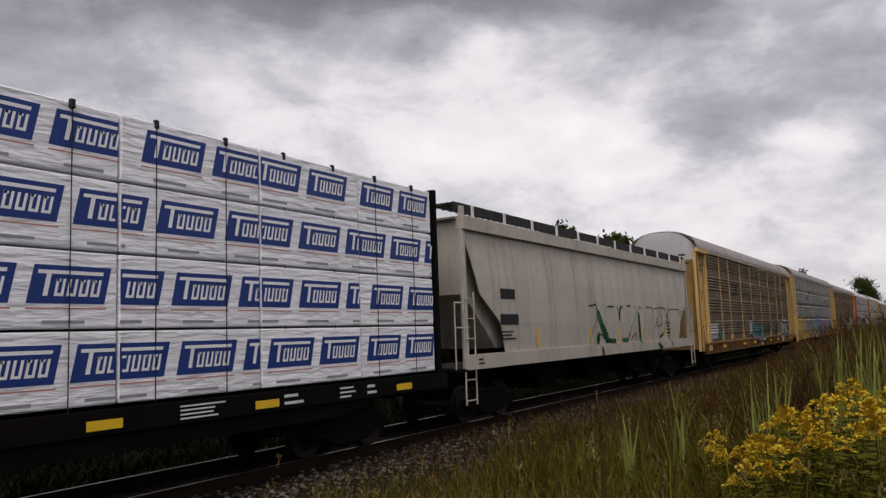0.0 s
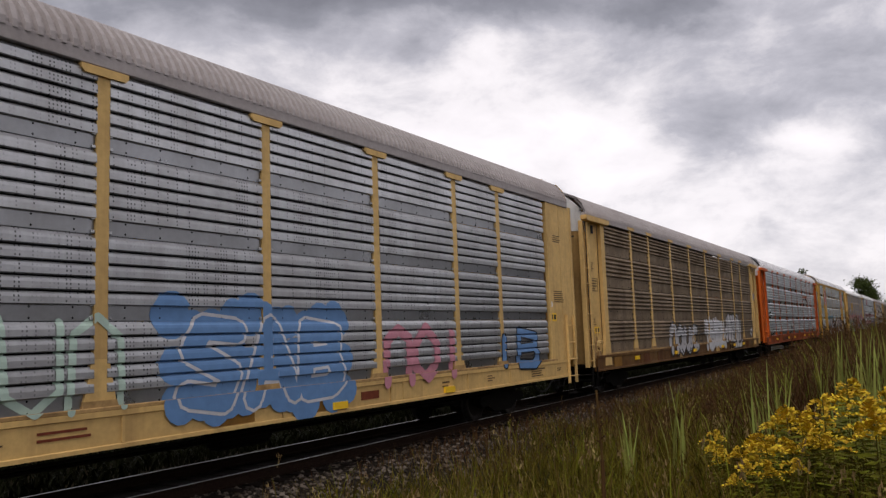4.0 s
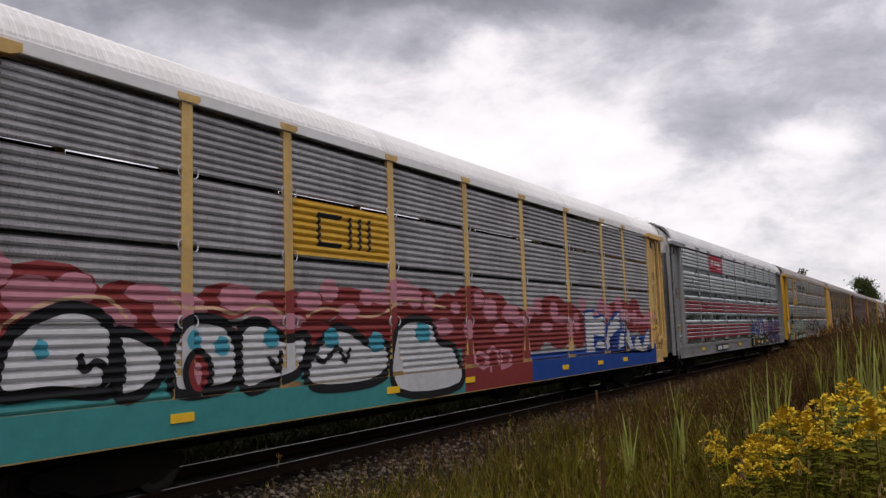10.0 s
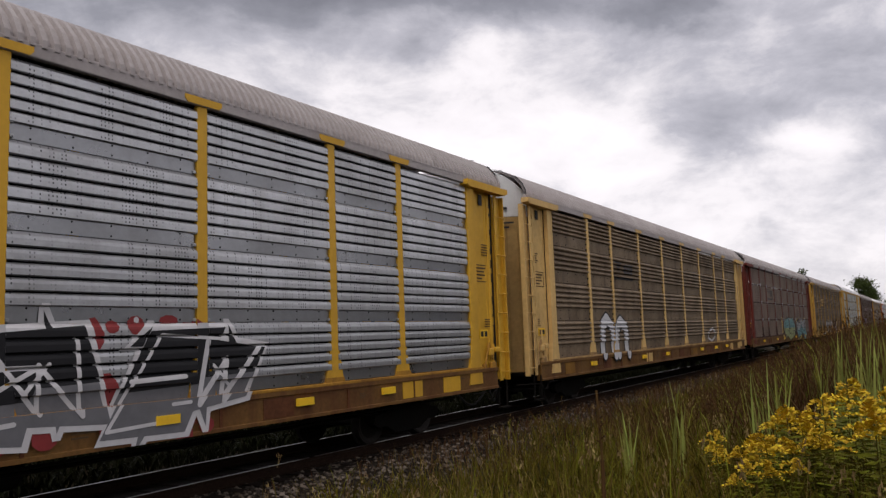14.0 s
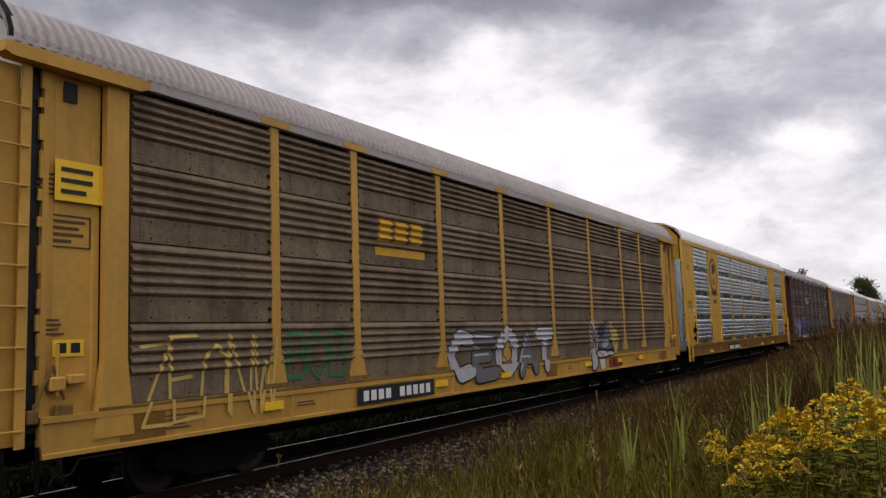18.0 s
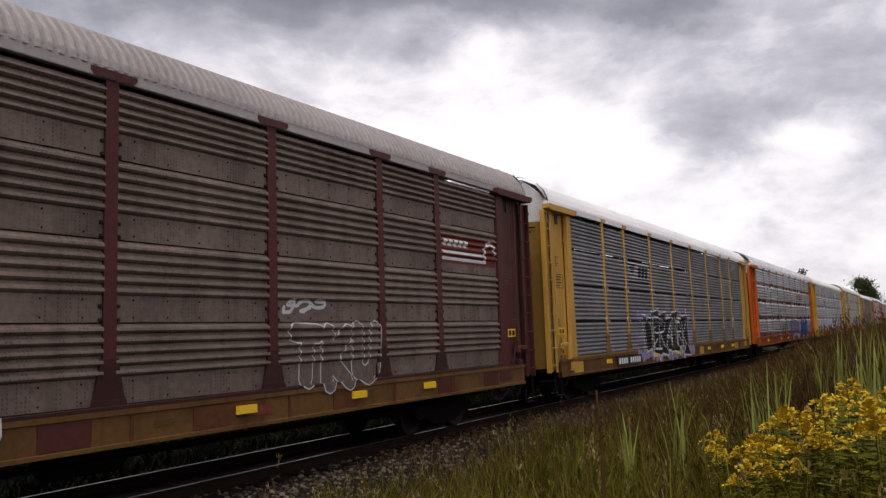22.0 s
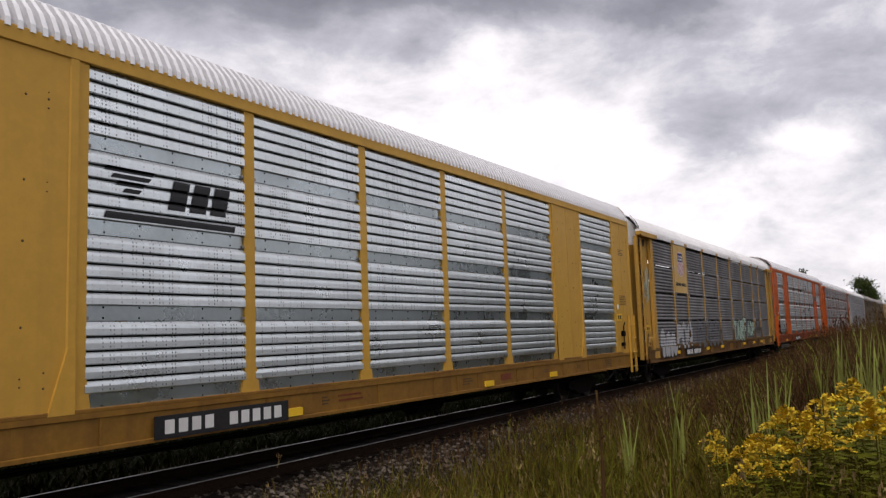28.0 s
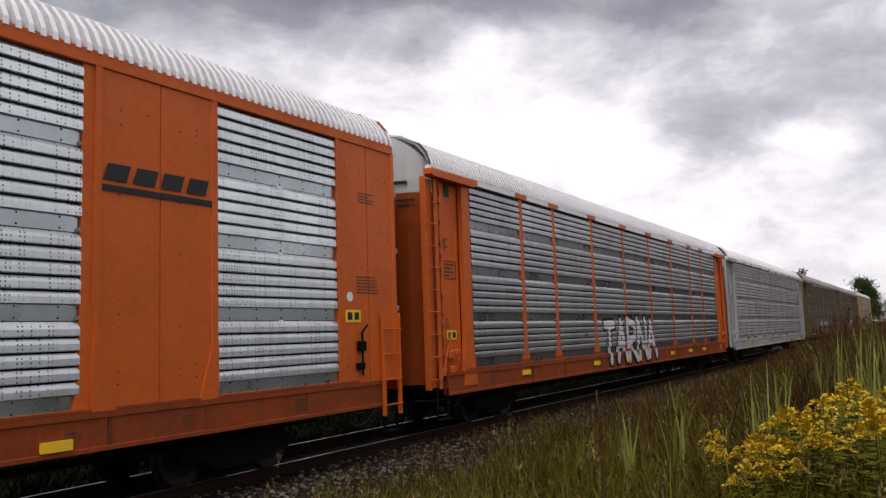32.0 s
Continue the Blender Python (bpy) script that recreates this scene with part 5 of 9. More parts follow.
GLYPH = {
    "A": (((0, 0), (0.5, 1), (1, 0)), ((0.2, 0.38), (0.8, 0.38))), "B": (((0, 0), (0, 1), (0.8, 0.9), (0.75, 0.55), (0.1, 0.5)), ((0.75, 0.5), (0.95, 0.2), (0.7, 0), (0, 0))),
    "C": (((1, 0.9), (0.4, 1), (0, 0.5), (0.4, 0), (1, 0.1)),), "E": (((1, 1), (0, 1), (0, 0), (1, 0)), ((0, 0.5), (0.8, 0.5))),
    "F": (((0, 0), (0, 1), (1, 1)), ((0, 0.5), (0.8, 0.5))), "I": (((0.5, 0), (0.5, 1)),), "L": (((0, 1), (0, 0), (1, 0)),), "M": (((0, 0), (0.1, 1), (0.5, 0.3), (0.9, 1), (1, 0)),),
    "N": (((0, 0), (0, 1), (1, 0), (1, 1)),), "n": (((0, 0), (0.05, 0.8), (0.5, 1), (0.95, 0.8), (1, 0)),), "O": (((0.5, 1), (0, 0.7), (0, 0.3), (0.5, 0), (1, 0.3), (1, 0.7), (0.5, 1)),),
    "P": (((0, 0), (0, 1), (0.9, 0.9), (0.9, 0.55), (0, 0.45)),), "R": (((0, 0), (0, 1), (0.9, 0.9), (0.85, 0.55), (0.1, 0.5), (1, 0)),), "S": (((1, 0.9), (0.3, 1), (0.05, 0.7), (0.9, 0.35), (0.7, 0), (0, 0.08)),),
    "T": (((0.5, 0), (0.5, 1)), ((0, 1), (1, 1))), "U": (((0, 1), (0.05, 0.2), (0.5, 0), (0.95, 0.2), (1, 1)),), "K": (((0, 0), (0, 1)), ((0.95, 1), (0.1, 0.5), (1, 0))), "V": (((0, 1), (0.5, 0), (1, 1)),),
    "l": (((0.5, 0), (0.5, 1)), ((0.5, 0.0), (0.9, 0.05))), "D": (((0, 0), (0, 1), (0.7, 0.9), (1, 0.5), (0.7, 0.1), (0, 0)),), "Z": (((0, 1), (1, 1), (0, 0), (1, 0)),), "W": (((0, 1), (0.25, 0), (0.5, 0.7), (0.75, 0), (1, 1)),),
}


def throw(car, marks, x0, x1, z0, z1, fill, edge, w=0.30, rim=0.10, cloud=None, cloud_mat=None, shine=None, seed=1, lean=0.0, halo=None):
    """A row of fat spray-painted signs: a cloud behind them, dark rims, filled bodies and a few light strokes."""
    rnd = random.Random(seed)
    n = len(marks)
    cell = (x1 - x0) / n
    letters = []
    for i, g in enumerate(marks):
        if g == " ":
            continue
        a = x0 + i * cell + w * 0.5 + rim * 0.3
        b = x0 + (i + 1) * cell - w * 0.35
        lo, hi = z0 + w / 2 + rnd.uniform(-0.04, 0.05), z1 - w / 2 + rnd.uniform(-0.10, 0.06)
        tip = rnd.uniform(-0.06, 0.06)
        lines = []
        letters.append(lines)
        for line in GLYPH[g]:
            lines.append([(a + (b - a) * u + (lean + tip) * v, lo + (hi - lo) * v + rnd.uniform(-0.03, 0.03)) for u, v in line])
    if cloud_mat:
        puffs = []
        m = max(4, int((x1 - x0) / 0.28))
        for i in range(m):
            t = i / (m - 1)
            for zz in (z0 + 0.12, (z0 + z1) / 2, z1 - 0.1):
                puffs.append(disc(x0 + (x1 - x0) * t + rnd.uniform(-0.1, 0.1), zz + rnd.uniform(-0.12, 0.14), rnd.uniform(0.22, 0.36) * (cloud or 1)))
        paint_on(car, puffs, 0, cloud_mat)
    fills = fill if isinstance(fill, (list, tuple)) else (fill,)
    for k, letter in enumerate(letters):
        own = [p for l in letter for p in stroke(l, w)]
        if halo:
            paint_on(car, [p for l in letter for p in stroke(l, w + 2 * rim + 0.14)], 0, halo)
        if edge:
            rim_ = paint_on(car, [p for l in letter for p in stroke(l, w + 2 * rim)], 1, edge, "graffiti_letter")
            body = paint_on(car, own, 2, fills[k % len(fills)], "letter_fill")
            body.parent = rim_
        else:
            rim_ = paint_on(car, own, 2, fills[k % len(fills)], "graffiti_letter")
        if shine:
            o = paint_on(car, [p for l in letter for p in stroke([(x - w * 0.2, z + w * 0.12) for x, z in l[:2]], w * 0.16)], 3, shine, "highlight")
            o.parent = rim_


def curve(pts, closed):
    """A smooth line through the points."""
    n = len(pts)
    out = []
    for i in range(n if closed else n - 1):
        a, b, c, d = (pts[k % n] if closed else pts[min(max(k, 0), n - 1)] for k in (i - 1, i, i + 1, i + 2))
        for k in range(4):
            t = k / 4
            out.append(tuple(0.5 * (2 * b[q] + (c[q] - a[q]) * t + (2 * a[q] - 5 * b[q] + 4 * c[q] - d[q]) * t * t + (3 * b[q] - a[q] - 3 * c[q] + d[q]) * t ** 3) for q in (0, 1)))
    if not closed:
        out.append(pts[-1])
    return out


def letter(car, outline, fill, edge, rim, layer, bend=1):
    """One sprayed letter or patch: a filled shape, soft-cornered where it bends, with a painted rim."""
    pts = curve(outline, True) if bend else list(outline)
    tris = geometry.tessellate_polygon([[Vector((x, 0, z)) for x, z in pts]])
    o = paint_on(car, [[pts[i] for i in t] for t in tris], layer, fill, "graffiti_letter" if edge else "spray_paint")
    if edge:
        paint_on(car, stroke(pts + pts[:1], 1.15 * rim), layer + 1, edge, "letter_rim").parent = o


def mark(car, pts, w, mat, layer):
    paint_on(car, stroke(curve(pts, False), w), layer, mat, "letter_line")


def burner(car, x0, x1, z0, z1, top, low, line, n=6, seed=1, lean=0.25, splash=None):
    """A sharp-cornered, interlocking spray-painted piece: dark rims, two-tone fill, angular thin lines."""
    rnd = random.Random(seed)
    cell = (x1 - x0) / n
    rims, lows, tops, lines, blots, spots = [], [], [], [], [], []
    for i in range(n):
        a, b = x0 + i * cell - 0.06, x0 + (i + 1) * cell + 0.10
        zl, zh = z0 + rnd.uniform(-0.05, 0.35), z1 - rnd.uniform(-0.05, 0.45)
        zm = zl + (zh - zl) * rnd.uniform(0.36, 0.58)
        sl, d = lean * rnd.uniform(-0.8, 1.6), rnd.uniform(-0.25, 0.25)
        for zz, up in ((zh, 1), (zl, -1)):
            px = rnd.uniform(a, b - 0.2)
            tip = (px + rnd.uniform(-0.15, 0.4), zz + up * rnd.uniform(0.05, 0.28))
            rims.append([(px - 0.12, zz - up * 0.25), (px + 0.30, zz - up * 0.25), (tip[0] + 0.05, tip[1] + up * 0.08), (tip[0] - 0.05, tip[1] + up * 0.08)])
            (tops if up > 0 else lows).append([(px, zz - up * 0.2), (px + 0.2, zz - up * 0.2), tip])
        rims.append([(a - 0.07, zl - 0.07), (b + 0.07, zl - 0.07 + d), (b + sl + 0.09, zh + 0.07 - d), (a + sl - 0.05, zh + 0.09)])
        lows.append([(a, zl), (b, zl + d), (b + sl, zh - d), (a + sl, zh)])
        k = (zm - zl) / max(0.1, zh - zl)
        tops.append([(a + sl * k, zm), (b + sl * k, zm + 0.04), (b + sl, zh - d), (a + sl, zh)])
        g = GLYPH[rnd.choice("NKAZWERSn")]
        for ln in g:
            lines += stroke([(a + (b - a) * (0.1 + 0.8 * u) + sl * v + rnd.uniform(-0.05, 0.05), zl + (zh - zl) * (0.08 + 0.84 * v) + rnd.uniform(-0.05, 0.05)) for u, v in ln], rnd.uniform(0.045, 0.09))
        p = (rnd.uniform(a, b), rnd.uniform(zl, zh))
        lines += stroke([p, (p[0] + rnd.uniform(0.15, 0.5), p[1] + rnd.uniform(-0.35, 0.35))], 0.05)
        if splash:
            for _ in range(9):
                blots.append(disc(rnd.uniform(a - 0.1, b + 0.1), rnd.choice((zl - 0.05, zh - 0.05, zh)) + rnd.uniform(-0.12, 0.14), rnd.uniform(0.08, 0.17), rnd.uniform(0.06, 0.2), 9, rnd.random()))
            spots.append(disc(rnd.uniform(a, b), zh + rnd.uniform(0.02, 0.16), rnd.uniform(0.03, 0.07)))
    if splash:
        paint_on(car, blots, 0, splash)
        paint_on(car, spots, 1, line)
    o = paint_on(car, rims, 2, line, "graffiti_letter")
    for polys, lay, mat, nm in ((lows, 3, low, "letter_fill"), (tops, 4, top, "letter_fill"), (lines, 5, line, "letter_line")):
        paint_on(car, polys, lay, mat, nm).parent = o


def scribble(car, x0, x1, z0, z1, mat, w=0.035, seed=1, n=5):
    """A quick hand-style tag: loops of a thin line."""
    rnd = random.Random(seed)
    pts, x = [], x0
    step = (x1 - x0) / n
    for i in range(n):
        tall, wide, lean = rnd.choice((0.35, 0.5, 0.75, 1.0)), rnd.uniform(0.5, 0.95) * step, rnd.uniform(0.0, 0.5) * step
        turn = rnd.choice((-1, 1))
        zc = z0 + (z1 - z0) * rnd.uniform(0.3, 0.7)
        for k in range(9):
            a = turn * (k / 8 * rnd.uniform(4.5, 6.5)) + 3.14
            zz = min(z1, max(z0, zc + 0.5 * tall * (z1 - z0) * math.sin(a)))
            pts.append((x + step * (0.5 + 0.12 * k / 8) + 0.5 * wide * math.cos(a) + lean * (zz - zc) / (z1 - z0), zz))
        x += step
    paint_on(car, stroke(pts, w), 2, mat)


def film(name, col, rough=0.5):
    return shade(name, col, rough, 0, 0.10, tuple(c * 0.6 for c in col), 0.25, 0.0, 6)


P_BLACK, P_WHITE, P_SILVER = film("black_spray", (0.012, 0.012, 0.014)), film("white_spray", (0.56, 0.56, 0.575)), film("silver_spray", (0.46, 0.46, 0.48), 0.35)
P_TEAL, P_BLUE, P_PINK = film("teal_spray", (0.045, 0.25, 0.25)), film("blue_spray", (0.012, 0.06, 0.28)), film("pink_spray", (0.52, 0.22, 0.27))
P_RED, P_PURPLE, P_MINT = film("dark_red_spray", (0.24, 0.035, 0.035)), film("violet_spray", (0.10, 0.07, 0.20)), film("mint_spray", (0.42, 0.55, 0.47))
P_YELLOW, P_LILAC, P_CYAN = film("pale_yellow_spray", (0.56, 0.40, 0.11)), film("lilac_spray", (0.27, 0.23, 0.36)), film("turquoise_spray", (0.06, 0.32, 0.42))
P_ORANGE, P_GREY, P_GREEN = film("orange_spray", (0.50, 0.13, 0.03)), film("grey_spray", (0.15, 0.15, 0.16)), film("green_spray", (0.03, 0.16, 0.07))
P_CREAM = film("cream_spray", (0.62, 0.55, 0.36))
P_PALE = film("pale_silver_spray", (0.58, 0.57, 0.58), 0.4)
P_AQUA = film("pale_aqua_spray", (0.20, 0.42, 0.46))
P_LIME = film("pale_lime_spray", (0.40, 0.44, 0.22))
P_SKY = film("sky_blue_spray", (0.12, 0.24, 0.45))
LOGO_RED, LOGO_BLUE, LOGO_BLACK = film("emblem_red", (0.42, 0.025, 0.05)), film("emblem_blue", (0.012, 0.022, 0.14)), film("emblem_black", (0.02, 0.02, 0.022))
P_VIOLET, P_PEACH = film("dark_violet_spray", (0.055, 0.03, 0.10)), film("peach_spray", (0.58, 0.38, 0.24))
LOGO_YELLOW = film("emblem_yellow", (0.60, 0.34, 0.03))


def words(car, text, x, z, size, mat, y):
    cu = bpy.data.curves.new("words", "FONT")
    cu.body, cu.size, cu.extrude, cu.offset = text, size, 0.002, size * 0.03
    t = new("words", cu)
    bpy.context.view_layer.update()
    me = bpy.data.meshes.new_from_object(t.evaluated_get(bpy.context.evaluated_depsgraph_get()))
    bpy.data.objects.remove(t)
    me.materials.clear()
    me.materials.append(mat)
    o = new("slogan", me)
    o.parent = car
    o.matrix_basis = Matrix.Translation((x, y, z)) @ Matrix.Rotation(math.pi / 2, 4, "X")
    return o


def shield(car, cx, z0, z1, w):
    h = z1 - z0

    def form(k):
        """Half of the outline, from the notch of the head down to the point, at a size."""
        half = [(0.0, 0.97), (0.18, 1.0), (0.30, 0.955), (0.44, 0.985), (0.40, 0.86), (0.46, 0.60), (0.52, 0.38), (0.47, 0.16), (0.28, 0.07), (0.0, 0.0)]
        return tuple((cx + w * k * x, z0 + h * (0.5 + (z - 0.5) * k)) for x, z in half) + tuple((cx - w * k * x, z0 + h * (0.5 + (z - 0.5) * k)) for x, z in half[-2:0:-1])
    letter(car, form(1.0), WHITE, None, 0, 2, 0)
    letter(car, form(0.93), LOGO_RED, None, 0, 3, 0)
    paint_on(car, [rect(cx + w * (-0.42 + 0.125 * i), cx + w * (-0.355 + 0.125 * i), z0 + h * (0.06 + 0.035 * abs(i - 3)), z0 + h * 0.62) for i in range(7)], 4, WHITE, "emblem")
    paint_on(car, [rect(cx - w * 0.42, cx + w * 0.42, z0 + h * 0.60, z0 + h * 0.86), rect(cx - w * 0.37, cx + w * 0.37, z0 + h * 0.86, z0 + h * 0.94)], 5, LOGO_BLUE, "emblem", "blue head of the shield")
    for k, n in ((0.77, 5), (0.65, 7)):
        paint_on(car, [rect(cx + w * 0.34 * (2 * i / n - 1), cx + w * 0.34 * (2 * (i + 0.72) / n - 1), z0 + h * k, z0 + h * (k + 0.075)) for i in range(n)], 6, WHITE, "emblem")


def stripes_emblem(car, x0, x1, z0, z1, mat, ground=None):
    """A run of tapering bars, three slanted blocks and a thin line under them."""
    w, h = x1 - x0, z1 - z0
    if ground:
        paint_on(car, [rect(x0 - 0.05, x1 + 0.1, z0 - 0.03, z1 + 0.03)], 1, ground, "emblem")
    q = [rect(x0 + w * 0.04 * i, x0 + w * (0.34 - 0.035 * i) , z1 - h * (0.12 + 0.125 * i), z1 - h * (0.04 + 0.125 * i), 0.05) for i in range(5)]
    q += [rect(x0 + w * (0.45 + 0.17 * i), x0 + w * (0.58 + 0.17 * i), z0 + h * 0.30, z1 - h * 0.12, 0.10) for i in range(3)]
    q += [rect(x0, x1, z0, z0 + h * 0.13, 0.03)]
    paint_on(car, q, 2, mat, "emblem")


def slab_emblem(car, x0, x1, z0, z1, mat, under, n=4):
    w, h = x1 - x0, z1 - z0
    q = [rect(x0 + w * (0.04 + 0.94 * i / n), x0 + w * (0.04 + 0.94 * (i + 0.78) / n), z0 + h * 0.42, z1, 0.07) for i in range(n)]
    paint_on(car, q, 2, mat, "emblem")
    paint_on(car, [rect(x0, x1, z0 + h * 0.05, z0 + h * 0.27)], 2, under, "emblem")


def octagon(car, cx, cz, w, h):
    def oc(s):
        a, b = w / 2 * s, h / 2 * s
        c = a * 0.5
        return [[(cx - a, cz - b + c), (cx - a + c, cz - b), (cx + a - c, cz - b), (cx + a, cz - b + c), (cx + a, cz + b - c), (cx + a - c, cz + b), (cx - a + c, cz + b), (cx - a, cz + b - c)]]
    paint_on(car, oc(1.0), 1, WHITE, "emblem", "red octagon emblem with white border and bars")
    paint_on(car, oc(0.9), 2, LOGO_RED, "emblem")
    q = []
    for i in range(4):
        z = cz + h * (0.26 - 0.18 * i)
        q += [rect(cx - w * 0.30, cx - w * 0.16, z - h * 0.05, z + h * 0.07), rect(cx - w * 0.12, cx + w * (0.28 - 0.03 * (i % 2)), z - h * 0.035, z + h * 0.035)]
    paint_on(car, q, 3, WHITE, "emblem")


def decorate():
    C = CARS
    # first carrier: teal and black-and-white pieces, a whitewashed patch
    paint_on(C[0], [rect(-11.85 + 0.39 * i, -11.52 + 0.39 * i, 1.47 + 0.24 * j, 1.68 + 0.24 * j) for i in range(4) for j in range(3)], 1, P_WHITE)
    throw(C[0], "nU", -10.2, -9.45, 1.4, 1.9, P_TEAL, P_BLACK, 0.14, 0.04, seed=4)
    throw(C[0], "OO", 4.0, 5.6, 1.35, 2.0, P_SILVER, P_BLACK, 0.08, 0.03, seed=6)
    for i, x in enumerate((2.6, 4.4, 6.0)):
        scribble(C[0], x, x + 1.2, 1.4, 2.2, P_BLACK, 0.04, 20 + i)
    stripes_emblem(C[0], -6.99, -5.1, 3.6, 4.33, LOGO_BLACK)
    scribble(C[0], -13.05, -12.4, 4.75, 5.0, P_BLACK, 0.03, 7, 4)
    scribble(C[0], -13.05, -12.4, 4.45, 4.7, P_BLACK, 0.03, 8, 4)
    scribble(C[0], 1.5, 3.6, 0.88, 1.2, P_BLACK, 0.03, 9, 6)
    # second: yellow, pale and sky-blue pieces, bracket emblem
    throw(C[1], "OBAn", -11.9, -8.2, 1.15, 2.3, P_YELLOW, P_BLACK, 0.48, 0.05, seed=11, cloud=1.0, cloud_mat=P_YELLOW)
    throw(C[1], "UnUn", -4.3, -1.1, 1.3, 2.4, P_MINT, None, 0.10, 0, seed=12)
    throw(C[1], "SAB", -0.3, 3.3, 1.1, 2.45, P_SKY, P_WHITE, 0.34, 0.05, 1.0, P_SKY, seed=13)
    throw(C[1], "nOI", 4.4, 7.4, 1.1, 2.3, P_PINK, None, 0.22, 0, seed=14)
    throw(C[1], "IB", 8.6, 11.4, 1.2, 2.1, P_SKY, P_BLACK, 0.2, 0.04, seed=15)
    paint_on(C[1], [rect(-6.4, -6.33, 3.75, 4.35), rect(-6.4, -6.2, 4.30, 4.36), rect(-5.0, -4.93, 3.75, 4.35), rect(-5.15, -4.93, 4.30, 4.36), rect(-6.4, -6.2, 3.75, 3.81), rect(-5.15, -4.93, 3.75, 3.81)]
             + [rect(-6.1 + 0.33 * i, -5.84 + 0.33 * i, 3.92, 4.22) for i in range(3)], 2, LOGO_BLACK, "emblem")
    # third: white bubbles
    throw(C[2], "IEnEn", 0.75, 4.3, 1.1, 2.3, P_WHITE, None, 0.36, 0, 0.6, P_WHITE, seed=22)
    throw(C[2], "nOUC", -5.2, -0.9, 0.95, 2.2, P_SILVER, P_BLACK, 0.34, 0.07, seed=23)
    throw(C[2], "nEA", -0.9, 0.6, 1.4, 2.1, P_BLACK, None, 0.05, 0, seed=24)
    scribble(C[2], -4.6, -1.0, 0.88, 1.2, P_BLACK, 0.03, 25, 6)
    paint_on(C[2], [rect(5.3 + 0.28 * i, 5.52 + 0.28 * i, 0.9, 1.13) for i in range(3)], 3, RAIL_RUST, "emblem")
    scribble(C[2], 12.5, 13.1, 3.3, 3.9, P_SKY, 0.05, 26, 3)
    throw(C[2], "O", 11.0, 11.6, 1.4, 1.9, P_WHITE, P_BLACK, 0.12, 0.03, seed=27)
    # fourth: small slanted emblem
    slab_emblem(C[3], 4.45, 6.95, 3.86, 4.25, P_ORANGE, LOGO_BLACK)
    plate_bars(C[3], -5.8, 1.04, 1.9, 0.24, 11, -HALF_W - 0.058, ORANGE_SILL, BLACK)
    # fifth: octagons, silver piece on blue, grey arches
    octagon(C[4], -8.15, 4.42, 1.55, 1.62)
    octagon(C[4], 8.15, 4.36, 1.5, 1.60)
    throw(C[4], "SAnDUR", -6.5, -1.4, 0.88, 2.5, (P_SILVER, P_GREY), P_BLACK, 0.40, 0.09, 0.8, P_CYAN, seed=31, shine=P_WHITE)
    paint_on(C[4], [disc(-7.0 + 0.45 * i, 1.9 + 0.25 * ((i * 7) % 3 - 1), 0.10) for i in range(14)], 1, P_PINK)
    throw(C[4], "EDF", -1.15, 0.1, 1.3, 2.15, P_WHITE, P_BLACK, 0.13, 0.06, seed=32)
    rnd = random.Random(33)
    paint_on(C[4], [disc(rnd.uniform(-1.3, 0.9), rnd.uniform(1.1, 2.4), rnd.uniform(0.05, 0.13)) for i in range(16)], 1, P_CYAN)
    paint_on(C[4], [disc(rnd.uniform(-0.4, 5.5), rnd.uniform(1.1, 2.3), rnd.uniform(0.04, 0.09)) for i in range(16)], 6, P_PINK)
    # sixth: pink and red clouds, white letters over teal and blue
    rnd = random.Random(5)
    paint_on(C[5], [disc(-12.0 + 24.2 * i / 70, rnd.uniform(1.8, 2.75), rnd.uniform(0.4, 0.9), rnd.uniform(0.2, 0.4), 12, rnd.random()) for i in range(71)], 0, P_RED)
    paint_on(C[5], [disc(-12.0 + 24.2 * i / 46, rnd.uniform(2.1, 2.95), rnd.uniform(0.2, 0.5), rnd.uniform(0.12, 0.3), 11, rnd.random()) for i in range(47)], 1, P_PINK)
    paint_on(C[5], [rect(-12.0, -1.8, 0.82, 1.75)], 1, P_TEAL)
    paint_on(C[5], [rect(-1.8, 1.6, 0.82, 2.2)], 1, P_RED)
    paint_on(C[5], [rect(1.6, 12.2, 0.82, 1.5)], 1, P_BLUE)
    throw(C[5], "OnD", -1.3, 0.6, 1.2, 1.8, P_PINK, None, 0.10, 0, seed=42)
    paint_on(C[5], [disc(-12.75, 1.95, 0.42, 0.55)], 0, P_RED)
    paint_on(C[5], [disc(-12.7, 2.0, 0.24, 0.34)], 1, P_PINK)
    paint_on(C[5], [rect(-7.1, -4.43, 3.44, 4.38)], 0, LOGO_YELLOW, "emblem", "yellow panel with black bars")
    paint_on(C[5], [rect(-6.5, -5.85, 4.12, 4.20), rect(-6.5, -6.42, 3.62, 4.20), rect(-6.5, -5.85, 3.62, 3.70)] + [rect(-5.65 + 0.28 * i, -5.57 + 0.28 * i, 3.62, 4.20) for i in range(3)], 2, LOGO_BLACK, "emblem")
    # seventh: red sign, blue and violet pieces
    paint_on(C[6], [rect(-7.10, -4.44, 4.62, 5.40)], 1, LOGO_RED, "emblem", "red sign with white bars")
    paint_on(C[6], [rect(-6.75, -6.3, 4.9 + 0.09 * i, 4.95 + 0.09 * i) for i in range(4)] + [rect(-6.1 + 0.17 * i, -5.98 + 0.17 * i, 4.95, 5.15) for i in range(8)] + [rect(-5.6, -4.75, 4.78, 4.83)], 2, WHITE, "emblem")
    throw(C[6], "SUT", 7.3, 11.6, 0.92, 2.4, P_PURPLE, P_BLACK, 0.36, 0.13, seed=52, shine=P_LILAC)
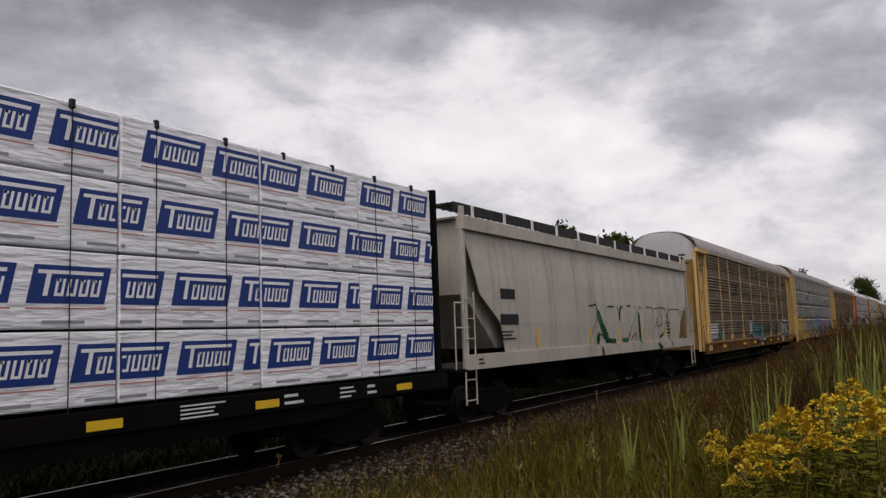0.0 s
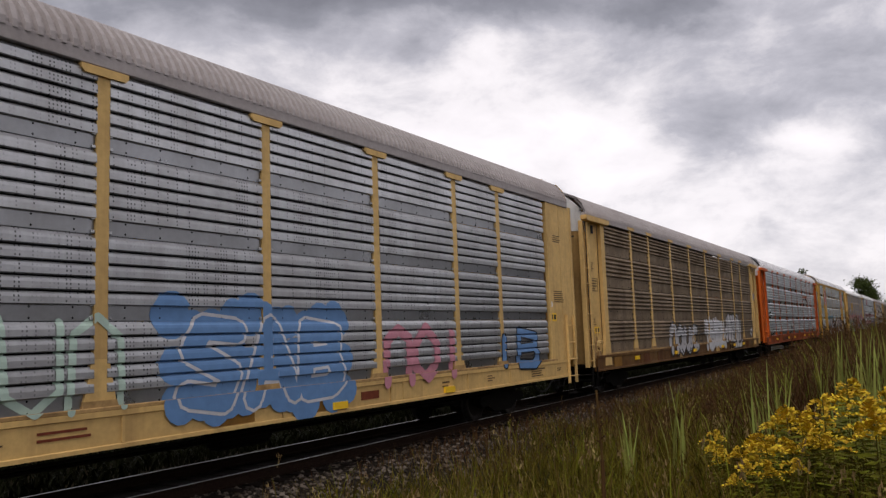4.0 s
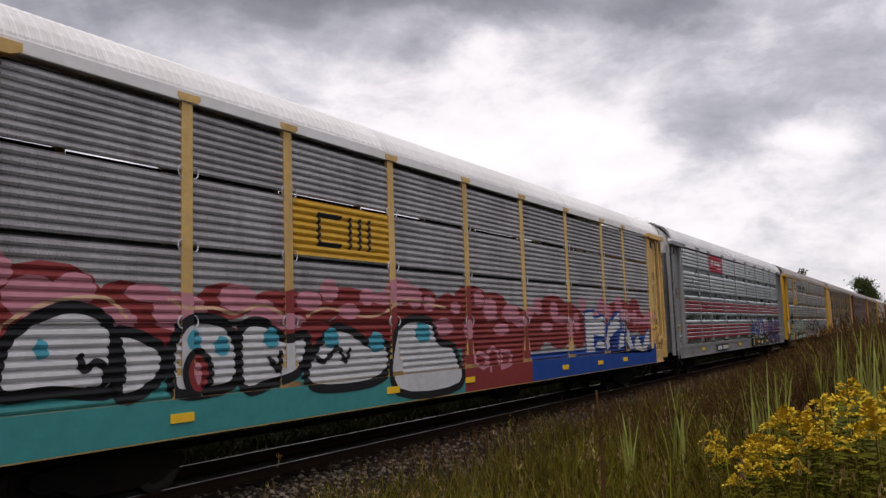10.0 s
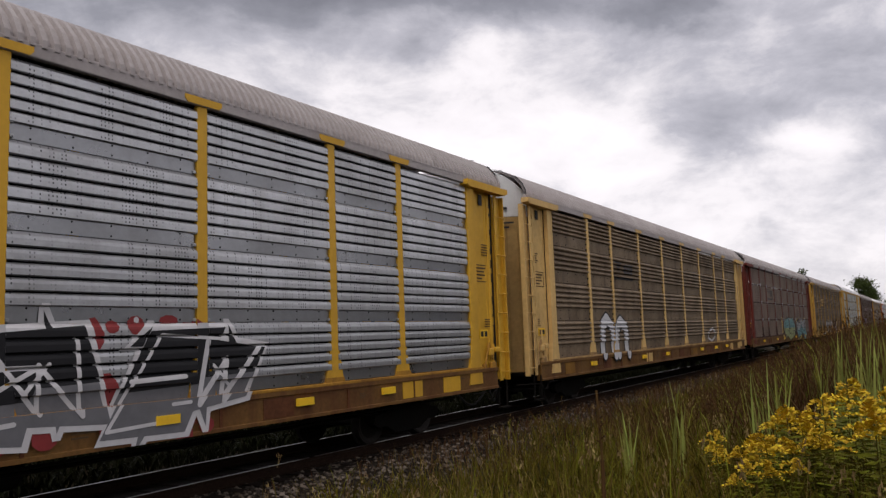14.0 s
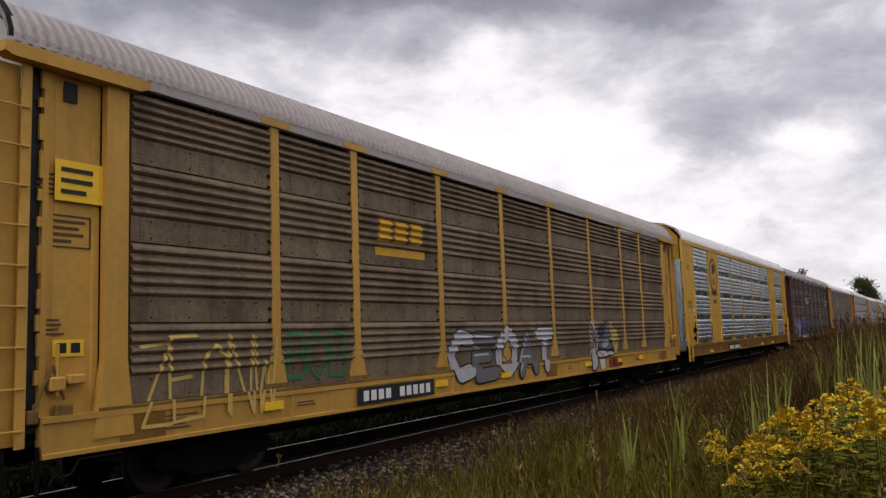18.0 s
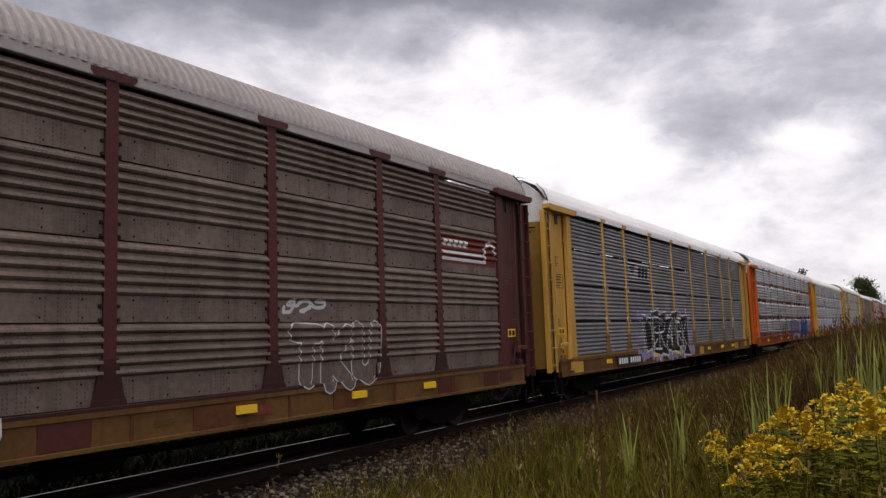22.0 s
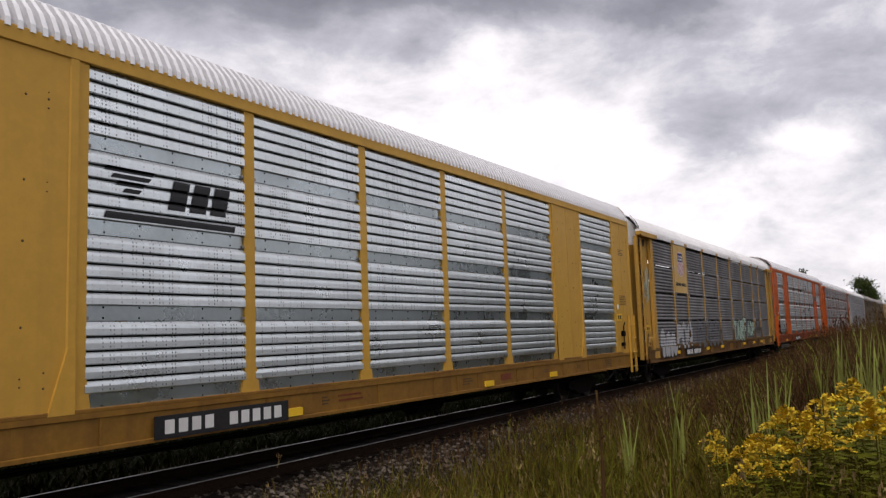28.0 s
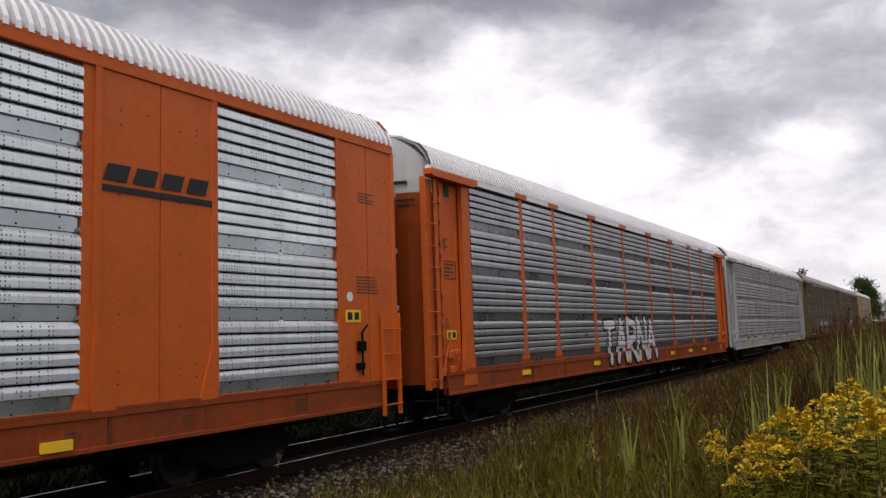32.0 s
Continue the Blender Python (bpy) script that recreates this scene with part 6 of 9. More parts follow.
    # eighth: shield plate, slogan, mint piece, dark head, black-and-white piece
    emblem_plate(C[7], -9.15, -7.33, 3.45, 5.42, GOLD)
    shield(C[7], -8.25, 3.72, 5.28, 1.32)
    words(C[7], "BUILDING", -6.45, 4.72, 0.36, LOGO_BLACK, -HALF_W - 0.034)
    words(C[7], "AMERICA", -4.12, 4.72, 0.36, LOGO_BLACK, -HALF_W - 0.034)
    paint_on(C[7], [disc(-10.85, 2.2, 0.45, 0.62)], 6, P_BLACK)
    paint_on(C[7], [disc(-11.0, 1.85, 0.16, 0.2), disc(-10.7, 1.85, 0.16, 0.2), disc(-10.85, 1.2, 0.42, 0.36)], 7, P_YELLOW)
    paint_on(C[7], [rect(-11.05 + 0.11 * i, -10.97 + 0.11 * i, 1.32, 1.46) for i in range(4)], 8, P_WHITE)
    burner(C[7], -4.0, 5.0, 0.92, 2.2, P_BLACK, P_GREY, P_PALE, 8, 67, 0.5, P_RED)
    paint_on(C[7], [disc(-3.4 + 1.55 * i, 1.1 + 0.35 * (i % 3), 0.20, 0.28) for i in range(6)], 0, P_RED)
    scribble(C[7], -6.1, -4.7, 2.5, 2.9, P_BLACK, 0.04, 63, 4)
    # ninth
    throw(C[8], "nn", -8.6, -6.0, 1.1, 2.55, P_WHITE, P_BLACK, 0.36, 0.06, seed=71)
    throw(C[8], "O", 5.2, 6.6, 1.35, 2.0, P_SILVER, None, 0.10, 0, seed=72)
    stripes_emblem(C[8], -6.93, -5.1, 3.7, 4.3, LOGO_BLACK)
    # tenth: turquoise and yellow
    burner(C[9], 4.85, 9.5, 0.98, 2.4, P_SILVER, P_AQUA, P_BLACK, 7, 82, 0.15, P_YELLOW)
    paint_on(C[9], [disc(-1.95 + 0.11 * (i % 3), 1.0 + 0.08 * i, 0.10 + 0.03 * (i % 4), 0.09 + 0.02 * (i % 3), 9) for i in range(19)], 0, P_YELLOW)
    paint_on(C[9], [disc(-1.95, 2.4, 0.08), disc(-1.9, 1.75, 0.07), disc(-1.8, 1.35, 0.06), disc(-2.55, 1.8, 0.06), disc(-0.9, 2.75, 0.10), disc(0.7, 2.8, 0.06)], 1, P_BLACK)
    scribble(C[9], 9.8, 10.9, 4.9, 5.3, P_WHITE, 0.03, 83, 3)
    stripes_emblem(C[9], -6.9, -5.0, 3.6, 4.3, LOGO_BLACK)
    # eleventh: yellow slab emblem
    slab_emblem(C[10], -6.6, -4.9, 3.55, 4.29, LOGO_YELLOW, LOGO_YELLOW, 3)
    throw(C[10], "ZEnNW", -11.8, -9.3, 1.0, 2.15, P_YELLOW, None, 0.05, 0, seed=91)
    throw(C[10], "BOB", -9.05, -7.5, 1.4, 2.2, P_GREEN, None, 0.06, 0, seed=92)
    throw(C[10], "CEOAT", -4.2, 1.3, 1.0, 2.2, (P_SILVER, P_GREY), P_BLACK, 0.30, 0.035, seed=93, shine=P_WHITE)
    paint_on(C[10], [disc(6.2, 1.8, 0.3), disc(5.8, 2.1, 0.2)], 0, P_YELLOW)
    plate_bars(C[10], -12.62, 4.06, 0.68, 0.5, 3, -HALF_W + 0.03, REFLECT, REFLECT, "notice")
    stencil(C[10], -12.62, 4.06, 0.54, 0.40, 3, -HALF_W + 0.016, LOGO_BLACK)
    paint_on(C[10], [rect(5.5 + 0.42 * i, 5.8 + 0.42 * i, 0.9, 1.16) for i in range(3)], 4, P_RED, "emblem")
    # twelfth: dark oval crest
    paint_on(C[11], [disc(-8.23, 4.45, 0.76, 0.82, 22)], 1, LOGO_BLACK, "emblem", "dark oval crest")
    paint_on(C[11], [disc(-8.23, 4.45, 0.62, 0.70, 22)], 2, YELLOW_NEW, "emblem")
    paint_on(C[11], [disc(-8.15, 4.80, 0.36, 0.22), rect(-8.5, -7.95, 4.52, 4.76), rect(-8.33, -8.27, 3.95, 4.3)] + [disc(-8.23, 4.15, 0.16, 0.2, 6)], 3, LOGO_BLACK, "emblem")
    paint_on(C[11], [rect(-8.72, -7.72, 3.52, 3.70), rect(-8.48, -8.28, 3.12, 3.30), rect(-8.18, -7.98, 3.12, 3.30)], 3, LOGO_BLACK, "emblem")
    # thirteenth: white bar-and-hook emblems, blue head, navy panel, white outlines
    for x0, x1, z0, z1 in ((-4.15, -1.6, 3.6, 4.25), (9.35, 11.85, 3.6, 4.2)):
        paint_on(C[12], [rect(x0, x1, z0, z1)], 1, MAROON, "emblem", "maroon patch with white bars and hook")
        w = x1 - x0
        paint_on(C[12], [rect(x0 + 0.1, x1 - w * 0.18, z0 + 0.06, z0 + 0.13), rect(x0 + 0.1, x1 - w * 0.25, z0 + 0.2, z0 + 0.27)] + [rect(x0 + 0.12 + 0.22 * i, x0 + 0.28 + 0.22 * i, z0 + 0.36, z0 + 0.52) for i in range(5)]
                 + stroke([(x1 - w * 0.22, z0 + 0.1), (x1 - w * 0.22, z0 + 0.4), (x1 - w * 0.14, z0 + 0.55), (x1 - w * 0.04, z0 + 0.5), (x1 - w * 0.02, z0 + 0.3)], 0.09), 2, WHITE, "emblem")
    throw(C[12], "SnOn", -11.8, -9.9, 1.3, 2.5, P_WHITE, None, 0.05, 0, seed=101)
    paint_on(C[12], [disc(-9.1, 1.75, 0.95, 0.72)], 0, P_WHITE)
    paint_on(C[12], [disc(-9.1, 1.75, 0.88, 0.66)], 1, P_SKY)
    paint_on(C[12], [disc(-8.7, 1.75, 0.32, 0.34), disc(-9.75, 1.45, 0.16)], 2, P_WHITE)
    paint_on(C[12], [disc(-8.62, 1.85, 0.12), disc(-9.72, 1.45, 0.07)] + stroke([(-9.5, 2.3), (-9.3, 1.9), (-9.35, 1.3)], 0.05) + stroke([(-9.2, 2.35), (-9.1, 1.9), (-9.15, 1.25)], 0.05), 3, P_BLUE)
    throw(C[12], "nnC", -8.1, -7.0, 1.4, 2.3, P_WHITE, None, 0.045, 0, seed=102)
    paint_on(C[12], [rect(-7.0, -4.4, 1.12, 2.5)], 0, P_LILAC)
    paint_on(C[12], [rect(-6.92, -4.5, 1.2, 2.36)], 1, P_BLUE)
    throw(C[12], "ESE", -6.6, -4.7, 1.3, 2.2, P_ORANGE, None, 0.08, 0, seed=103)
    throw(C[12], "CnUn", -4.2, 0.0, 0.95, 2.55, P_BLACK, P_WHITE, 0.42, 0.03, seed=104)
    throw(C[12], "TKU", 4.65, 7.05, 1.2, 2.35, MAROON_SHEET, P_WHITE, 0.30, 0.025, seed=105)
    scribble(C[12], 4.5, 5.6, 2.5, 2.75, P_WHITE, 0.06, 106, 3)
    # fourteenth: black and white on violet
    throw(C[13], "      ", -6.2, 0.9, 0.95, 2.5, P_LILAC, None, 0.55, 0, 0.75, P_LILAC, seed=113)
    burner(C[13], -5.4, 0.3, 0.95, 2.55, P_BLACK, P_BLACK, P_PALE, 7, 115, 0.35)
    stripes_emblem(C[13], -6.9, -4.6, 3.62, 4.33, LOGO_BLACK, SILVER_DULL)
    scribble(C[13], 9.9, 10.9, 4.9, 5.25, P_WHITE, 0.03, 112, 3)
    # fifteenth: lilac and blue
    burner(C[14], 5.3, 8.85, 0.9, 2.3, P_BLUE, P_BLUE, LOGO_BLUE, 5, 122, 0.1)
    scribble(C[14], 9.5, 11.8, 1.4, 2.15, P_BLACK, 0.05, 123, 5)
    slab_emblem(C[14], 4.45, 6.98, 3.86, 4.22, P_ORANGE, LOGO_BLACK)
    # sixteenth
    stripes_emblem(C[15], -6.75, -4.7, 3.66, 4.26, LOGO_BLACK)
    # seventeenth
    stripes_emblem(C[16], -6.78, -4.6, 3.66, 4.36, LOGO_BLACK)
    # eighteenth: shield plate and bubble outlines
    emblem_plate(C[17], -9.15, -7.33, 3.45, 5.42, CREAM)
    shield(C[17], -8.25, 4.12, 5.15, 0.92)
    words(C[17], "BUILDING AMERICA", -9.07, 3.74, 0.178, LOGO_BLACK, -HALF_W - 0.038)
    throw(C[17], "nnO", -11.6, -9.5, 0.95, 2.0, P_SILVER, P_BLACK, 0.34, 0.05, seed=131)
    throw(C[17], "PnO", -9.4, -6.9, 1.2, 2.25, P_SILVER, P_BLACK, 0.30, 0.05, seed=132)
    throw(C[17], "nROn", -6.1, -1.5, 1.1, 2.4, P_GREY, P_BLACK, 0.34, 0.04, seed=133)
    throw(C[17], "TARF", 1.35, 4.75, 1.22, 2.38, P_MINT, P_BLACK, 0.29, 0.06, seed=134)
    throw(C[17], "AOP", 5.0, 7.1, 1.4, 2.3, P_MINT, P_BLACK, 0.20, 0.07, seed=135)
    scribble(C[17], 7.6, 9.0, 1.5, 2.2, P_BLACK, 0.05, 136, 4)
    scribble(C[17], -13.2, -12.5, 2.8, 4.4, P_MINT, 0.05, 137, 3)
    # nineteenth and twentieth
    slab_emblem(C[18], 7.2, 9.05, 3.98, 4.36, LOGO_BLACK, LOGO_BLACK)
    throw(C[19], "TARNA", -3.8, 1.7, 0.95, 2.45, P_PALE, P_BLACK, 0.26, 0.09, seed=141)
    for k in (21, 22):
        throw(C[k], "OUnO", -4, 2, 1.0, 2.3, P_SILVER, P_BLACK, 0.35, 0.08, seed=150 + k)


decorate()


def large_pieces():
    C = CARS
    # first: a white sign, then teal letters fading to lilac at the foot
    letter(C[0], ((-2.59, 2.39), (-2.22, 2.30), (-1.94, 2.33), (-1.92, 1.89), (-1.81, 1.61), (-1.98, 1.46), (-2.34, 1.54), (-2.75, 1.47), (-2.70, 1.70), (-2.57, 1.96)), P_PALE, P_BLACK, 0.06, 2)
    letter(C[0], ((-1.96, 2.21), (-1.63, 2.17), (-1.18, 2.25), (-0.88, 2.28), (-0.94, 2.11), (-1.21, 1.77), (-1.45, 1.12), (-1.65, 0.95), (-1.75, 1.00), (-1.67, 1.57), (-1.73, 1.80), (-1.94, 1.83)), P_TEAL, P_BLACK, 0.05, 2)
    letter(C[0], ((-1.58, 1.83), (-1.34, 1.81), (-1.50, 1.46)), P_BLACK, None, 0, 4, 0)
    letter(C[0], ((-1.66, 1.47), (-1.39, 1.46), (-1.48, 1.15), (-1.63, 1.08)), P_LILAC, None, 0, 4, 0)
    letter(C[0], ((-1.25, 1.71), (-1.13, 1.82), (-0.97, 1.90), (-0.62, 1.78), (-0.66, 1.49), (-0.58, 1.31), (-1.01, 1.16), (-1.28, 1.28)), P_TEAL, P_BLACK, 0.05, 2)
    letter(C[0], ((-1.24, 1.44), (-0.63, 1.42), (-0.60, 1.31), (-1.01, 1.19), (-1.26, 1.29)), P_LILAC, None, 0, 4, 0)
    letter(C[0], ((-1.20, 1.68), (-1.06, 1.67), (-1.23, 1.54)), P_BLACK, None, 0, 4, 0)
    letter(C[0], ((-0.62, 1.92), (-0.44, 2.10), (-0.25, 2.24), (-0.04, 2.06), (-0.15, 1.90), (0.21, 1.77), (0.11, 1.51), (0.47, 1.25), (0.13, 1.07), (-0.42, 1.15), (-0.54, 1.35), (-0.58, 1.63)), P_TEAL, P_BLACK, 0.05, 3)
    letter(C[0], ((-0.53, 1.41), (0.38, 1.35), (0.44, 1.25), (0.13, 1.09), (-0.40, 1.17)), P_LILAC, None, 0, 5, 0)
    letter(C[0], ((-0.35, 1.73), (-0.08, 1.61), (-0.23, 1.52)), P_BLACK, None, 0, 6, 0)
    letter(C[0], ((0.05, 1.57), (0.15, 1.54), (-0.02, 1.39)), P_BLACK, None, 0, 6, 0)
    letter(C[0], ((0.18, 1.87), (0.63, 2.09), (0.90, 2.18), (1.29, 2.09), (1.26, 1.17), (0.84, 1.14), (0.52, 1.13), (0.55, 1.64), (0.27, 1.71)), P_TEAL, P_BLACK, 0.05, 2)
    letter(C[0], ((0.57, 1.31), (0.80, 1.32), (0.82, 1.17), (0.57, 1.17)), P_LILAC, None, 0, 4, 0)
    mark(C[0], ((0.91, 2.17), (0.86, 1.78), (0.97, 1.65), (0.95, 1.29)), 0.07, P_BLACK, 5)
    mark(C[0], ((0.34, 1.69), (0.51, 1.80), (0.55, 1.54)), 0.09, P_BLACK, 5)
    letter(C[0], ((1.37, 2.16), (1.64, 2.09), (1.74, 1.74), (1.94, 1.54), (1.96, 1.30), (1.75, 1.12), (1.34, 1.14), (1.28, 1.68)), P_TEAL, P_BLACK, 0.05, 3)
    letter(C[0], ((0.92, 1.23), (1.90, 1.23), (1.75, 1.12), (0.97, 1.11)), P_PALE, None, 0, 5, 0)
    mark(C[0], ((1.38, 1.74), (1.64, 1.68), (1.93, 1.60)), 0.07, P_BLACK, 6)
    mark(C[0], ((1.78, 1.74), (1.86, 1.86), (1.96, 1.80), (1.88, 1.66)), 0.05, P_BLACK, 6)
    # seventh: blue letters lined with cream on a black ground
    letter(C[6], ((1.63, 1.58), (1.87, 1.86), (1.93, 2.17), (2.08, 2.43), (2.27, 2.54), (2.45, 2.48), (2.67, 2.12), (2.86, 1.81), (2.96, 2.01), (3.09, 2.22), (3.20, 2.42), (3.53, 2.53), (3.69, 2.46), (3.78, 1.99), (3.90, 2.06), (3.97, 2.35), (4.16, 2.48), (4.47, 2.44), (4.57, 2.11), (4.67, 2.31), (4.96, 2.46), (5.23, 2.41), (5.52, 2.50), (5.75, 2.30), (6.39, 1.77), (6.82, 1.47), (6.81, 1.16), (6.94, 0.84), (5.97, 0.84), (4.26, 0.84), (2.99, 0.84), (1.65, 0.84)), P_BLACK, None, 0, 0)
    letter(C[6], ((1.69, 1.63), (1.96, 1.92), (2.08, 2.29), (2.28, 2.48), (2.41, 2.42), (2.67, 2.02), (2.90, 1.54), (2.68, 1.48), (2.06, 1.52), (1.69, 1.54)), P_BLUE, P_CREAM, 0.035, 2)
    letter(C[6], ((2.05, 2.33), (2.11, 2.35), (2.17, 2.17), (2.07, 2.04), (1.97, 2.14)), P_CREAM, None, 0, 5)
    letter(C[6], ((2.31, 1.78), (2.45, 1.58), (2.25, 1.59)), P_CREAM, None, 0, 5, 0)
    letter(C[6], ((3.24, 2.35), (3.53, 2.48), (3.64, 2.28), (3.73, 1.95), (3.54, 1.85), (3.98, 1.83), (4.16, 1.60), (4.07, 1.23), (3.71, 1.41), (3.06, 1.53), (2.99, 1.81), (3.05, 2.04)), P_BLUE, P_CREAM, 0.035, 2)
    letter(C[6], ((3.09, 2.25), (3.24, 2.35), (3.30, 2.21), (3.14, 2.16)), P_CREAM, None, 0, 5)
    letter(C[6], ((2.94, 1.88), (3.01, 1.81), (3.13, 1.52), (3.22, 1.31), (3.04, 1.29), (2.95, 1.54)), P_CREAM, None, 0, 5)
    letter(C[6], ((3.35, 1.99), (3.47, 1.98), (3.54, 1.85), (3.39, 1.82)), P_CREAM, None, 0, 5)
    letter(C[6], ((3.31, 1.51), (3.69, 1.58), (3.73, 1.44), (3.59, 1.26), (3.51, 1.28), (3.58, 1.48)), P_CREAM, None, 0, 5)
    letter(C[6], ((4.07, 2.35), (4.25, 2.44), (4.50, 2.39), (4.53, 2.12), (4.45, 1.58), (5.17, 1.55), (5.17, 1.37), (4.26, 1.40), (4.07, 1.75)), P_BLUE, P_CREAM, 0.035, 3)
    letter(C[6], ((3.96, 2.17), (4.09, 2.31), (4.11, 1.82), (3.98, 1.83)), P_CREAM, None, 0, 5)
    letter(C[6], ((4.77, 2.19), (4.98, 2.43), (5.20, 2.35), (5.34, 2.10), (5.39, 1.77), (5.23, 1.53), (4.77, 1.54)), P_BLUE, P_CREAM, 0.035, 2)
    letter(C[6], ((4.63, 2.19), (4.79, 2.27), (4.79, 1.56), (4.61, 1.55)), P_CREAM, None, 0, 5)
    letter(C[6], ((5.20, 2.31), (5.52, 2.46), (5.77, 2.17), (6.30, 1.73), (6.23, 1.60), (5.86, 1.45), (5.62, 1.34), (5.17, 1.37), (5.34, 1.93)), P_BLUE, P_CREAM, 0.035, 3)
    letter(C[6], ((5.15, 2.22), (5.26, 2.10), (5.40, 1.85), (5.19, 1.65), (5.11, 1.94)), P_CREAM, None, 0, 5)
    letter(C[6], ((5.15, 2.02), (5.24, 2.00), (5.19, 1.82)), P_BLACK, None, 0, 6)
    letter(C[6], ((5.77, 1.78), (5.91, 1.73), (5.84, 1.61), (5.72, 1.67)), P_CREAM, None, 0, 5)
    letter(C[6], ((2.08, 1.32), (2.60, 1.36), (2.58, 1.29), (2.39, 1.29), (2.40, 1.23), (2.34, 1.24), (2.32, 1.28), (2.10, 1.28)), P_CREAM, None, 0, 2, 0)
    letter(C[6], ((2.12, 1.21), (2.46, 1.20), (2.49, 0.90), (2.33, 0.89)), P_CREAM, None, 0, 2, 0)
    letter(C[6], ((4.50, 1.33), (4.90, 1.34), (4.90, 1.27), (4.51, 1.28)), P_CREAM, None, 0, 2, 0)
    letter(C[6], ((4.50, 1.08), (5.06, 1.13), (5.08, 0.94), (4.47, 0.95)), P_PALE, None, 0, 2, 0)
    letter(C[6], ((6.05, 1.22), (6.19, 1.26), (5.97, 0.84), (5.90, 0.88)), P_CREAM, None, 0, 2, 0)
    letter(C[6], ((3.38, 0.85), (3.73, 0.92), (4.12, 0.84), (4.07, 0.84), (3.73, 0.86)), P_CREAM, None, 0, 2, 0)
    mark(C[6], ((3.11, 1.22), (3.12, 1.02), (3.05, 0.84)), 0.04, P_CREAM, 2)
    mark(C[6], ((6.29, 1.59), (6.55, 1.52), (6.67, 1.26)), 0.03, P_CREAM, 2)
    mark(C[6], ((5.17, 1.52), (5.37, 1.28), (5.45, 0.86)), 0.03, P_CREAM, 2)
    mark(C[6], ((4.16, 1.58), (4.12, 1.38), (4.00, 1.13)), 0.03, P_CREAM, 5)
    # first: fat white letters on black with a white splash behind
    letter(C[0], ((7.92, 2.12), (8.41, 2.24), (8.74, 2.30), (9.57, 2.25), (10.34, 2.34), (11.27, 2.17), (11.48, 1.62), (11.26, 1.23), (10.16, 1.24), (9.20, 1.18), (7.94, 1.23)), P_WHITE, None, 0, 0)
    letter(C[0], ((7.98, 2.05), (8.57, 2.25), (9.57, 2.20), (11.22, 2.12), (11.34, 1.39), (10.25, 1.28), (8.18, 1.29)), P_BLACK, None, 0, 1)
    letter(C[0], ((8.16, 1.98), (8.35, 2.14), (8.58, 2.23), (8.71, 2.13), (8.85, 1.77), (8.76, 1.45), (8.63, 1.35), (8.30, 1.42), (8.20, 1.68)), P_PALE, P_BLACK, 0.06, 2)
    letter(C[0], ((8.31, 1.95), (8.48, 1.82), (8.50, 1.60), (8.43, 1.53), (8.36, 1.67)), P_BLACK, None, 0, 4)
    letter(C[0], ((8.84, 1.83), (9.00, 2.08), (9.22, 2.10), (9.41, 1.98), (9.45, 1.73), (9.34, 1.47), (9.19, 1.23), (8.80, 1.29), (8.90, 1.47)), P_PALE, P_BLACK, 0.06, 2)
    letter(C[0], ((9.22, 1.96), (9.30, 1.93), (9.25, 1.60), (9.06, 1.58)), P_BLACK, None, 0, 4)
    letter(C[0], ((9.52, 1.87), (9.69, 2.11), (9.94, 2.06), (9.99, 1.85), (9.83, 1.75), (10.09, 1.61), (10.21, 1.33), (9.50, 1.31), (9.48, 1.46), (9.75, 1.51), (9.53, 1.69)), P_PALE, P_BLACK, 0.06, 2)
    letter(C[0], ((9.61, 1.86), (9.75, 1.87), (9.73, 1.77)), P_BLACK, None, 0, 4)
    letter(C[0], ((9.61, 1.55), (9.89, 1.57), (9.90, 1.40), (9.67, 1.36)), P_BLACK, None, 0, 4)
    letter(C[0], ((10.09, 1.95), (10.43, 2.09), (10.46, 1.75), (10.81, 2.00), (11.13, 2.11), (11.30, 2.03), (10.86, 1.81), (10.76, 1.66), (11.32, 1.59), (11.26, 1.39), (10.46, 1.33), (10.21, 1.33), (10.12, 1.62)), P_PALE, P_BLACK, 0.06, 2)
    letter(C[0], ((8.06, 1.27), (8.37, 1.29), (8.66, 1.22), (8.74, 0.88), (8.07, 0.91)), P_PALE, P_BLACK, 0.03, 2)
    # third: swollen silver letters, side by side
    letter(C[2], ((4.58, 1.90), (4.94, 2.07), (4.93, 2.32), (5.06, 2.45), (5.30, 2.51), (5.35, 2.28), (5.38, 1.52), (5.04, 1.24), (4.53, 1.26), (4.58, 1.52)), P_PALE, P_BLACK, 0.06, 2)
    letter(C[2], ((4.59, 1.55), (4.78, 1.47), (5.05, 1.26), (4.99, 1.24), (4.72, 1.39)), P_BLACK, None, 0, 5)
    letter(C[2], ((5.37, 2.35), (5.45, 2.59), (5.65, 2.67), (5.86, 2.61), (6.04, 2.32), (6.10, 1.76), (5.98, 1.32), (5.75, 1.23), (5.50, 1.27), (5.38, 1.52)), P_PALE, P_BLACK, 0.06, 3)
    letter(C[2], ((6.02, 2.32), (6.04, 2.51), (6.22, 2.61), (6.45, 2.58), (6.60, 2.39), (6.58, 2.12), (6.81, 1.42), (6.75, 1.25), (5.98, 1.25), (6.10, 1.69)), P_PALE, P_BLACK, 0.06, 2)
    letter(C[2], ((6.60, 2.54), (6.95, 2.60), (7.02, 2.43), (7.02, 1.79), (6.83, 1.25), (6.67, 1.43)), P_PALE, P_BLACK, 0.06, 3)
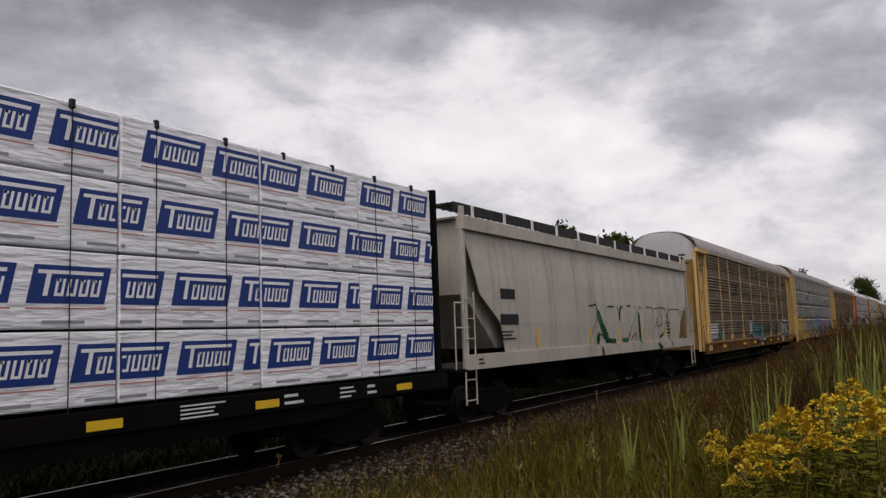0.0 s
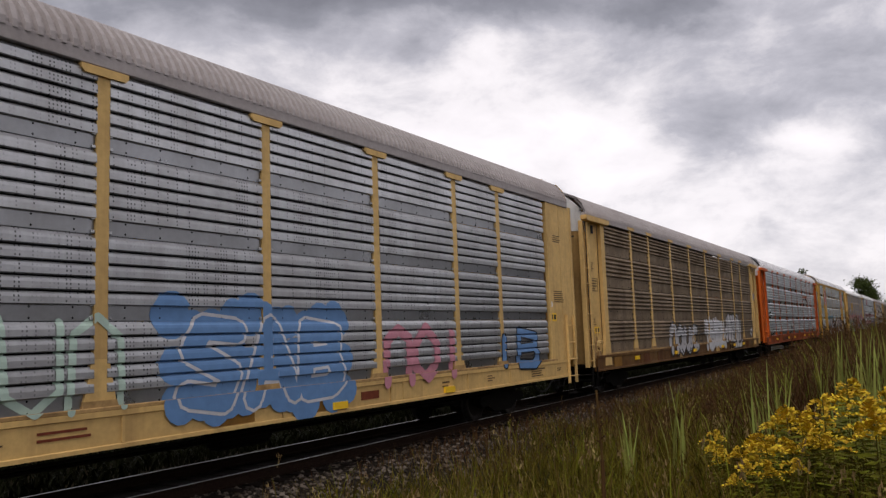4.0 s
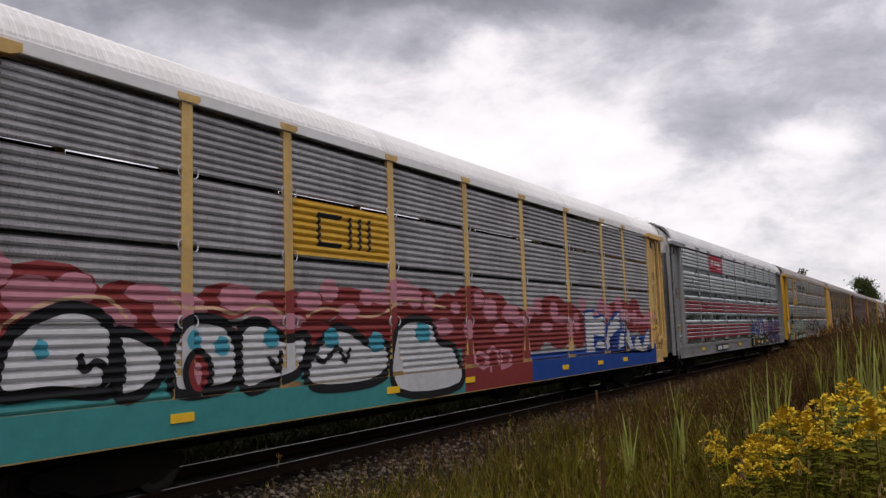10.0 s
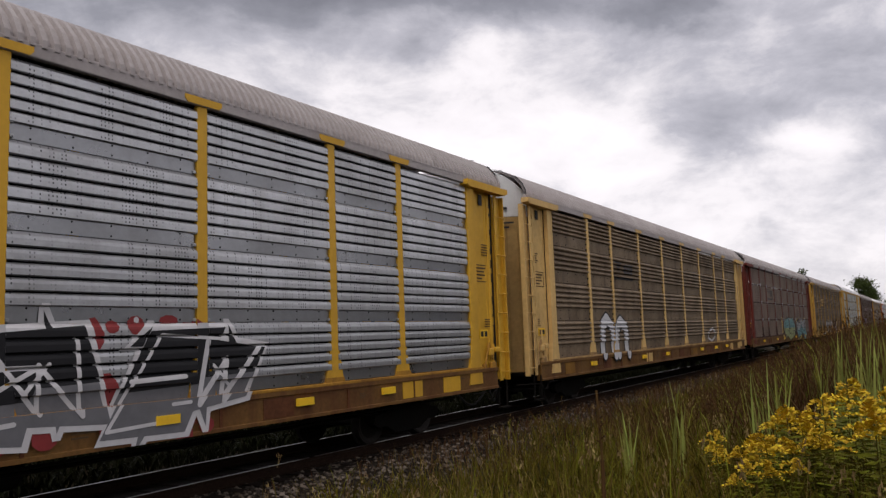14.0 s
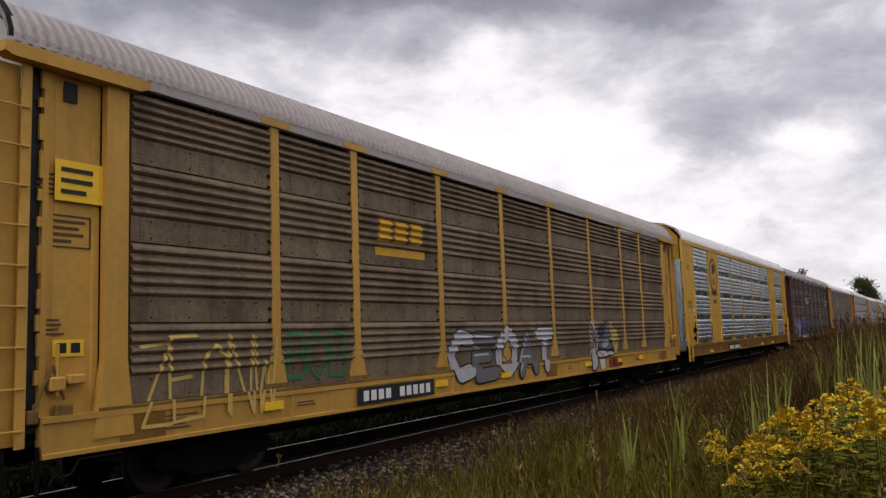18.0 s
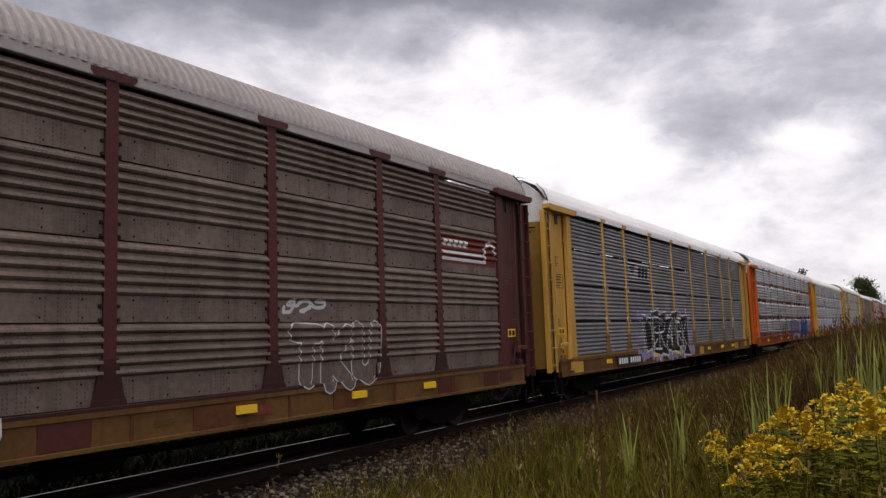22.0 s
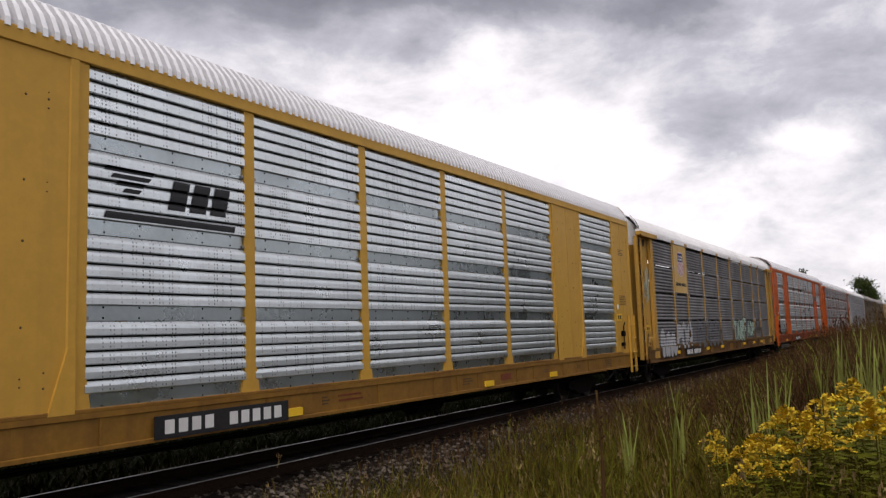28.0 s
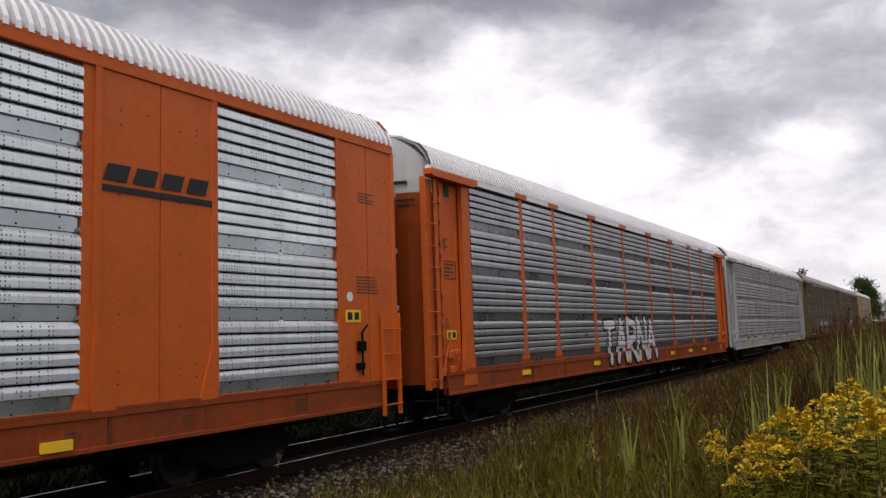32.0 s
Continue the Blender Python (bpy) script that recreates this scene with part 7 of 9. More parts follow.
    letter(C[2], ((7.05, 2.41), (7.37, 2.47), (7.39, 2.18), (7.31, 1.74), (7.44, 1.37), (7.35, 0.94), (7.01, 0.92), (6.87, 1.17), (7.02, 1.72)), P_PALE, P_BLACK, 0.06, 4)
    letter(C[2], ((7.41, 2.54), (7.90, 2.58), (8.02, 2.43), (8.03, 1.33), (7.41, 1.28)), P_PALE, P_BLACK, 0.06, 2)
    letter(C[2], ((8.02, 2.22), (8.36, 2.29), (8.43, 1.30), (8.08, 1.26)), P_PALE, P_BLACK, 0.06, 3)
    letter(C[2], ((7.41, 1.26), (8.41, 1.24), (8.19, 0.91), (7.35, 0.91)), P_PALE, P_BLACK, 0.04, 2, 0)
    letter(C[2], ((6.52, 1.21), (6.83, 1.23), (6.99, 0.92), (6.48, 0.90)), P_PALE, P_BLACK, 0.03, 2, 0)
    mark(C[2], ((6.03, 2.21), (6.34, 2.20)), 0.07, P_BLACK, 5)
    mark(C[2], ((6.17, 1.79), (6.30, 1.96), (6.44, 1.82)), 0.06, P_BLACK, 5)
    mark(C[2], ((6.43, 1.58), (6.79, 1.56), (6.74, 1.25)), 0.05, P_BLACK, 6)
    mark(C[2], ((7.05, 1.76), (7.26, 1.78), (7.38, 1.66)), 0.05, P_BLACK, 7)
    mark(C[2], ((4.86, 1.81), (4.94, 1.57), (4.97, 1.72), (5.04, 1.57), (5.05, 1.78)), 0.05, P_BLACK, 6)
    mark(C[2], ((7.53, 2.39), (7.68, 2.50), (7.83, 2.39), (7.51, 2.46), (7.86, 2.49)), 0.05, P_BLACK, 6)
    # fifth: one long silver body with humps and a dark violet rim, blue to either side
    letter(C[4], ((-0.06, 0.86), (0.54, 0.97), (0.82, 1.40), (0.94, 1.49), (0.98, 0.84)), P_CYAN, P_BLACK, 0.05, 1, 0)
    letter(C[4], ((7.44, 1.56), (8.51, 1.62), (8.88, 1.37), (9.09, 0.91), (7.40, 0.90)), P_CYAN, P_BLACK, 0.05, 1)
    letter(C[4], ((0.92, 1.42), (1.13, 1.73), (1.66, 1.82), (1.80, 2.20), (2.17, 2.43), (2.60, 2.45), (2.91, 2.26), (3.10, 2.06), (3.29, 2.35), (3.67, 2.45), (4.06, 2.32), (4.28, 2.05), (4.48, 2.43), (5.02, 2.46), (5.58, 2.24), (5.80, 1.97), (6.05, 2.32), (6.52, 2.45), (6.96, 2.29), (7.39, 1.45), (7.41, 1.10), (5.16, 1.05), (3.37, 1.01), (3.25, 0.84), (2.35, 0.84), (1.19, 0.84), (0.97, 0.98)), P_SILVER, P_VIOLET, 0.08, 2)
    mark(C[4], ((1.13, 1.73), (1.66, 1.82), (1.80, 2.20), (2.17, 2.43), (2.60, 2.45), (2.91, 2.26), (3.10, 2.06), (3.29, 2.35), (3.67, 2.45), (4.06, 2.32)), 0.06, P_BLACK, 5)
    mark(C[4], ((4.48, 2.43), (5.02, 2.46), (5.58, 2.24), (5.80, 1.97), (6.05, 2.32), (6.52, 2.45), (6.96, 2.29), (7.39, 1.45)), 0.06, P_BLACK, 5)
    letter(C[4], ((1.03, 1.20), (3.37, 1.12), (3.27, 0.84), (2.35, 0.84), (1.19, 0.84)), P_GREY, None, 0, 4, 0)
    letter(C[4], ((1.18, 1.26), (1.22, 1.47), (1.42, 1.62), (1.64, 1.28)), P_PALE, None, 0, 4)
    letter(C[4], ((2.23, 1.85), (2.55, 1.86), (2.64, 1.55), (2.42, 1.30), (2.27, 1.46)), P_CYAN, P_BLACK, 0.06, 5)
    letter(C[4], ((3.48, 1.73), (3.76, 1.90), (3.97, 1.61), (3.50, 1.61)), P_GREEN, P_BLACK, 0.06, 5)
    letter(C[4], ((6.24, 1.80), (6.53, 1.87), (6.55, 1.45), (6.22, 1.40)), P_CYAN, P_BLACK, 0.05, 5)
    letter(C[4], ((5.06, 1.76), (5.15, 1.83), (5.13, 1.35), (5.01, 1.34)), P_GREY, P_BLACK, 0.04, 5)
    letter(C[4], ((1.64, 1.63), (1.95, 1.57), (2.00, 1.25), (1.70, 1.30), (1.80, 1.43)), P_BLACK, None, 0, 5)
    mark(C[4], ((4.28, 2.05), (4.37, 1.51), (4.21, 1.16)), 0.05, P_BLACK, 6)
    mark(C[4], ((1.85, 1.24), (3.38, 1.31), (5.32, 1.26), (7.36, 1.25)), 0.04, P_BLACK, 6)
    # sixth: white letters in thick black lines over teal, then white over blue
    letter(C[5], ((-11.85, 1.93), (-11.67, 2.26), (-11.13, 2.52), (-10.70, 2.48), (-10.40, 2.20), (-10.37, 1.51), (-11.25, 1.55), (-11.84, 1.55)), P_WHITE, P_BLACK, 0.13, 2)
    letter(C[5], ((-10.38, 2.20), (-9.92, 2.13), (-9.65, 1.94), (-9.71, 1.63), (-10.06, 1.42), (-10.37, 1.46)), P_WHITE, P_BLACK, 0.13, 2)
    letter(C[5], ((-9.51, 2.05), (-9.28, 2.35), (-8.90, 2.40), (-8.56, 2.31), (-8.35, 2.00), (-8.32, 1.59), (-8.59, 1.40), (-9.43, 1.38), (-9.54, 1.71)), P_WHITE, P_BLACK, 0.13, 2)
    letter(C[5], ((-8.30, 2.16), (-8.06, 2.35), (-7.71, 2.31), (-7.31, 2.08), (-6.85, 2.14), (-6.80, 1.86), (-7.06, 1.53), (-7.65, 1.41), (-8.24, 1.37)), P_WHITE, P_BLACK, 0.13, 2)
    letter(C[5], ((-6.58, 1.92), (-6.08, 2.24), (-5.67, 2.19), (-5.05, 1.91), (-4.59, 1.93), (-4.53, 1.49), (-5.16, 1.24), (-6.60, 1.25), (-6.84, 1.52)), P_WHITE, P_BLACK, 0.13, 2)
    letter(C[5], ((-4.32, 2.10), (-3.73, 2.39), (-3.00, 2.33), (-2.74, 1.93), (-2.11, 1.77), (-2.03, 0.98), (-4.34, 1.02)), P_WHITE, P_BLACK, 0.13, 2)
    letter(C[5], ((-9.32, 1.66), (-9.22, 1.89), (-9.05, 1.94), (-8.88, 1.79), (-8.86, 1.54), (-9.00, 1.35), (-9.22, 1.39)), P_RED, P_BLACK, 0.09, 5)
    letter(C[5], ((-9.18, 1.69), (-9.08, 1.80), (-9.02, 1.65), (-9.10, 1.48)), P_PINK, None, 0, 7)
    letter(C[5], ((-11.46, 2.05), (-11.39, 2.16), (-11.30, 2.11), (-11.28, 1.97), (-11.40, 1.93)), P_CYAN, None, 0, 4)
    letter(C[5], ((-9.29, 2.10), (-9.19, 2.24), (-9.05, 2.18), (-9.03, 2.00), (-9.20, 1.96)), P_CYAN, None, 0, 4)
    letter(C[5], ((-8.79, 2.01), (-8.68, 2.15), (-8.53, 2.09), (-8.51, 1.91), (-8.69, 1.87)), P_CYAN, None, 0, 4)
    letter(C[5], ((-7.81, 2.10), (-7.68, 2.26), (-7.51, 2.19), (-7.49, 1.99), (-7.70, 1.95)), P_CYAN, None, 0, 4)
    letter(C[5], ((-6.40, 2.08), (-6.25, 2.24), (-6.04, 2.17), (-6.02, 1.95), (-6.27, 1.90)), P_CYAN, None, 0, 4)
    letter(C[5], ((-5.15, 1.98), (-4.97, 2.16), (-4.72, 2.07), (-4.70, 1.84), (-5.00, 1.79)), P_CYAN, None, 0, 4)
    letter(C[5], ((-3.62, 2.13), (-3.40, 2.33), (-3.11, 2.24), (-3.09, 1.99), (-3.45, 1.93)), P_CYAN, None, 0, 4)
    mark(C[5], ((-10.87, 1.94), (-10.83, 1.78), (-10.64, 1.87), (-10.52, 1.73), (-10.59, 1.53), (-10.75, 1.53)), 0.1, P_BLACK, 5)
    mark(C[5], ((-6.61, 1.78), (-6.40, 1.68), (-6.02, 1.90), (-5.84, 1.66), (-5.71, 1.85)), 0.09, P_BLACK, 5)
    mark(C[5], ((-7.67, 1.78), (-7.48, 1.60), (-7.44, 1.86)), 0.1, P_BLACK, 5)
    mark(C[5], ((-11.86, 2.27), (-11.61, 2.45), (-11.13, 2.62), (-10.53, 2.65), (-10.24, 2.42)), 0.05, P_PEACH, 1)
    mark(C[5], ((-9.81, 2.43), (-9.58, 2.65), (-9.30, 2.54), (-8.79, 2.55), (-8.36, 2.47), (-7.78, 2.60), (-7.01, 2.30)), 0.05, P_PEACH, 1)
    mark(C[5], ((-6.80, 2.43), (-6.30, 2.58), (-5.36, 2.44), (-4.67, 2.49), (-3.90, 2.77), (-2.43, 2.62)), 0.05, P_PEACH, 1)
    letter(C[5], ((5.41, 2.65), (6.20, 2.68), (7.11, 2.55), (7.20, 2.21), (8.49, 2.74), (9.08, 2.68), (9.11, 1.78), (11.62, 1.81), (11.60, 1.19), (5.45, 1.35)), P_BLUE, None, 0, 1, 0)
    letter(C[5], ((5.42, 2.59), (6.18, 2.65), (6.22, 2.42), (7.03, 2.51), (7.17, 2.18), (7.03, 1.80), (6.15, 1.88), (6.11, 1.57), (6.36, 1.38), (5.45, 1.37)), P_WHITE, P_BLUE, 0.06, 2, 0)
    letter(C[5], ((6.22, 1.59), (6.54, 1.76), (6.93, 1.69), (7.13, 1.52), (6.88, 1.45), (6.27, 1.51)), P_WHITE, P_BLUE, 0.05, 3)
    letter(C[5], ((7.06, 1.70), (7.32, 2.14), (7.88, 2.41), (8.54, 2.66), (8.56, 2.05), (7.99, 1.94), (7.94, 1.54), (7.64, 1.32), (7.43, 1.50), (7.13, 1.37)), P_WHITE, P_BLUE, 0.06, 2, 0)
    letter(C[5], ((7.43, 1.71), (7.93, 1.92), (7.92, 1.63), (7.64, 1.37), (7.47, 1.50)), LOGO_BLUE, None, 0, 4)
    letter(C[5], ((8.23, 1.44), (8.50, 1.95), (8.93, 1.95), (8.86, 1.50), (8.36, 1.36)), P_WHITE, P_BLUE, 0.06, 2, 0)
    letter(C[5], ((8.97, 1.71), (9.23, 2.10), (9.41, 1.97), (9.87, 1.39), (9.38, 1.34)), P_WHITE, P_BLUE, 0.05, 2, 0)
    letter(C[5], ((9.90, 1.38), (10.05, 1.72), (10.38, 1.77), (10.77, 1.27)), P_PALE, P_BLACK, 0.03, 3)
    letter(C[5], ((10.77, 1.43), (11.32, 1.94), (11.66, 2.05), (11.64, 1.47), (10.90, 1.24)), P_WHITE, P_BLUE, 0.05, 2, 0)
    mark(C[5], ((8.83, 2.73), (8.76, 2.02)), 0.05, P_WHITE, 4)
    mark(C[5], ((9.08, 2.66), (8.90, 1.99)), 0.06, P_WHITE, 4)
    # eighth: angular mint letters, a dark head with a yellow jaw between them
    letter(C[7], ((-13.15, 1.71), (-12.89, 2.10), (-12.73, 1.37), (-12.90, 0.98), (-13.19, 1.40)), P_YELLOW, None, 0, 1)
    letter(C[7], ((-12.83, 2.10), (-12.38, 2.33), (-12.08, 2.36), (-12.02, 2.62), (-11.61, 2.41), (-11.56, 2.15), (-11.70, 1.80), (-11.44, 1.52), (-11.95, 1.31), (-12.95, 1.37), (-12.80, 1.70), (-12.54, 2.00)), P_MINT, P_BLACK, 0.07, 2, 0)
    letter(C[7], ((-12.26, 1.90), (-12.04, 1.98), (-12.02, 1.67), (-12.21, 1.65)), P_YELLOW, P_BLACK, 0.05, 4)
    letter(C[7], ((-11.56, 2.12), (-11.35, 2.07), (-11.30, 1.71), (-11.57, 1.72)), P_YELLOW, P_BLACK, 0.04, 3)
    letter(C[7], ((-11.66, 1.48), (-11.20, 1.70), (-11.04, 1.37), (-11.47, 1.29)), P_MINT, P_BLACK, 0.05, 3, 0)
    letter(C[7], ((-9.93, 2.12), (-9.27, 2.23), (-9.11, 2.59), (-8.84, 2.31), (-8.85, 1.39), (-9.47, 1.02), (-9.85, 1.09), (-9.53, 1.63), (-9.65, 1.95)), P_MINT, P_BLACK, 0.07, 2, 0)
    letter(C[7], ((-9.28, 1.92), (-9.11, 1.97), (-9.16, 1.61), (-9.33, 1.57)), P_BLACK, None, 0, 4)
    letter(C[7], ((-8.73, 2.36), (-7.89, 2.04), (-7.85, 1.33), (-8.70, 1.34)), P_MINT, P_BLACK, 0.06, 3, 0)
    letter(C[7], ((-8.41, 1.95), (-8.22, 1.92), (-8.24, 1.52), (-8.43, 1.53)), P_BLACK, None, 0, 5)
    letter(C[7], ((-7.72, 2.08), (-6.70, 2.41), (-6.50, 1.97), (-6.67, 1.50), (-7.69, 1.32)), P_MINT, P_BLACK, 0.07, 2, 0)
    mark(C[7], ((-7.00, 1.98), (-7.07, 1.61), (-7.38, 1.53)), 0.06, P_BLACK, 4)
    letter(C[7], ((-6.38, 2.30), (-5.74, 2.37), (-4.72, 2.42), (-4.59, 2.06), (-5.25, 1.94), (-5.37, 1.19), (-6.08, 1.21), (-5.92, 1.93), (-6.36, 1.94)), P_MINT, P_BLACK, 0.07, 3, 0)
    letter(C[7], ((-6.37, 1.72), (-6.08, 1.81), (-6.11, 1.35), (-6.40, 1.37)), P_YELLOW, P_BLACK, 0.03, 2)
    letter(C[7], ((-12.98, 1.18), (-12.34, 1.31), (-11.14, 1.25), (-10.91, 0.94), (-11.74, 0.84), (-12.84, 0.91)), P_MINT, P_BLACK, 0.05, 2, 0)
    letter(C[7], ((-12.95, 1.19), (-12.45, 1.22), (-12.28, 1.13), (-12.68, 0.92), (-12.92, 0.97)), P_GREY, P_BLACK, 0.04, 4)
    letter(C[7], ((-12.10, 1.05), (-11.86, 1.08), (-11.79, 0.92), (-12.05, 0.89)), P_YELLOW, P_BLACK, 0.03, 4)
    letter(C[7], ((-9.97, 0.87), (-9.72, 1.14), (-8.67, 1.17), (-8.87, 0.89)), P_MINT, P_BLACK, 0.05, 2, 0)
    letter(C[7], ((-8.59, 0.90), (-8.20, 1.18), (-6.60, 1.21), (-6.73, 0.92)), P_MINT, P_BLACK, 0.05, 2, 0)
    letter(C[7], ((-6.43, 0.92), (-6.24, 1.22), (-4.77, 1.28), (-4.74, 0.95)), P_MINT, P_BLACK, 0.04, 2, 0)
    mark(C[7], ((-13.10, 1.32), (-11.73, 1.26), (-9.72, 1.24), (-7.48, 1.27), (-4.68, 1.31)), 0.05, P_BLACK, 6)
    # tenth: one spiky body, turquoise above and lime below
    letter(C[9], ((-1.33, 1.80), (-1.05, 2.16), (-0.62, 2.28), (-0.30, 2.46), (-0.06, 2.41), (0.07, 2.27), (0.25, 2.51), (0.61, 2.41), (0.97, 2.54), (1.41, 2.41), (2.05, 2.47), (2.60, 2.42), (3.04, 2.49), (3.37, 2.24), (3.98, 2.01), (3.90, 1.69), (4.19, 1.47), (3.33, 1.27), (3.00, 1.18), (1.15, 0.84), (0.73, 0.92), (0.39, 1.04), (-0.39, 1.22), (-0.95, 0.92), (-0.83, 1.42), (-1.28, 1.51)), P_LIME, P_BLACK, 0.06, 2, 0)
    letter(C[9], ((-1.25, 1.83), (-1.03, 2.14), (-0.62, 2.25), (-0.30, 2.42), (-0.06, 2.37), (0.07, 2.23), (0.27, 2.46), (0.61, 2.37), (0.96, 2.49), (1.41, 2.37), (2.05, 2.42), (2.59, 2.37), (3.04, 2.44), (3.33, 2.20), (3.89, 1.99), (3.80, 1.76), (2.58, 1.77), (1.05, 1.76), (-0.01, 1.75), (-0.84, 1.74)), P_AQUA, None, 0, 4, 0)
    mark(C[9], ((-0.30, 2.41), (-0.47, 1.98), (-0.53, 1.69), (-0.01, 1.89), (0.09, 2.23)), 0.05, P_BLACK, 6)
    mark(C[9], ((0.27, 2.43), (0.04, 1.92), (0.61, 1.94), (0.66, 2.10)), 0.05, P_BLACK, 6)
    mark(C[9], ((0.96, 2.50), (0.66, 1.66), (1.05, 1.68), (1.23, 2.26)), 0.05, P_BLACK, 6)
    mark(C[9], ((1.41, 2.39), (1.38, 1.92), (1.77, 1.64), (2.03, 1.89), (1.84, 2.10), (1.68, 1.95)), 0.05, P_BLACK, 6)
    mark(C[9], ((2.59, 2.38), (2.37, 1.70), (2.80, 1.87), (3.16, 1.67), (3.00, 2.20)), 0.05, P_BLACK, 6)
    mark(C[9], ((-1.29, 1.52), (-0.92, 1.78), (-0.48, 2.13)), 0.05, P_BLACK, 6)
    mark(C[9], ((-0.83, 1.45), (-0.66, 1.84), (-0.62, 2.13)), 0.05, P_BLACK, 6)
    mark(C[9], ((0.39, 1.04), (0.44, 1.55), (1.05, 1.43)), 0.05, P_BLACK, 6)
    mark(C[9], ((1.10, 0.89), (1.40, 1.32), (2.29, 1.16), (2.36, 1.52)), 0.05, P_BLACK, 6)
    mark(C[9], ((-0.11, 1.36), (0.04, 1.65), (0.34, 1.60)), 0.05, P_BLACK, 6)
    mark(C[9], ((3.18, 2.19), (3.81, 1.94)), 0.05, P_BLACK, 6)
    mark(C[9], ((2.71, 1.31), (3.16, 1.52), (3.96, 1.48)), 0.05, P_BLACK, 6)
    # fifteenth: lilac piece in black lines, hasty black tags beside it
    letter(C[14], ((-0.22, 2.18), (0.86, 2.27), (1.08, 2.19), (1.58, 2.29), (2.01, 2.12), (2.18, 2.40), (2.79, 2.23), (3.10, 2.29), (3.80, 2.11), (4.32, 2.13), (4.74, 1.98), (4.39, 1.10), (3.36, 0.86), (2.33, 1.14), (1.24, 0.84), (0.69, 0.84), (0.43, 0.87), (0.47, 1.28), (0.32, 1.60), (0.05, 1.96)), P_LILAC, P_BLACK, 0.05, 2, 0)
    mark(C[14], ((0.32, 1.51), (0.64, 1.27), (1.14, 1.25), (0.94, 0.84)), 0.055, P_BLACK, 5)
    mark(C[14], ((0.20, 2.08), (0.39, 1.64), (0.59, 2.07), (0.78, 1.57), (0.93, 2.16)), 0.055, P_BLACK, 5)
    mark(C[14], ((1.08, 2.16), (1.41, 1.58), (1.73, 2.05), (1.89, 1.56)), 0.055, P_BLACK, 5)
    mark(C[14], ((2.01, 2.12), (2.05, 1.45), (2.36, 1.94), (2.42, 1.43)), 0.055, P_BLACK, 5)
    mark(C[14], ((2.79, 2.18), (2.67, 1.42), (3.21, 1.49), (3.23, 2.02)), 0.055, P_BLACK, 5)
    mark(C[14], ((3.41, 1.96), (3.47, 1.32), (3.99, 2.00), (4.11, 1.28)), 0.055, P_BLACK, 5)
    mark(C[14], ((1.41, 1.49), (1.69, 1.00), (1.85, 1.27)), 0.055, P_BLACK, 5)
    mark(C[14], ((2.58, 1.22), (2.65, 0.97), (3.19, 1.08)), 0.055, P_BLACK, 5)
    mark(C[14], ((-3.50, 1.58), (-3.38, 1.83), (-3.27, 1.56), (-3.16, 1.89), (-3.19, 1.39), (-3.08, 1.61)), 0.055, P_BLACK, 5)
    mark(C[14], ((-2.97, 1.88), (-3.01, 2.01), (-2.90, 2.07), (-2.66, 1.45), (-2.60, 1.79), (-2.55, 1.44), (-2.37, 2.03)), 0.055, P_BLACK, 5)
    mark(C[14], ((-2.37, 1.99), (-2.47, 1.43), (-2.29, 1.85), (-2.24, 1.31), (-2.07, 1.47), (-2.11, 1.84), (-1.89, 1.90), (-1.93, 1.31), (-1.79, 1.38)), 0.055, P_BLACK, 5)
    mark(C[14], ((-2.16, 1.95), (-2.07, 2.17), (-1.91, 2.13), (-1.89, 1.94), (-2.07, 1.91), (-2.18, 2.06)), 0.055, P_BLACK, 5)
    mark(C[14], ((-1.65, 2.12), (-1.41, 2.35), (-1.48, 2.12), (-1.36, 2.04), (-1.61, 1.82), (-1.41, 1.81), (-1.54, 1.62)), 0.055, P_BLACK, 5)
    mark(C[14], ((-0.68, 1.77), (-0.51, 1.93), (-0.42, 1.68), (-0.34, 1.97), (-0.17, 1.79)), 0.055, P_BLACK, 5)
    mark(C[14], ((-0.85, 1.38), (-0.57, 1.56), (-0.40, 1.43), (-0.29, 1.55), (0.01, 1.49)), 0.055, P_BLACK, 5)
    mark(C[14], ((-2.96, 0.87), (-2.94, 1.17), (-2.77, 1.12), (-2.84, 0.85), (-2.65, 0.96), (-2.57, 0.84), (-2.36, 1.00), (-2.18, 0.84), (-1.97, 1.14)), 0.055, P_BLACK, 5)
    mark(C[14], ((-1.75, 1.04), (-1.56, 1.19), (-1.34, 1.00), (-1.51, 0.84), (-1.73, 0.93), (-1.67, 1.07)), 0.055, P_BLACK, 5)

    # eleventh: grey rounded forms, a yellow letter
    letter(C[10], ((4.10, 2.02), (4.19, 2.28), (4.41, 2.10), (4.60, 1.90), (4.68, 1.69), (4.59, 1.51), (4.15, 1.53)), P_GREY, P_PALE, 0.05, 2)
    letter(C[10], ((4.70, 1.58), (4.77, 1.82), (5.06, 1.88), (5.14, 2.08), (5.37, 2.27), (5.65, 2.31), (5.76, 2.12), (5.73, 1.85), (5.57, 1.69), (5.91, 1.67), (6.06, 1.47), (5.91, 1.40), (5.00, 1.45)), P_GREY, P_BLACK, 0.06, 2)
    letter(C[10], ((4.75, 2.13), (5.14, 2.17), (5.37, 2.13), (5.14, 1.88), (4.80, 1.88)), P_BLACK, None, 0, 5)
    letter(C[10], ((4.86, 2.08), (5.06, 2.11), (5.06, 1.95), (4.87, 1.94)), P_BLUE, None, 0, 6)
    letter(C[10], ((5.07, 1.67), (5.37, 1.73), (5.66, 1.66), (5.46, 1.52), (5.11, 1.52)), P_SILVER, None, 0, 5)
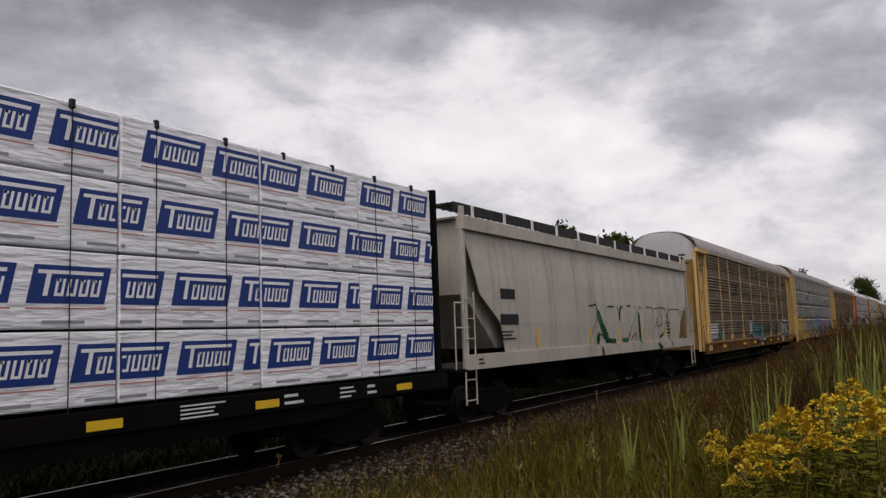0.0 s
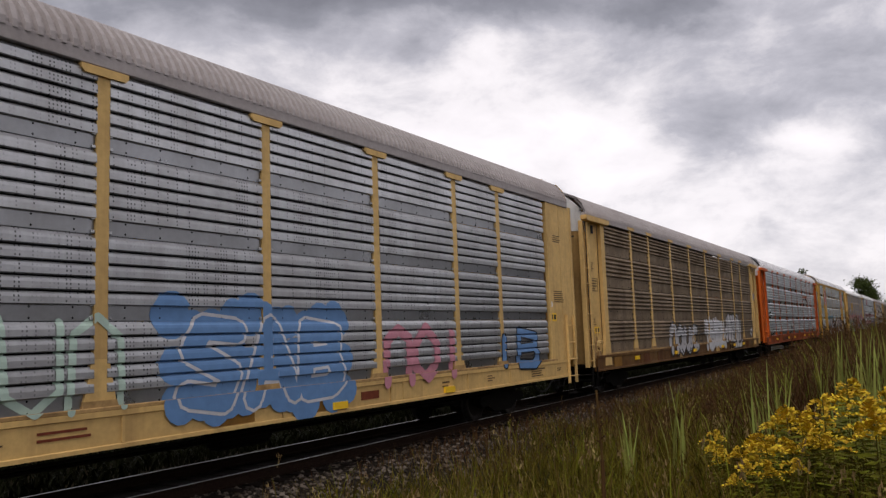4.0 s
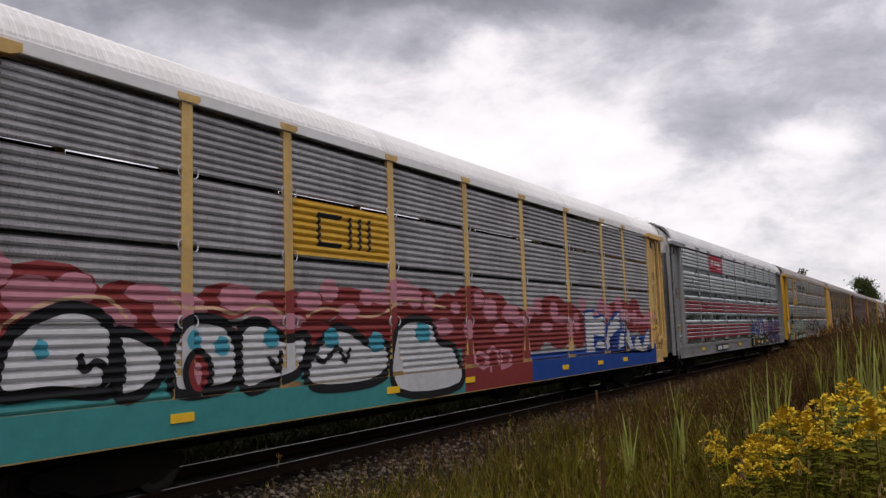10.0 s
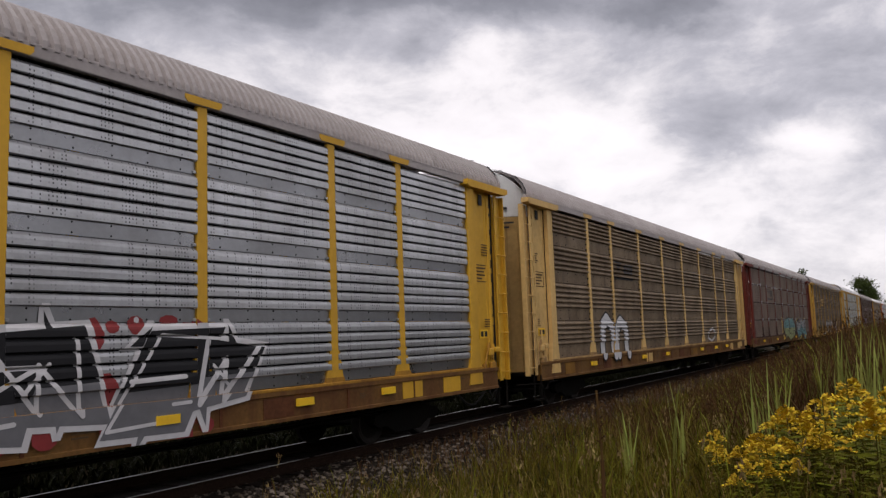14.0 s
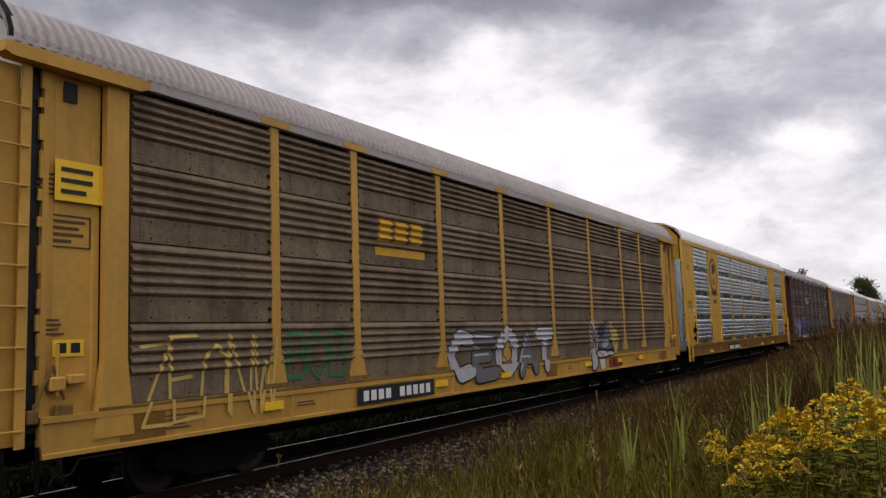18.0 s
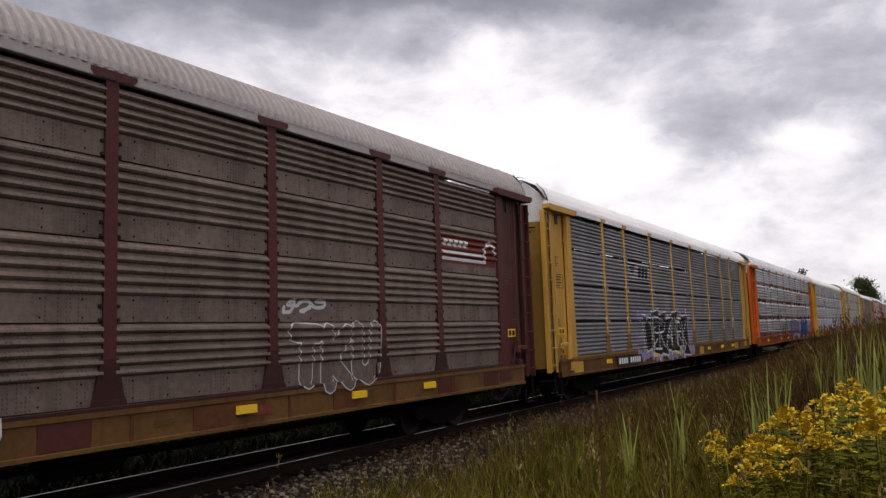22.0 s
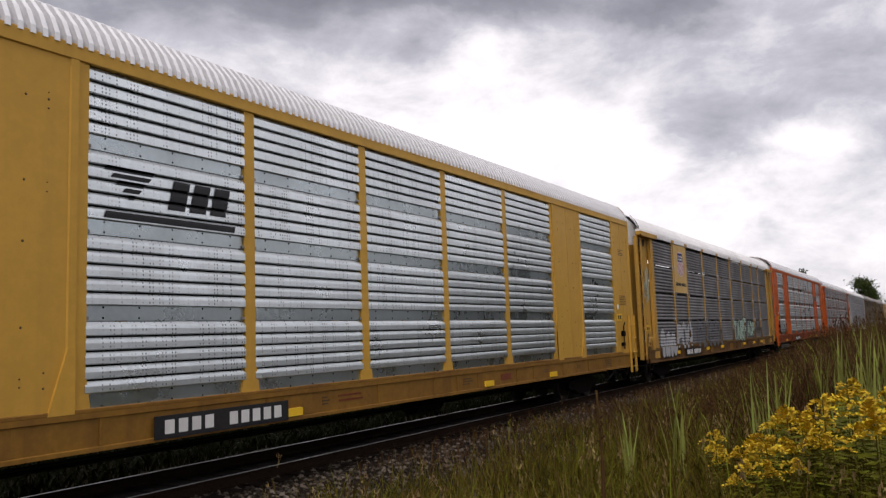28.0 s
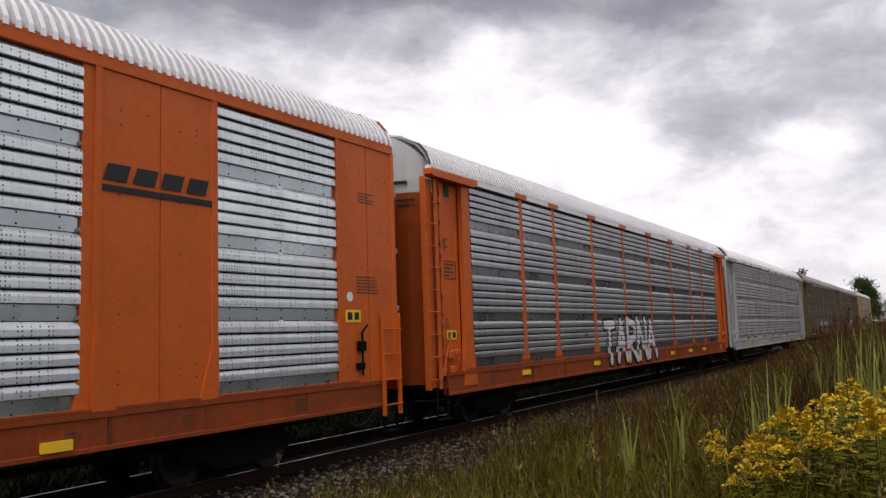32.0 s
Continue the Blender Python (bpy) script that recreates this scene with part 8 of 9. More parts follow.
    letter(C[10], ((4.51, 1.39), (5.07, 1.44), (5.42, 1.44), (5.50, 1.27), (5.08, 1.22), (4.54, 1.23)), P_PALE, P_BLACK, 0.04, 2)
    letter(C[10], ((4.71, 1.33), (4.85, 1.39), (5.01, 1.34), (4.86, 1.25)), P_PINK, None, 0, 5)
    letter(C[10], ((5.52, 1.25), (5.66, 1.42), (5.99, 1.44), (5.92, 1.28)), P_PALE, P_BLACK, 0.04, 2)
    letter(C[10], ((5.71, 1.78), (6.00, 1.84), (6.22, 1.90), (6.48, 1.86), (6.56, 1.66), (6.48, 1.44), (6.27, 1.30), (6.16, 1.47), (6.02, 1.68)), P_YELLOW, None, 0, 1)
    letter(C[10], ((6.24, 1.76), (6.37, 1.79), (6.39, 1.61), (6.27, 1.59)), P_GREY, None, 0, 4)
    letter(C[10], ((4.00, 1.45), (4.24, 1.55), (4.34, 1.78), (4.45, 1.16), (4.45, 0.96), (4.01, 0.86)), P_SILVER, P_BLACK, 0.05, 3)
    letter(C[10], ((4.65, 1.16), (5.08, 1.16), (5.08, 0.88), (4.70, 0.86)), P_PALE, None, 0, 1, 0)


large_pieces()


def hopper_lines():
    """Green and black outline graffiti along the lower side of the hopper."""
    car = CARS_EXTRA["hopper"]
    count = itertools.count()

    def spray(mat, w, pts):
        bm = bmesh.new()
        out = 0.010 + 0.0003 * next(count)
        for poly in stroke(curve(pts, False), w):
            bm.faces.new([bm.verts.new((x, -(1.55 if z < 1.6 else hopper_section(z) + out), z)) for x, z in poly])
        me = bpy.data.meshes.new("letter_line")
        bm.to_mesh(me)
        bm.free()
        me.materials.append(mat)
        new("letter_line", me).parent = car
    spray(P_GREEN, 0.30, ((-1.42, 2.53), (-1.18, 2.22), (-0.82, 1.90), (-0.68, 1.75)))
    spray(P_GREEN, 0.16, ((-1.57, 1.70), (-1.53, 1.84), (-1.40, 1.90)))
    spray(P_GREEN, 0.22, ((-1.50, 1.71), (-1.45, 1.82)))
    spray(P_GREEN, 0.14, ((-0.69, 1.73), (-0.35, 1.70), (0.08, 1.69)))
    spray(P_BLACK, 0.05, ((-2.17, 2.78), (-1.84, 2.80), (-1.59, 2.83), (-1.45, 2.59)))
    spray(P_BLACK, 0.03, ((-1.47, 2.53), (-1.89, 2.07), (-2.11, 1.73)))
    spray(P_BLACK, 0.05, ((-1.40, 1.92), (-1.13, 1.88), (-0.73, 1.70), (0.01, 1.61)))
    spray(P_GREEN, 0.10, ((0.49, 2.37), (0.57, 2.63), (0.70, 2.79)))
    spray(P_BLACK, 0.04, ((0.32, 2.82), (0.44, 2.55), (0.53, 2.35), (0.61, 2.67), (0.89, 2.81)))
    spray(P_BLACK, 0.05, ((-0.55, 2.78), (0.00, 2.79)))
    spray(P_BLACK, 0.05, ((1.33, 2.82), (1.68, 2.83)))
    spray(P_BLACK, 0.02, ((1.34, 1.68), (1.82, 2.22), (2.36, 2.66), (2.21, 2.84)))
    spray(P_GREEN, 0.14, ((0.82, 1.69), (1.29, 1.68)))
    spray(P_BLACK, 0.04, ((1.29, 1.68), (1.52, 1.94)))
    spray(P_BLACK, 0.04, ((1.63, 1.68), (2.13, 1.89), (2.16, 1.68)))
    spray(P_GREEN, 0.20, ((2.52, 2.53), (2.59, 2.07), (2.66, 1.63)))
    spray(P_BLACK, 0.03, ((2.46, 2.48), (2.63, 2.81), (2.81, 2.76)))
    spray(P_BLACK, 0.03, ((3.47, 2.81), (4.13, 2.78), (4.19, 2.39)))
    spray(P_BLACK, 0.03, ((4.27, 2.75), (5.15, 2.81), (5.76, 2.78), (5.95, 2.50), (5.59, 2.01)))
    spray(P_BLACK, 0.03, ((4.49, 2.08), (4.74, 2.44), (4.79, 2.13), (5.31, 2.23), (5.23, 2.55)))
    spray(P_GREEN, 0.10, ((5.01, 1.72), (5.38, 1.80)))
    spray(P_BLACK, 0.03, ((5.38, 1.80), (5.78, 2.00)))
    spray(P_GREEN, 0.08, ((6.01, 2.56), (6.19, 2.11), (6.23, 1.60)))
    spray(P_BLACK, 0.03, ((6.01, 2.45), (6.33, 2.73), (7.69, 2.76), (7.80, 2.57)))
    spray(P_GREEN, 0.14, ((-1.30, 1.47), (-1.25, 1.32)))
    spray(P_GREEN, 0.14, ((4.64, 1.46), (5.08, 1.30)))
    spray(P_BLACK, 0.06, ((6.47, 1.51), (6.51, 1.33)))
    spray(P_BLACK, 0.03, ((7.92, 2.45), (8.19, 2.70), (8.70, 2.58), (8.39, 2.07), (7.98, 1.65)))


hopper_lines()

# ---------------------------------------------------------------- ground and track
def ground_z(x, y):
    """Height of the ground: ballast bank, ditch, and the rise on which the camera stands."""
    d = abs(y - TRACK_Y)
    bank = np.interp(d, [0, 1.9, 3.2, 4.2, 6.2, 8.2, 20, 5000], [-0.20, -0.22, -0.48, -0.50, -0.25, 0.18, 0.25, 0.3])
    wob = 0.06 * np.sin(x * 0.7 + y * 1.3) + 0.04 * np.sin(x * 1.9 - y * 2.3)
    return bank + wob * np.clip((d - 2.2) / 2.0, 0, 1)


def make_ground():
    xs = np.concatenate([[-2500, -600, -200, -80, -40], np.arange(-20, 60, 0.6), np.arange(60, 200, 6), [250, 400, 800, 2500]])
    ys = np.concatenate([[-2500, -600, -150, -50, -20], np.arange(-8, 30, 0.35), [35, 50, 80, 150, 400, 900, 2500]])
    X, Y = np.meshgrid(xs, ys, indexing="ij")
    Z = ground_z(X, Y)
    nx, ny = X.shape
    vs = np.stack([X, Y, Z], -1).reshape(-1, 3)
    i = np.arange(nx * ny).reshape(nx, ny)
    fs = np.stack([i[:-1, :-1], i[1:, :-1], i[1:, 1:], i[:-1, 1:]], -1).reshape(-1, 4)
    me = bpy.data.meshes.new("ground")
    me.from_pydata(vs.tolist(), [], fs.tolist())
    for p in me.polygons:
        p.use_smooth = True
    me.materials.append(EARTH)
    tagged(new("ground", me), "grassy earth beside a gravel railway bank", "ground", kind="structure")


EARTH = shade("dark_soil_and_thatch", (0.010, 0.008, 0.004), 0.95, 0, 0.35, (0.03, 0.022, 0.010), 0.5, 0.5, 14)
make_ground()


def make_track():
    def rail(bm):
        prof = [(-0.07, -0.172), (0.07, -0.172), (0.07, -0.158), (0.012, -0.14), (0.012, -0.05), (0.036, -0.035), (0.036, -0.006), (0.028, 0.0), (-0.028, 0.0), (-0.036, -0.006), (-0.036, -0.035), (-0.012, -0.05), (-0.012, -0.14), (-0.07, -0.158)]
        a = [bm.verts.new((-150, y, z)) for y, z in prof]
        b = [bm.verts.new((900, y, z)) for y, z in prof]
        n = len(prof)
        for i in range(n):
            bm.faces.new((a[i], b[i], b[(i + 1) % n], a[(i + 1) % n]))
        bmesh.ops.recalc_face_normals(bm, faces=bm.faces[:])

    def tread(bm):
        box(bm, -150, 900, -0.018, 0.022, -0.002, 0.0025)
    tr = tagged(new("railway_track"), "steel rails on dark wooden ties in gravel", "railway track", kind="structure")
    for y in (-0.7525, 0.7525):
        r = piece("rail", mesh_of("rail", rail), RAIL_RUST, tr, (0, TRACK_Y + y, 0))
        piece("railhead", mesh_of("railhead", tread), STEEL, r, label="worn bright rail head")

    def tie(bm):
        box(bm, -0.115, 0.115, -1.3, 1.3, -0.36, -0.172, 0.012)
    rnd = random.Random(3)
    for i in range(110):
        o = piece("tie", mesh_of("tie", tie), TIE_WOOD, tr, (1.0 + i * 0.52 + rnd.uniform(-0.03, 0.03), TRACK_Y + rnd.uniform(-0.05, 0.05), rnd.uniform(-0.01, 0.005)))
        o.rotation_euler.z = rnd.uniform(-0.02, 0.02)
    bm = bmesh.new()
    for i in range(-120, 0):
        box(bm, 1.0 + i * 0.52 - 0.115, 1.0 + i * 0.52 + 0.115, TRACK_Y - 1.3, TRACK_Y + 1.3, -0.36, -0.172)
    for i in range(110, 500):
        box(bm, 1.0 + i * 0.52 - 0.115, 1.0 + i * 0.52 + 0.115, TRACK_Y - 1.3, TRACK_Y + 1.3, -0.36, -0.172)
    me = bpy.data.meshes.new("far_ties")
    bm.to_mesh(me)
    bm.free()
    me.materials.append(TIE_WOOD)
    o = new("far_ties", me)
    o.parent = tr
    o["kind"] = "stuff"


make_track()


# ---------------------------------------------------------------- gravel, grass, weeds, trees
def blades(name, rng, x, y, h, w, bend, mat, label, z=None, kind="grass"):
    """Many tapered, bent blades in one mesh."""
    n = len(x)
    z0 = ground_z(x, y) - 0.02 if z is None else z
    ang = rng.uniform(0, 2 * np.pi, n)
    lean = rng.uniform(0, 2 * np.pi, n)
    dx, dy = np.cos(ang) * w / 2, np.sin(ang) * w / 2
    bx, by = np.cos(lean) * bend * h, np.sin(lean) * bend * h
    vs = np.zeros((n, 7, 3))
    for i, (t, f) in enumerate(((0.0, 1.0), (0.4, 0.85), (0.75, 0.5))):
        for k, sgn in enumerate((-1, 1)):
            vs[:, i * 2 + k, 0] = x + sgn * dx * f + bx * t * t
            vs[:, i * 2 + k, 1] = y + sgn * dy * f + by * t * t
            vs[:, i * 2 + k, 2] = z0 + h * t
    vs[:, 6, 0], vs[:, 6, 1], vs[:, 6, 2] = x + bx, y + by, z0 + h * (1 - 0.25 * bend)
    base = (np.arange(n) * 7)[:, None]
    quads = np.concatenate([base + np.array([[0, 1, 3, 2]]), base + np.array([[2, 3, 5, 4]])])
    tris = base + np.array([[4, 5, 6]])
    me = bpy.data.meshes.new(name)
    me.from_pydata(vs.reshape(-1, 3).tolist(), [], quads.tolist() + tris.tolist())
    me.materials.append(mat)
    return tagged(new(name, me), label, kind, kind="stuff")


def leaf_mat(name, col, rough=0.6, trans=0.25, spread=0.35):
    mt = bpy.data.materials.new(name)
    mt.use_nodes = True
    N, K = mt.node_tree.nodes, mt.node_tree.links.new
    b = N["Principled BSDF"]
    g = N.new("ShaderNodeNewGeometry")
    hue = N.new("ShaderNodeHueSaturation")
    hue.inputs["Color"].default_value = (*col, 1)
    for sock, lo, hi in ((hue.inputs["Value"], 1 - spread, 1 + spread), (hue.inputs["Hue"], 0.48, 0.52)):
        m = N.new("ShaderNodeMapRange")
        K(g.outputs["Random Per Island"], m.inputs[0])
        m.inputs[3].default_value, m.inputs[4].default_value = lo, hi
        K(m.outputs[0], sock)
    no = N.new("ShaderNodeTexNoise")
    no.inputs["Scale"].default_value = 1.3
    tc = N.new("ShaderNodeTexCoord")
    K(tc.outputs["Object"], no.inputs[0])
    mx = N.new("ShaderNodeMix")
    mx.data_type, mx.blend_type = "RGBA", "MULTIPLY"
    mx.inputs[0].default_value = 0.6
    K(hue.outputs[0], mx.inputs["A"])
    r = N.new("ShaderNodeValToRGB")
    r.color_ramp.elements[0].position, r.color_ramp.elements[0].color = 0.35, (0.55, 0.5, 0.45, 1)
    r.color_ramp.elements[1].position, r.color_ramp.elements[1].color = 0.65, (1.2, 1.2, 1.1, 1)
    K(no.outputs[0], r.inputs[0])
    K(r.outputs[0], mx.inputs["B"])
    K(mx.outputs["Result"], b.inputs["Base Color"])
    b.inputs["Roughness"].default_value = rough
    b.inputs["Specular IOR Level"].default_value = 0.03
    b.inputs["Transmission Weight"].default_value = 0.0
    return mt


L_OLIVE = leaf_mat("olive_grass", (0.088, 0.068, 0.010))
L_GREEN = leaf_mat("green_blades", (0.115, 0.118, 0.011))
L_FRESH = leaf_mat("fresh_green_blades", (0.14, 0.15, 0.022))
L_STRAW = leaf_mat("dry_straw", (0.19, 0.13, 0.045))
L_BROWN = leaf_mat("brown_seed_heads", (0.070, 0.036, 0.016))
L_GOLD = leaf_mat("goldenrod_bloom", (0.66, 0.46, 0.04), 0.7, 0, 0.2)
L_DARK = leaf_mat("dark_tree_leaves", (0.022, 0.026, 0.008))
L_STEM = leaf_mat("weed_stems", (0.075, 0.062, 0.015))
BARK = shade("grey_brown_bark", (0.07, 0.055, 0.042), 0.9, 0, 0.3, (0.03, 0.025, 0.02), 0.4, 0.5, 20)


def patchy(x, y, k, seed):
    """A slow wave over the ground, 0 to 1, by which growth comes in patches."""
    return 0.5 + 0.5 * np.sin(x * k + 1.7 * np.sin(y * k * 1.3 + seed) + seed) * np.cos(y * k * 0.9 - seed * 2 + 0.8 * np.sin(x * k * 0.7))


def grass_edge(x):
    """How near to the rails the growth reaches."""
    return 7.45 + 0.45 * np.clip((x - 6) / 8, 0, 1) + 0.35 * np.sin(x * 0.9) + 0.25 * np.sin(x * 2.3 + 1)


def grass_field():
    rng = np.random.default_rng(4)

    def spread(n, x0, x1, y0, y1, power=1.0, patch=None):
        x, y = x0 + (x1 - x0) * rng.random(n) ** power, rng.uniform(y0, y1, n)
        keep = rng.random(n) < np.clip((grass_edge(x) - y) / 1.3, 0.0, 1) + (y > TRACK_Y)
        if patch:
            keep &= rng.random(n) < 0.15 + 0.85 * (patchy(x, y, *patch) > 0.55)
        return x[keep], y[keep]

    def sow(name, n, area, power, hh, ww, bb, mat, label, patch=None):
        x, y = spread(n, *area, power, patch)
        m = len(x)
        lift = 0.72 + 0.5 * patchy(x, y, 1.1, 3.0)
        blades(name, rng, x, y, rng.uniform(*hh, m) * lift, rng.uniform(*ww, m), rng.uniform(*bb, m), mat, label)
    sow("grass", 60000, (3.0, 45, -2.5, 7.8), 1.5, (0.25, 0.75), (0.006, 0.016), (0.1, 0.7), L_OLIVE, "dense olive green grass on the bank")
    sow("grass", 15000, (3.0, 50, -3, 7.6), 1.4, (0.35, 0.9), (0.008, 0.02), (0.1, 0.6), L_GREEN, "fresh green grass blades among the weeds", (1.4, 1.0))
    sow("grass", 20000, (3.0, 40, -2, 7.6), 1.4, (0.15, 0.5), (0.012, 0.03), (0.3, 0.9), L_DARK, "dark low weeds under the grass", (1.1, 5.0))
    sow("dry_grass", 15000, (3.0, 50, -2, 7.7), 1.4, (0.4, 0.95), (0.004, 0.010), (0.05, 0.5), L_STRAW, "dry straw-coloured grass stalks", (1.9, 2.0))
    sow("tall_weeds", 24000, (12, 80, 0.0, 7.6), 1.2, (0.5, 1.1), (0.008, 0.022), (0.1, 0.7), L_BROWN, "tall brown weeds gone to seed", (0.8, 4.0))
    sow("tall_weeds", 2600, (9, 60, -3.0, 4.6), 1.3, (0.5, 1.1), (0.010, 0.024), (0.1, 0.6), L_FRESH, "tall green weeds", (0.9, 0.5))
    # low brown growth that creeps over the stones
    n = 16000
    x, y = 9 + 60 * rng.random(n) ** 1.3, rng.uniform(7.0, 8.75, n)
    keep = rng.random(n) < np.clip((x - 8) / 14, 0.1, 0.9) * (0.3 + 0.7 * (patchy(x, y, 1.3, 6.0) > 0.45))
    x, y = x[keep], y[keep]
    blades("dry_grass", rng, x, y, rng.uniform(0.10, 0.42, len(x)), rng.uniform(0.008, 0.022, len(x)), rng.uniform(0.2, 0.9, len(x)), L_BROWN, "low brown weeds over the edge of the stones")
    # seen beneath the cars; the gloom there is put into the blade colour
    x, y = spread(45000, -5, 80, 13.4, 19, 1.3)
    blades("grass", rng, x, y, rng.uniform(0.15, 0.45, len(x)), rng.uniform(0.03, 0.08, len(x)), rng.uniform(0.3, 0.9, len(x)), L_SHADE, "rough grass beyond the track, shade put into its colour")
    # short growth round the camera and on the bank behind it
    x, y = rng.uniform(-18, 3.4, 26000), rng.uniform(-9, 7.2, 26000)
    keep = rng.random(len(x)) < np.clip((grass_edge(x) - y) / 1.3, 0, 1)
    x, y = x[keep], y[keep]
    blades("grass", rng, x, y, rng.uniform(0.12, 0.38, len(x)), rng.uniform(0.012, 0.03, len(x)), rng.uniform(0.2, 0.9, len(x)), L_OLIVE, "short olive grass on the rise")
    # high brown weeds that rise along the bank away from the camera
    for n, mat, label in ((17000, L_BROWN, "high red-brown weeds along the bank"), (4200, L_FRESH, "high green weeds along the bank")):
        x, y = 13 + 55 * rng.random(n) ** 1.3, rng.uniform(-1.0, 6.4, n)
        az = np.degrees(np.arctan2(x, y))
        keep = (az > 77) & (rng.random(n) < 0.2 + 0.8 * (patchy(x, y, 0.6, 2.0) > 0.4))
        x, y, az = x[keep], y[keep], az[keep]
        blades("tall_weeds", rng, x, y, np.clip(0.76 + (az - 77) * 0.120, 0.7, 1.9) * rng.uniform(0.6, 1.15, len(x)), rng.uniform(0.010, 0.030, len(x)), rng.uniform(0.05, 0.6, len(x)), mat, label)
    # brown fluffy tops of the tall weeds
    n = 900
    x, y = 12 + 40 * rng.random(n) ** 1.3, rng.uniform(-0.5, 6.0, n)
    az = np.degrees(np.arctan2(x, y))
    x, y, az = x[az > 72], y[az > 72], az[az > 72]
    n = len(x)
    h = np.clip(0.76 + (az - 77) * 0.12, 0.75, 1.8) * rng.uniform(0.85, 1.15, n)
    cx, cy = np.repeat(x, 16) + rng.normal(0, 0.03, n * 16), np.repeat(y, 16) + rng.normal(0, 0.03, n * 16)
    blades("seed_heads", rng, cx, cy, rng.uniform(0.03, 0.09, n * 16), rng.uniform(0.008, 0.022, n * 16), rng.uniform(0, 0.9, n * 16), L_BROWN, "brown fluffy tops of tall weeds", np.repeat(ground_z(x, y) + h, 16) + rng.uniform(-0.22, 0.06, n * 16))
    # seed heads: small clusters at stalk height
    x, y = spread(420, 4, 30, 0, 7.4, 1.7)
    n = len(x)
    h = rng.uniform(0.45, 0.95, n)
    cl_x = np.repeat(x, 11) + rng.normal(0, 0.014, n * 11)
    cl_y = np.repeat(y, 11) + rng.normal(0, 0.014, n * 11)
    cl_z = np.repeat(ground_z(x, y) + h, 11) + rng.uniform(-0.12, 0.05, n * 11)
    blades("seed_heads", rng, cl_x, cl_y, rng.uniform(0.02, 0.06, n * 11), rng.uniform(0.008, 0.02, n * 11), rng.uniform(0, 0.8, n * 11), L_PALE, "pale seed heads of wild grass", cl_z)
    blades("dry_grass", rng, x, y, h, np.full(n, 0.004), np.full(n, 0.02), L_STRAW, "thin dry stalks")
    # broad leaves of low weeds
    x, y = spread(9000, 4, 30, -1, 7.3, 1.5)
    n = len(x)
    blades("weed_leaves", rng, x, y, rng.uniform(0.05, 0.11, n), rng.uniform(0.010, 0.026, n), rng.uniform(0.4, 1.0, n), L_OLIVE, "broad weed leaves among the grass", ground_z(x, y) + rng.uniform(0.05, 0.55, n))


# near-black grass colour that stands in for shade beyond the train
L_SHADE = leaf_mat("shade_toned_rough_grass", (0.006, 0.007, 0.002))
L_PALE = leaf_mat("pale_seed_fluff", (0.22, 0.155, 0.07), 0.8, 0, 0.4)
grass_field()


def gravel():
    rng = np.random.default_rng(8)
    n = 15000
    x = 2.5 + 42 * rng.random(n) ** 1.6
    y = TRACK_Y - 0.2 - 4.0 * rng.random(n) ** 0.75
    r = rng.uniform(0.02, 0.058, n)
    z = ground_z(x, y) + r * 0.3
    oc = np.array([[1, 0, 0], [-1, 0, 0], [0, 1, 0], [0, -1, 0], [0, 0, 1], [0, 0, -1], [0.6, 0.6, 0.6], [-0.6, 0.6, 0.5]], float)
    vs = oc[None] * r[:, None, None] * rng.uniform(0.65, 1.25, (n, 8, 1))
    a = rng.uniform(0, 6.28, n)
    c, s_ = np.cos(a)[:, None], np.sin(a)[:, None]
    X = vs[..., 0] * c - vs[..., 1] * s_
    Y = vs[..., 0] * s_ + vs[..., 1] * c
    P = np.stack([X + x[:, None], Y + y[:, None], vs[..., 2] * 0.8 + z[:, None]], -1)
    tri = np.array([[0, 6, 4], [6, 2, 4], [0, 2, 6], [2, 7, 4], [2, 1, 7], [1, 4, 7], [1, 3, 4], [3, 0, 4], [2, 0, 5], [1, 2, 5], [3, 1, 5], [0, 3, 5]])
    fs = (np.arange(n) * 8)[:, None, None] + tri[None]
    me = bpy.data.meshes.new("ballast")
    me.from_pydata(P.reshape(-1, 3).tolist(), [], fs.reshape(-1, 3).tolist())
    me.materials.append(STONE)
    tagged(new("ballast", me), "grey and brown crushed stone ballast", "gravel", kind="stuff")
    bank_mesh()


def bank_mesh():
    xs = np.concatenate([np.arange(-60, 60, 1.5), np.arange(60, 900, 30)])
    ys = TRACK_Y + np.array([-3.4, -2.6, -1.9, -1.0, 0, 1.0, 1.9, 2.6, 3.4])
    X, Y = np.meshgrid(xs, ys, indexing="ij")
    Z = ground_z(X, Y) + 0.02 - 0.05 * (np.abs(Y - TRACK_Y) > 3.3)
    nx, ny = X.shape
    i = np.arange(nx * ny).reshape(nx, ny)
    fs = np.stack([i[:-1, :-1], i[1:, :-1], i[1:, 1:], i[:-1, 1:]], -1).reshape(-1, 4)
    me = bpy.data.meshes.new("ballast_bed")
    me.from_pydata(np.stack([X, Y, Z], -1).reshape(-1, 3).tolist(), [], fs.tolist())
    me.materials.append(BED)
    tagged(new("ballast_bed", me), "gravel bed under the track", "gravel bed", kind="structure")


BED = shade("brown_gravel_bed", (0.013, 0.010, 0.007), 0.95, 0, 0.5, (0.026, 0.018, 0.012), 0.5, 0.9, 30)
gravel()


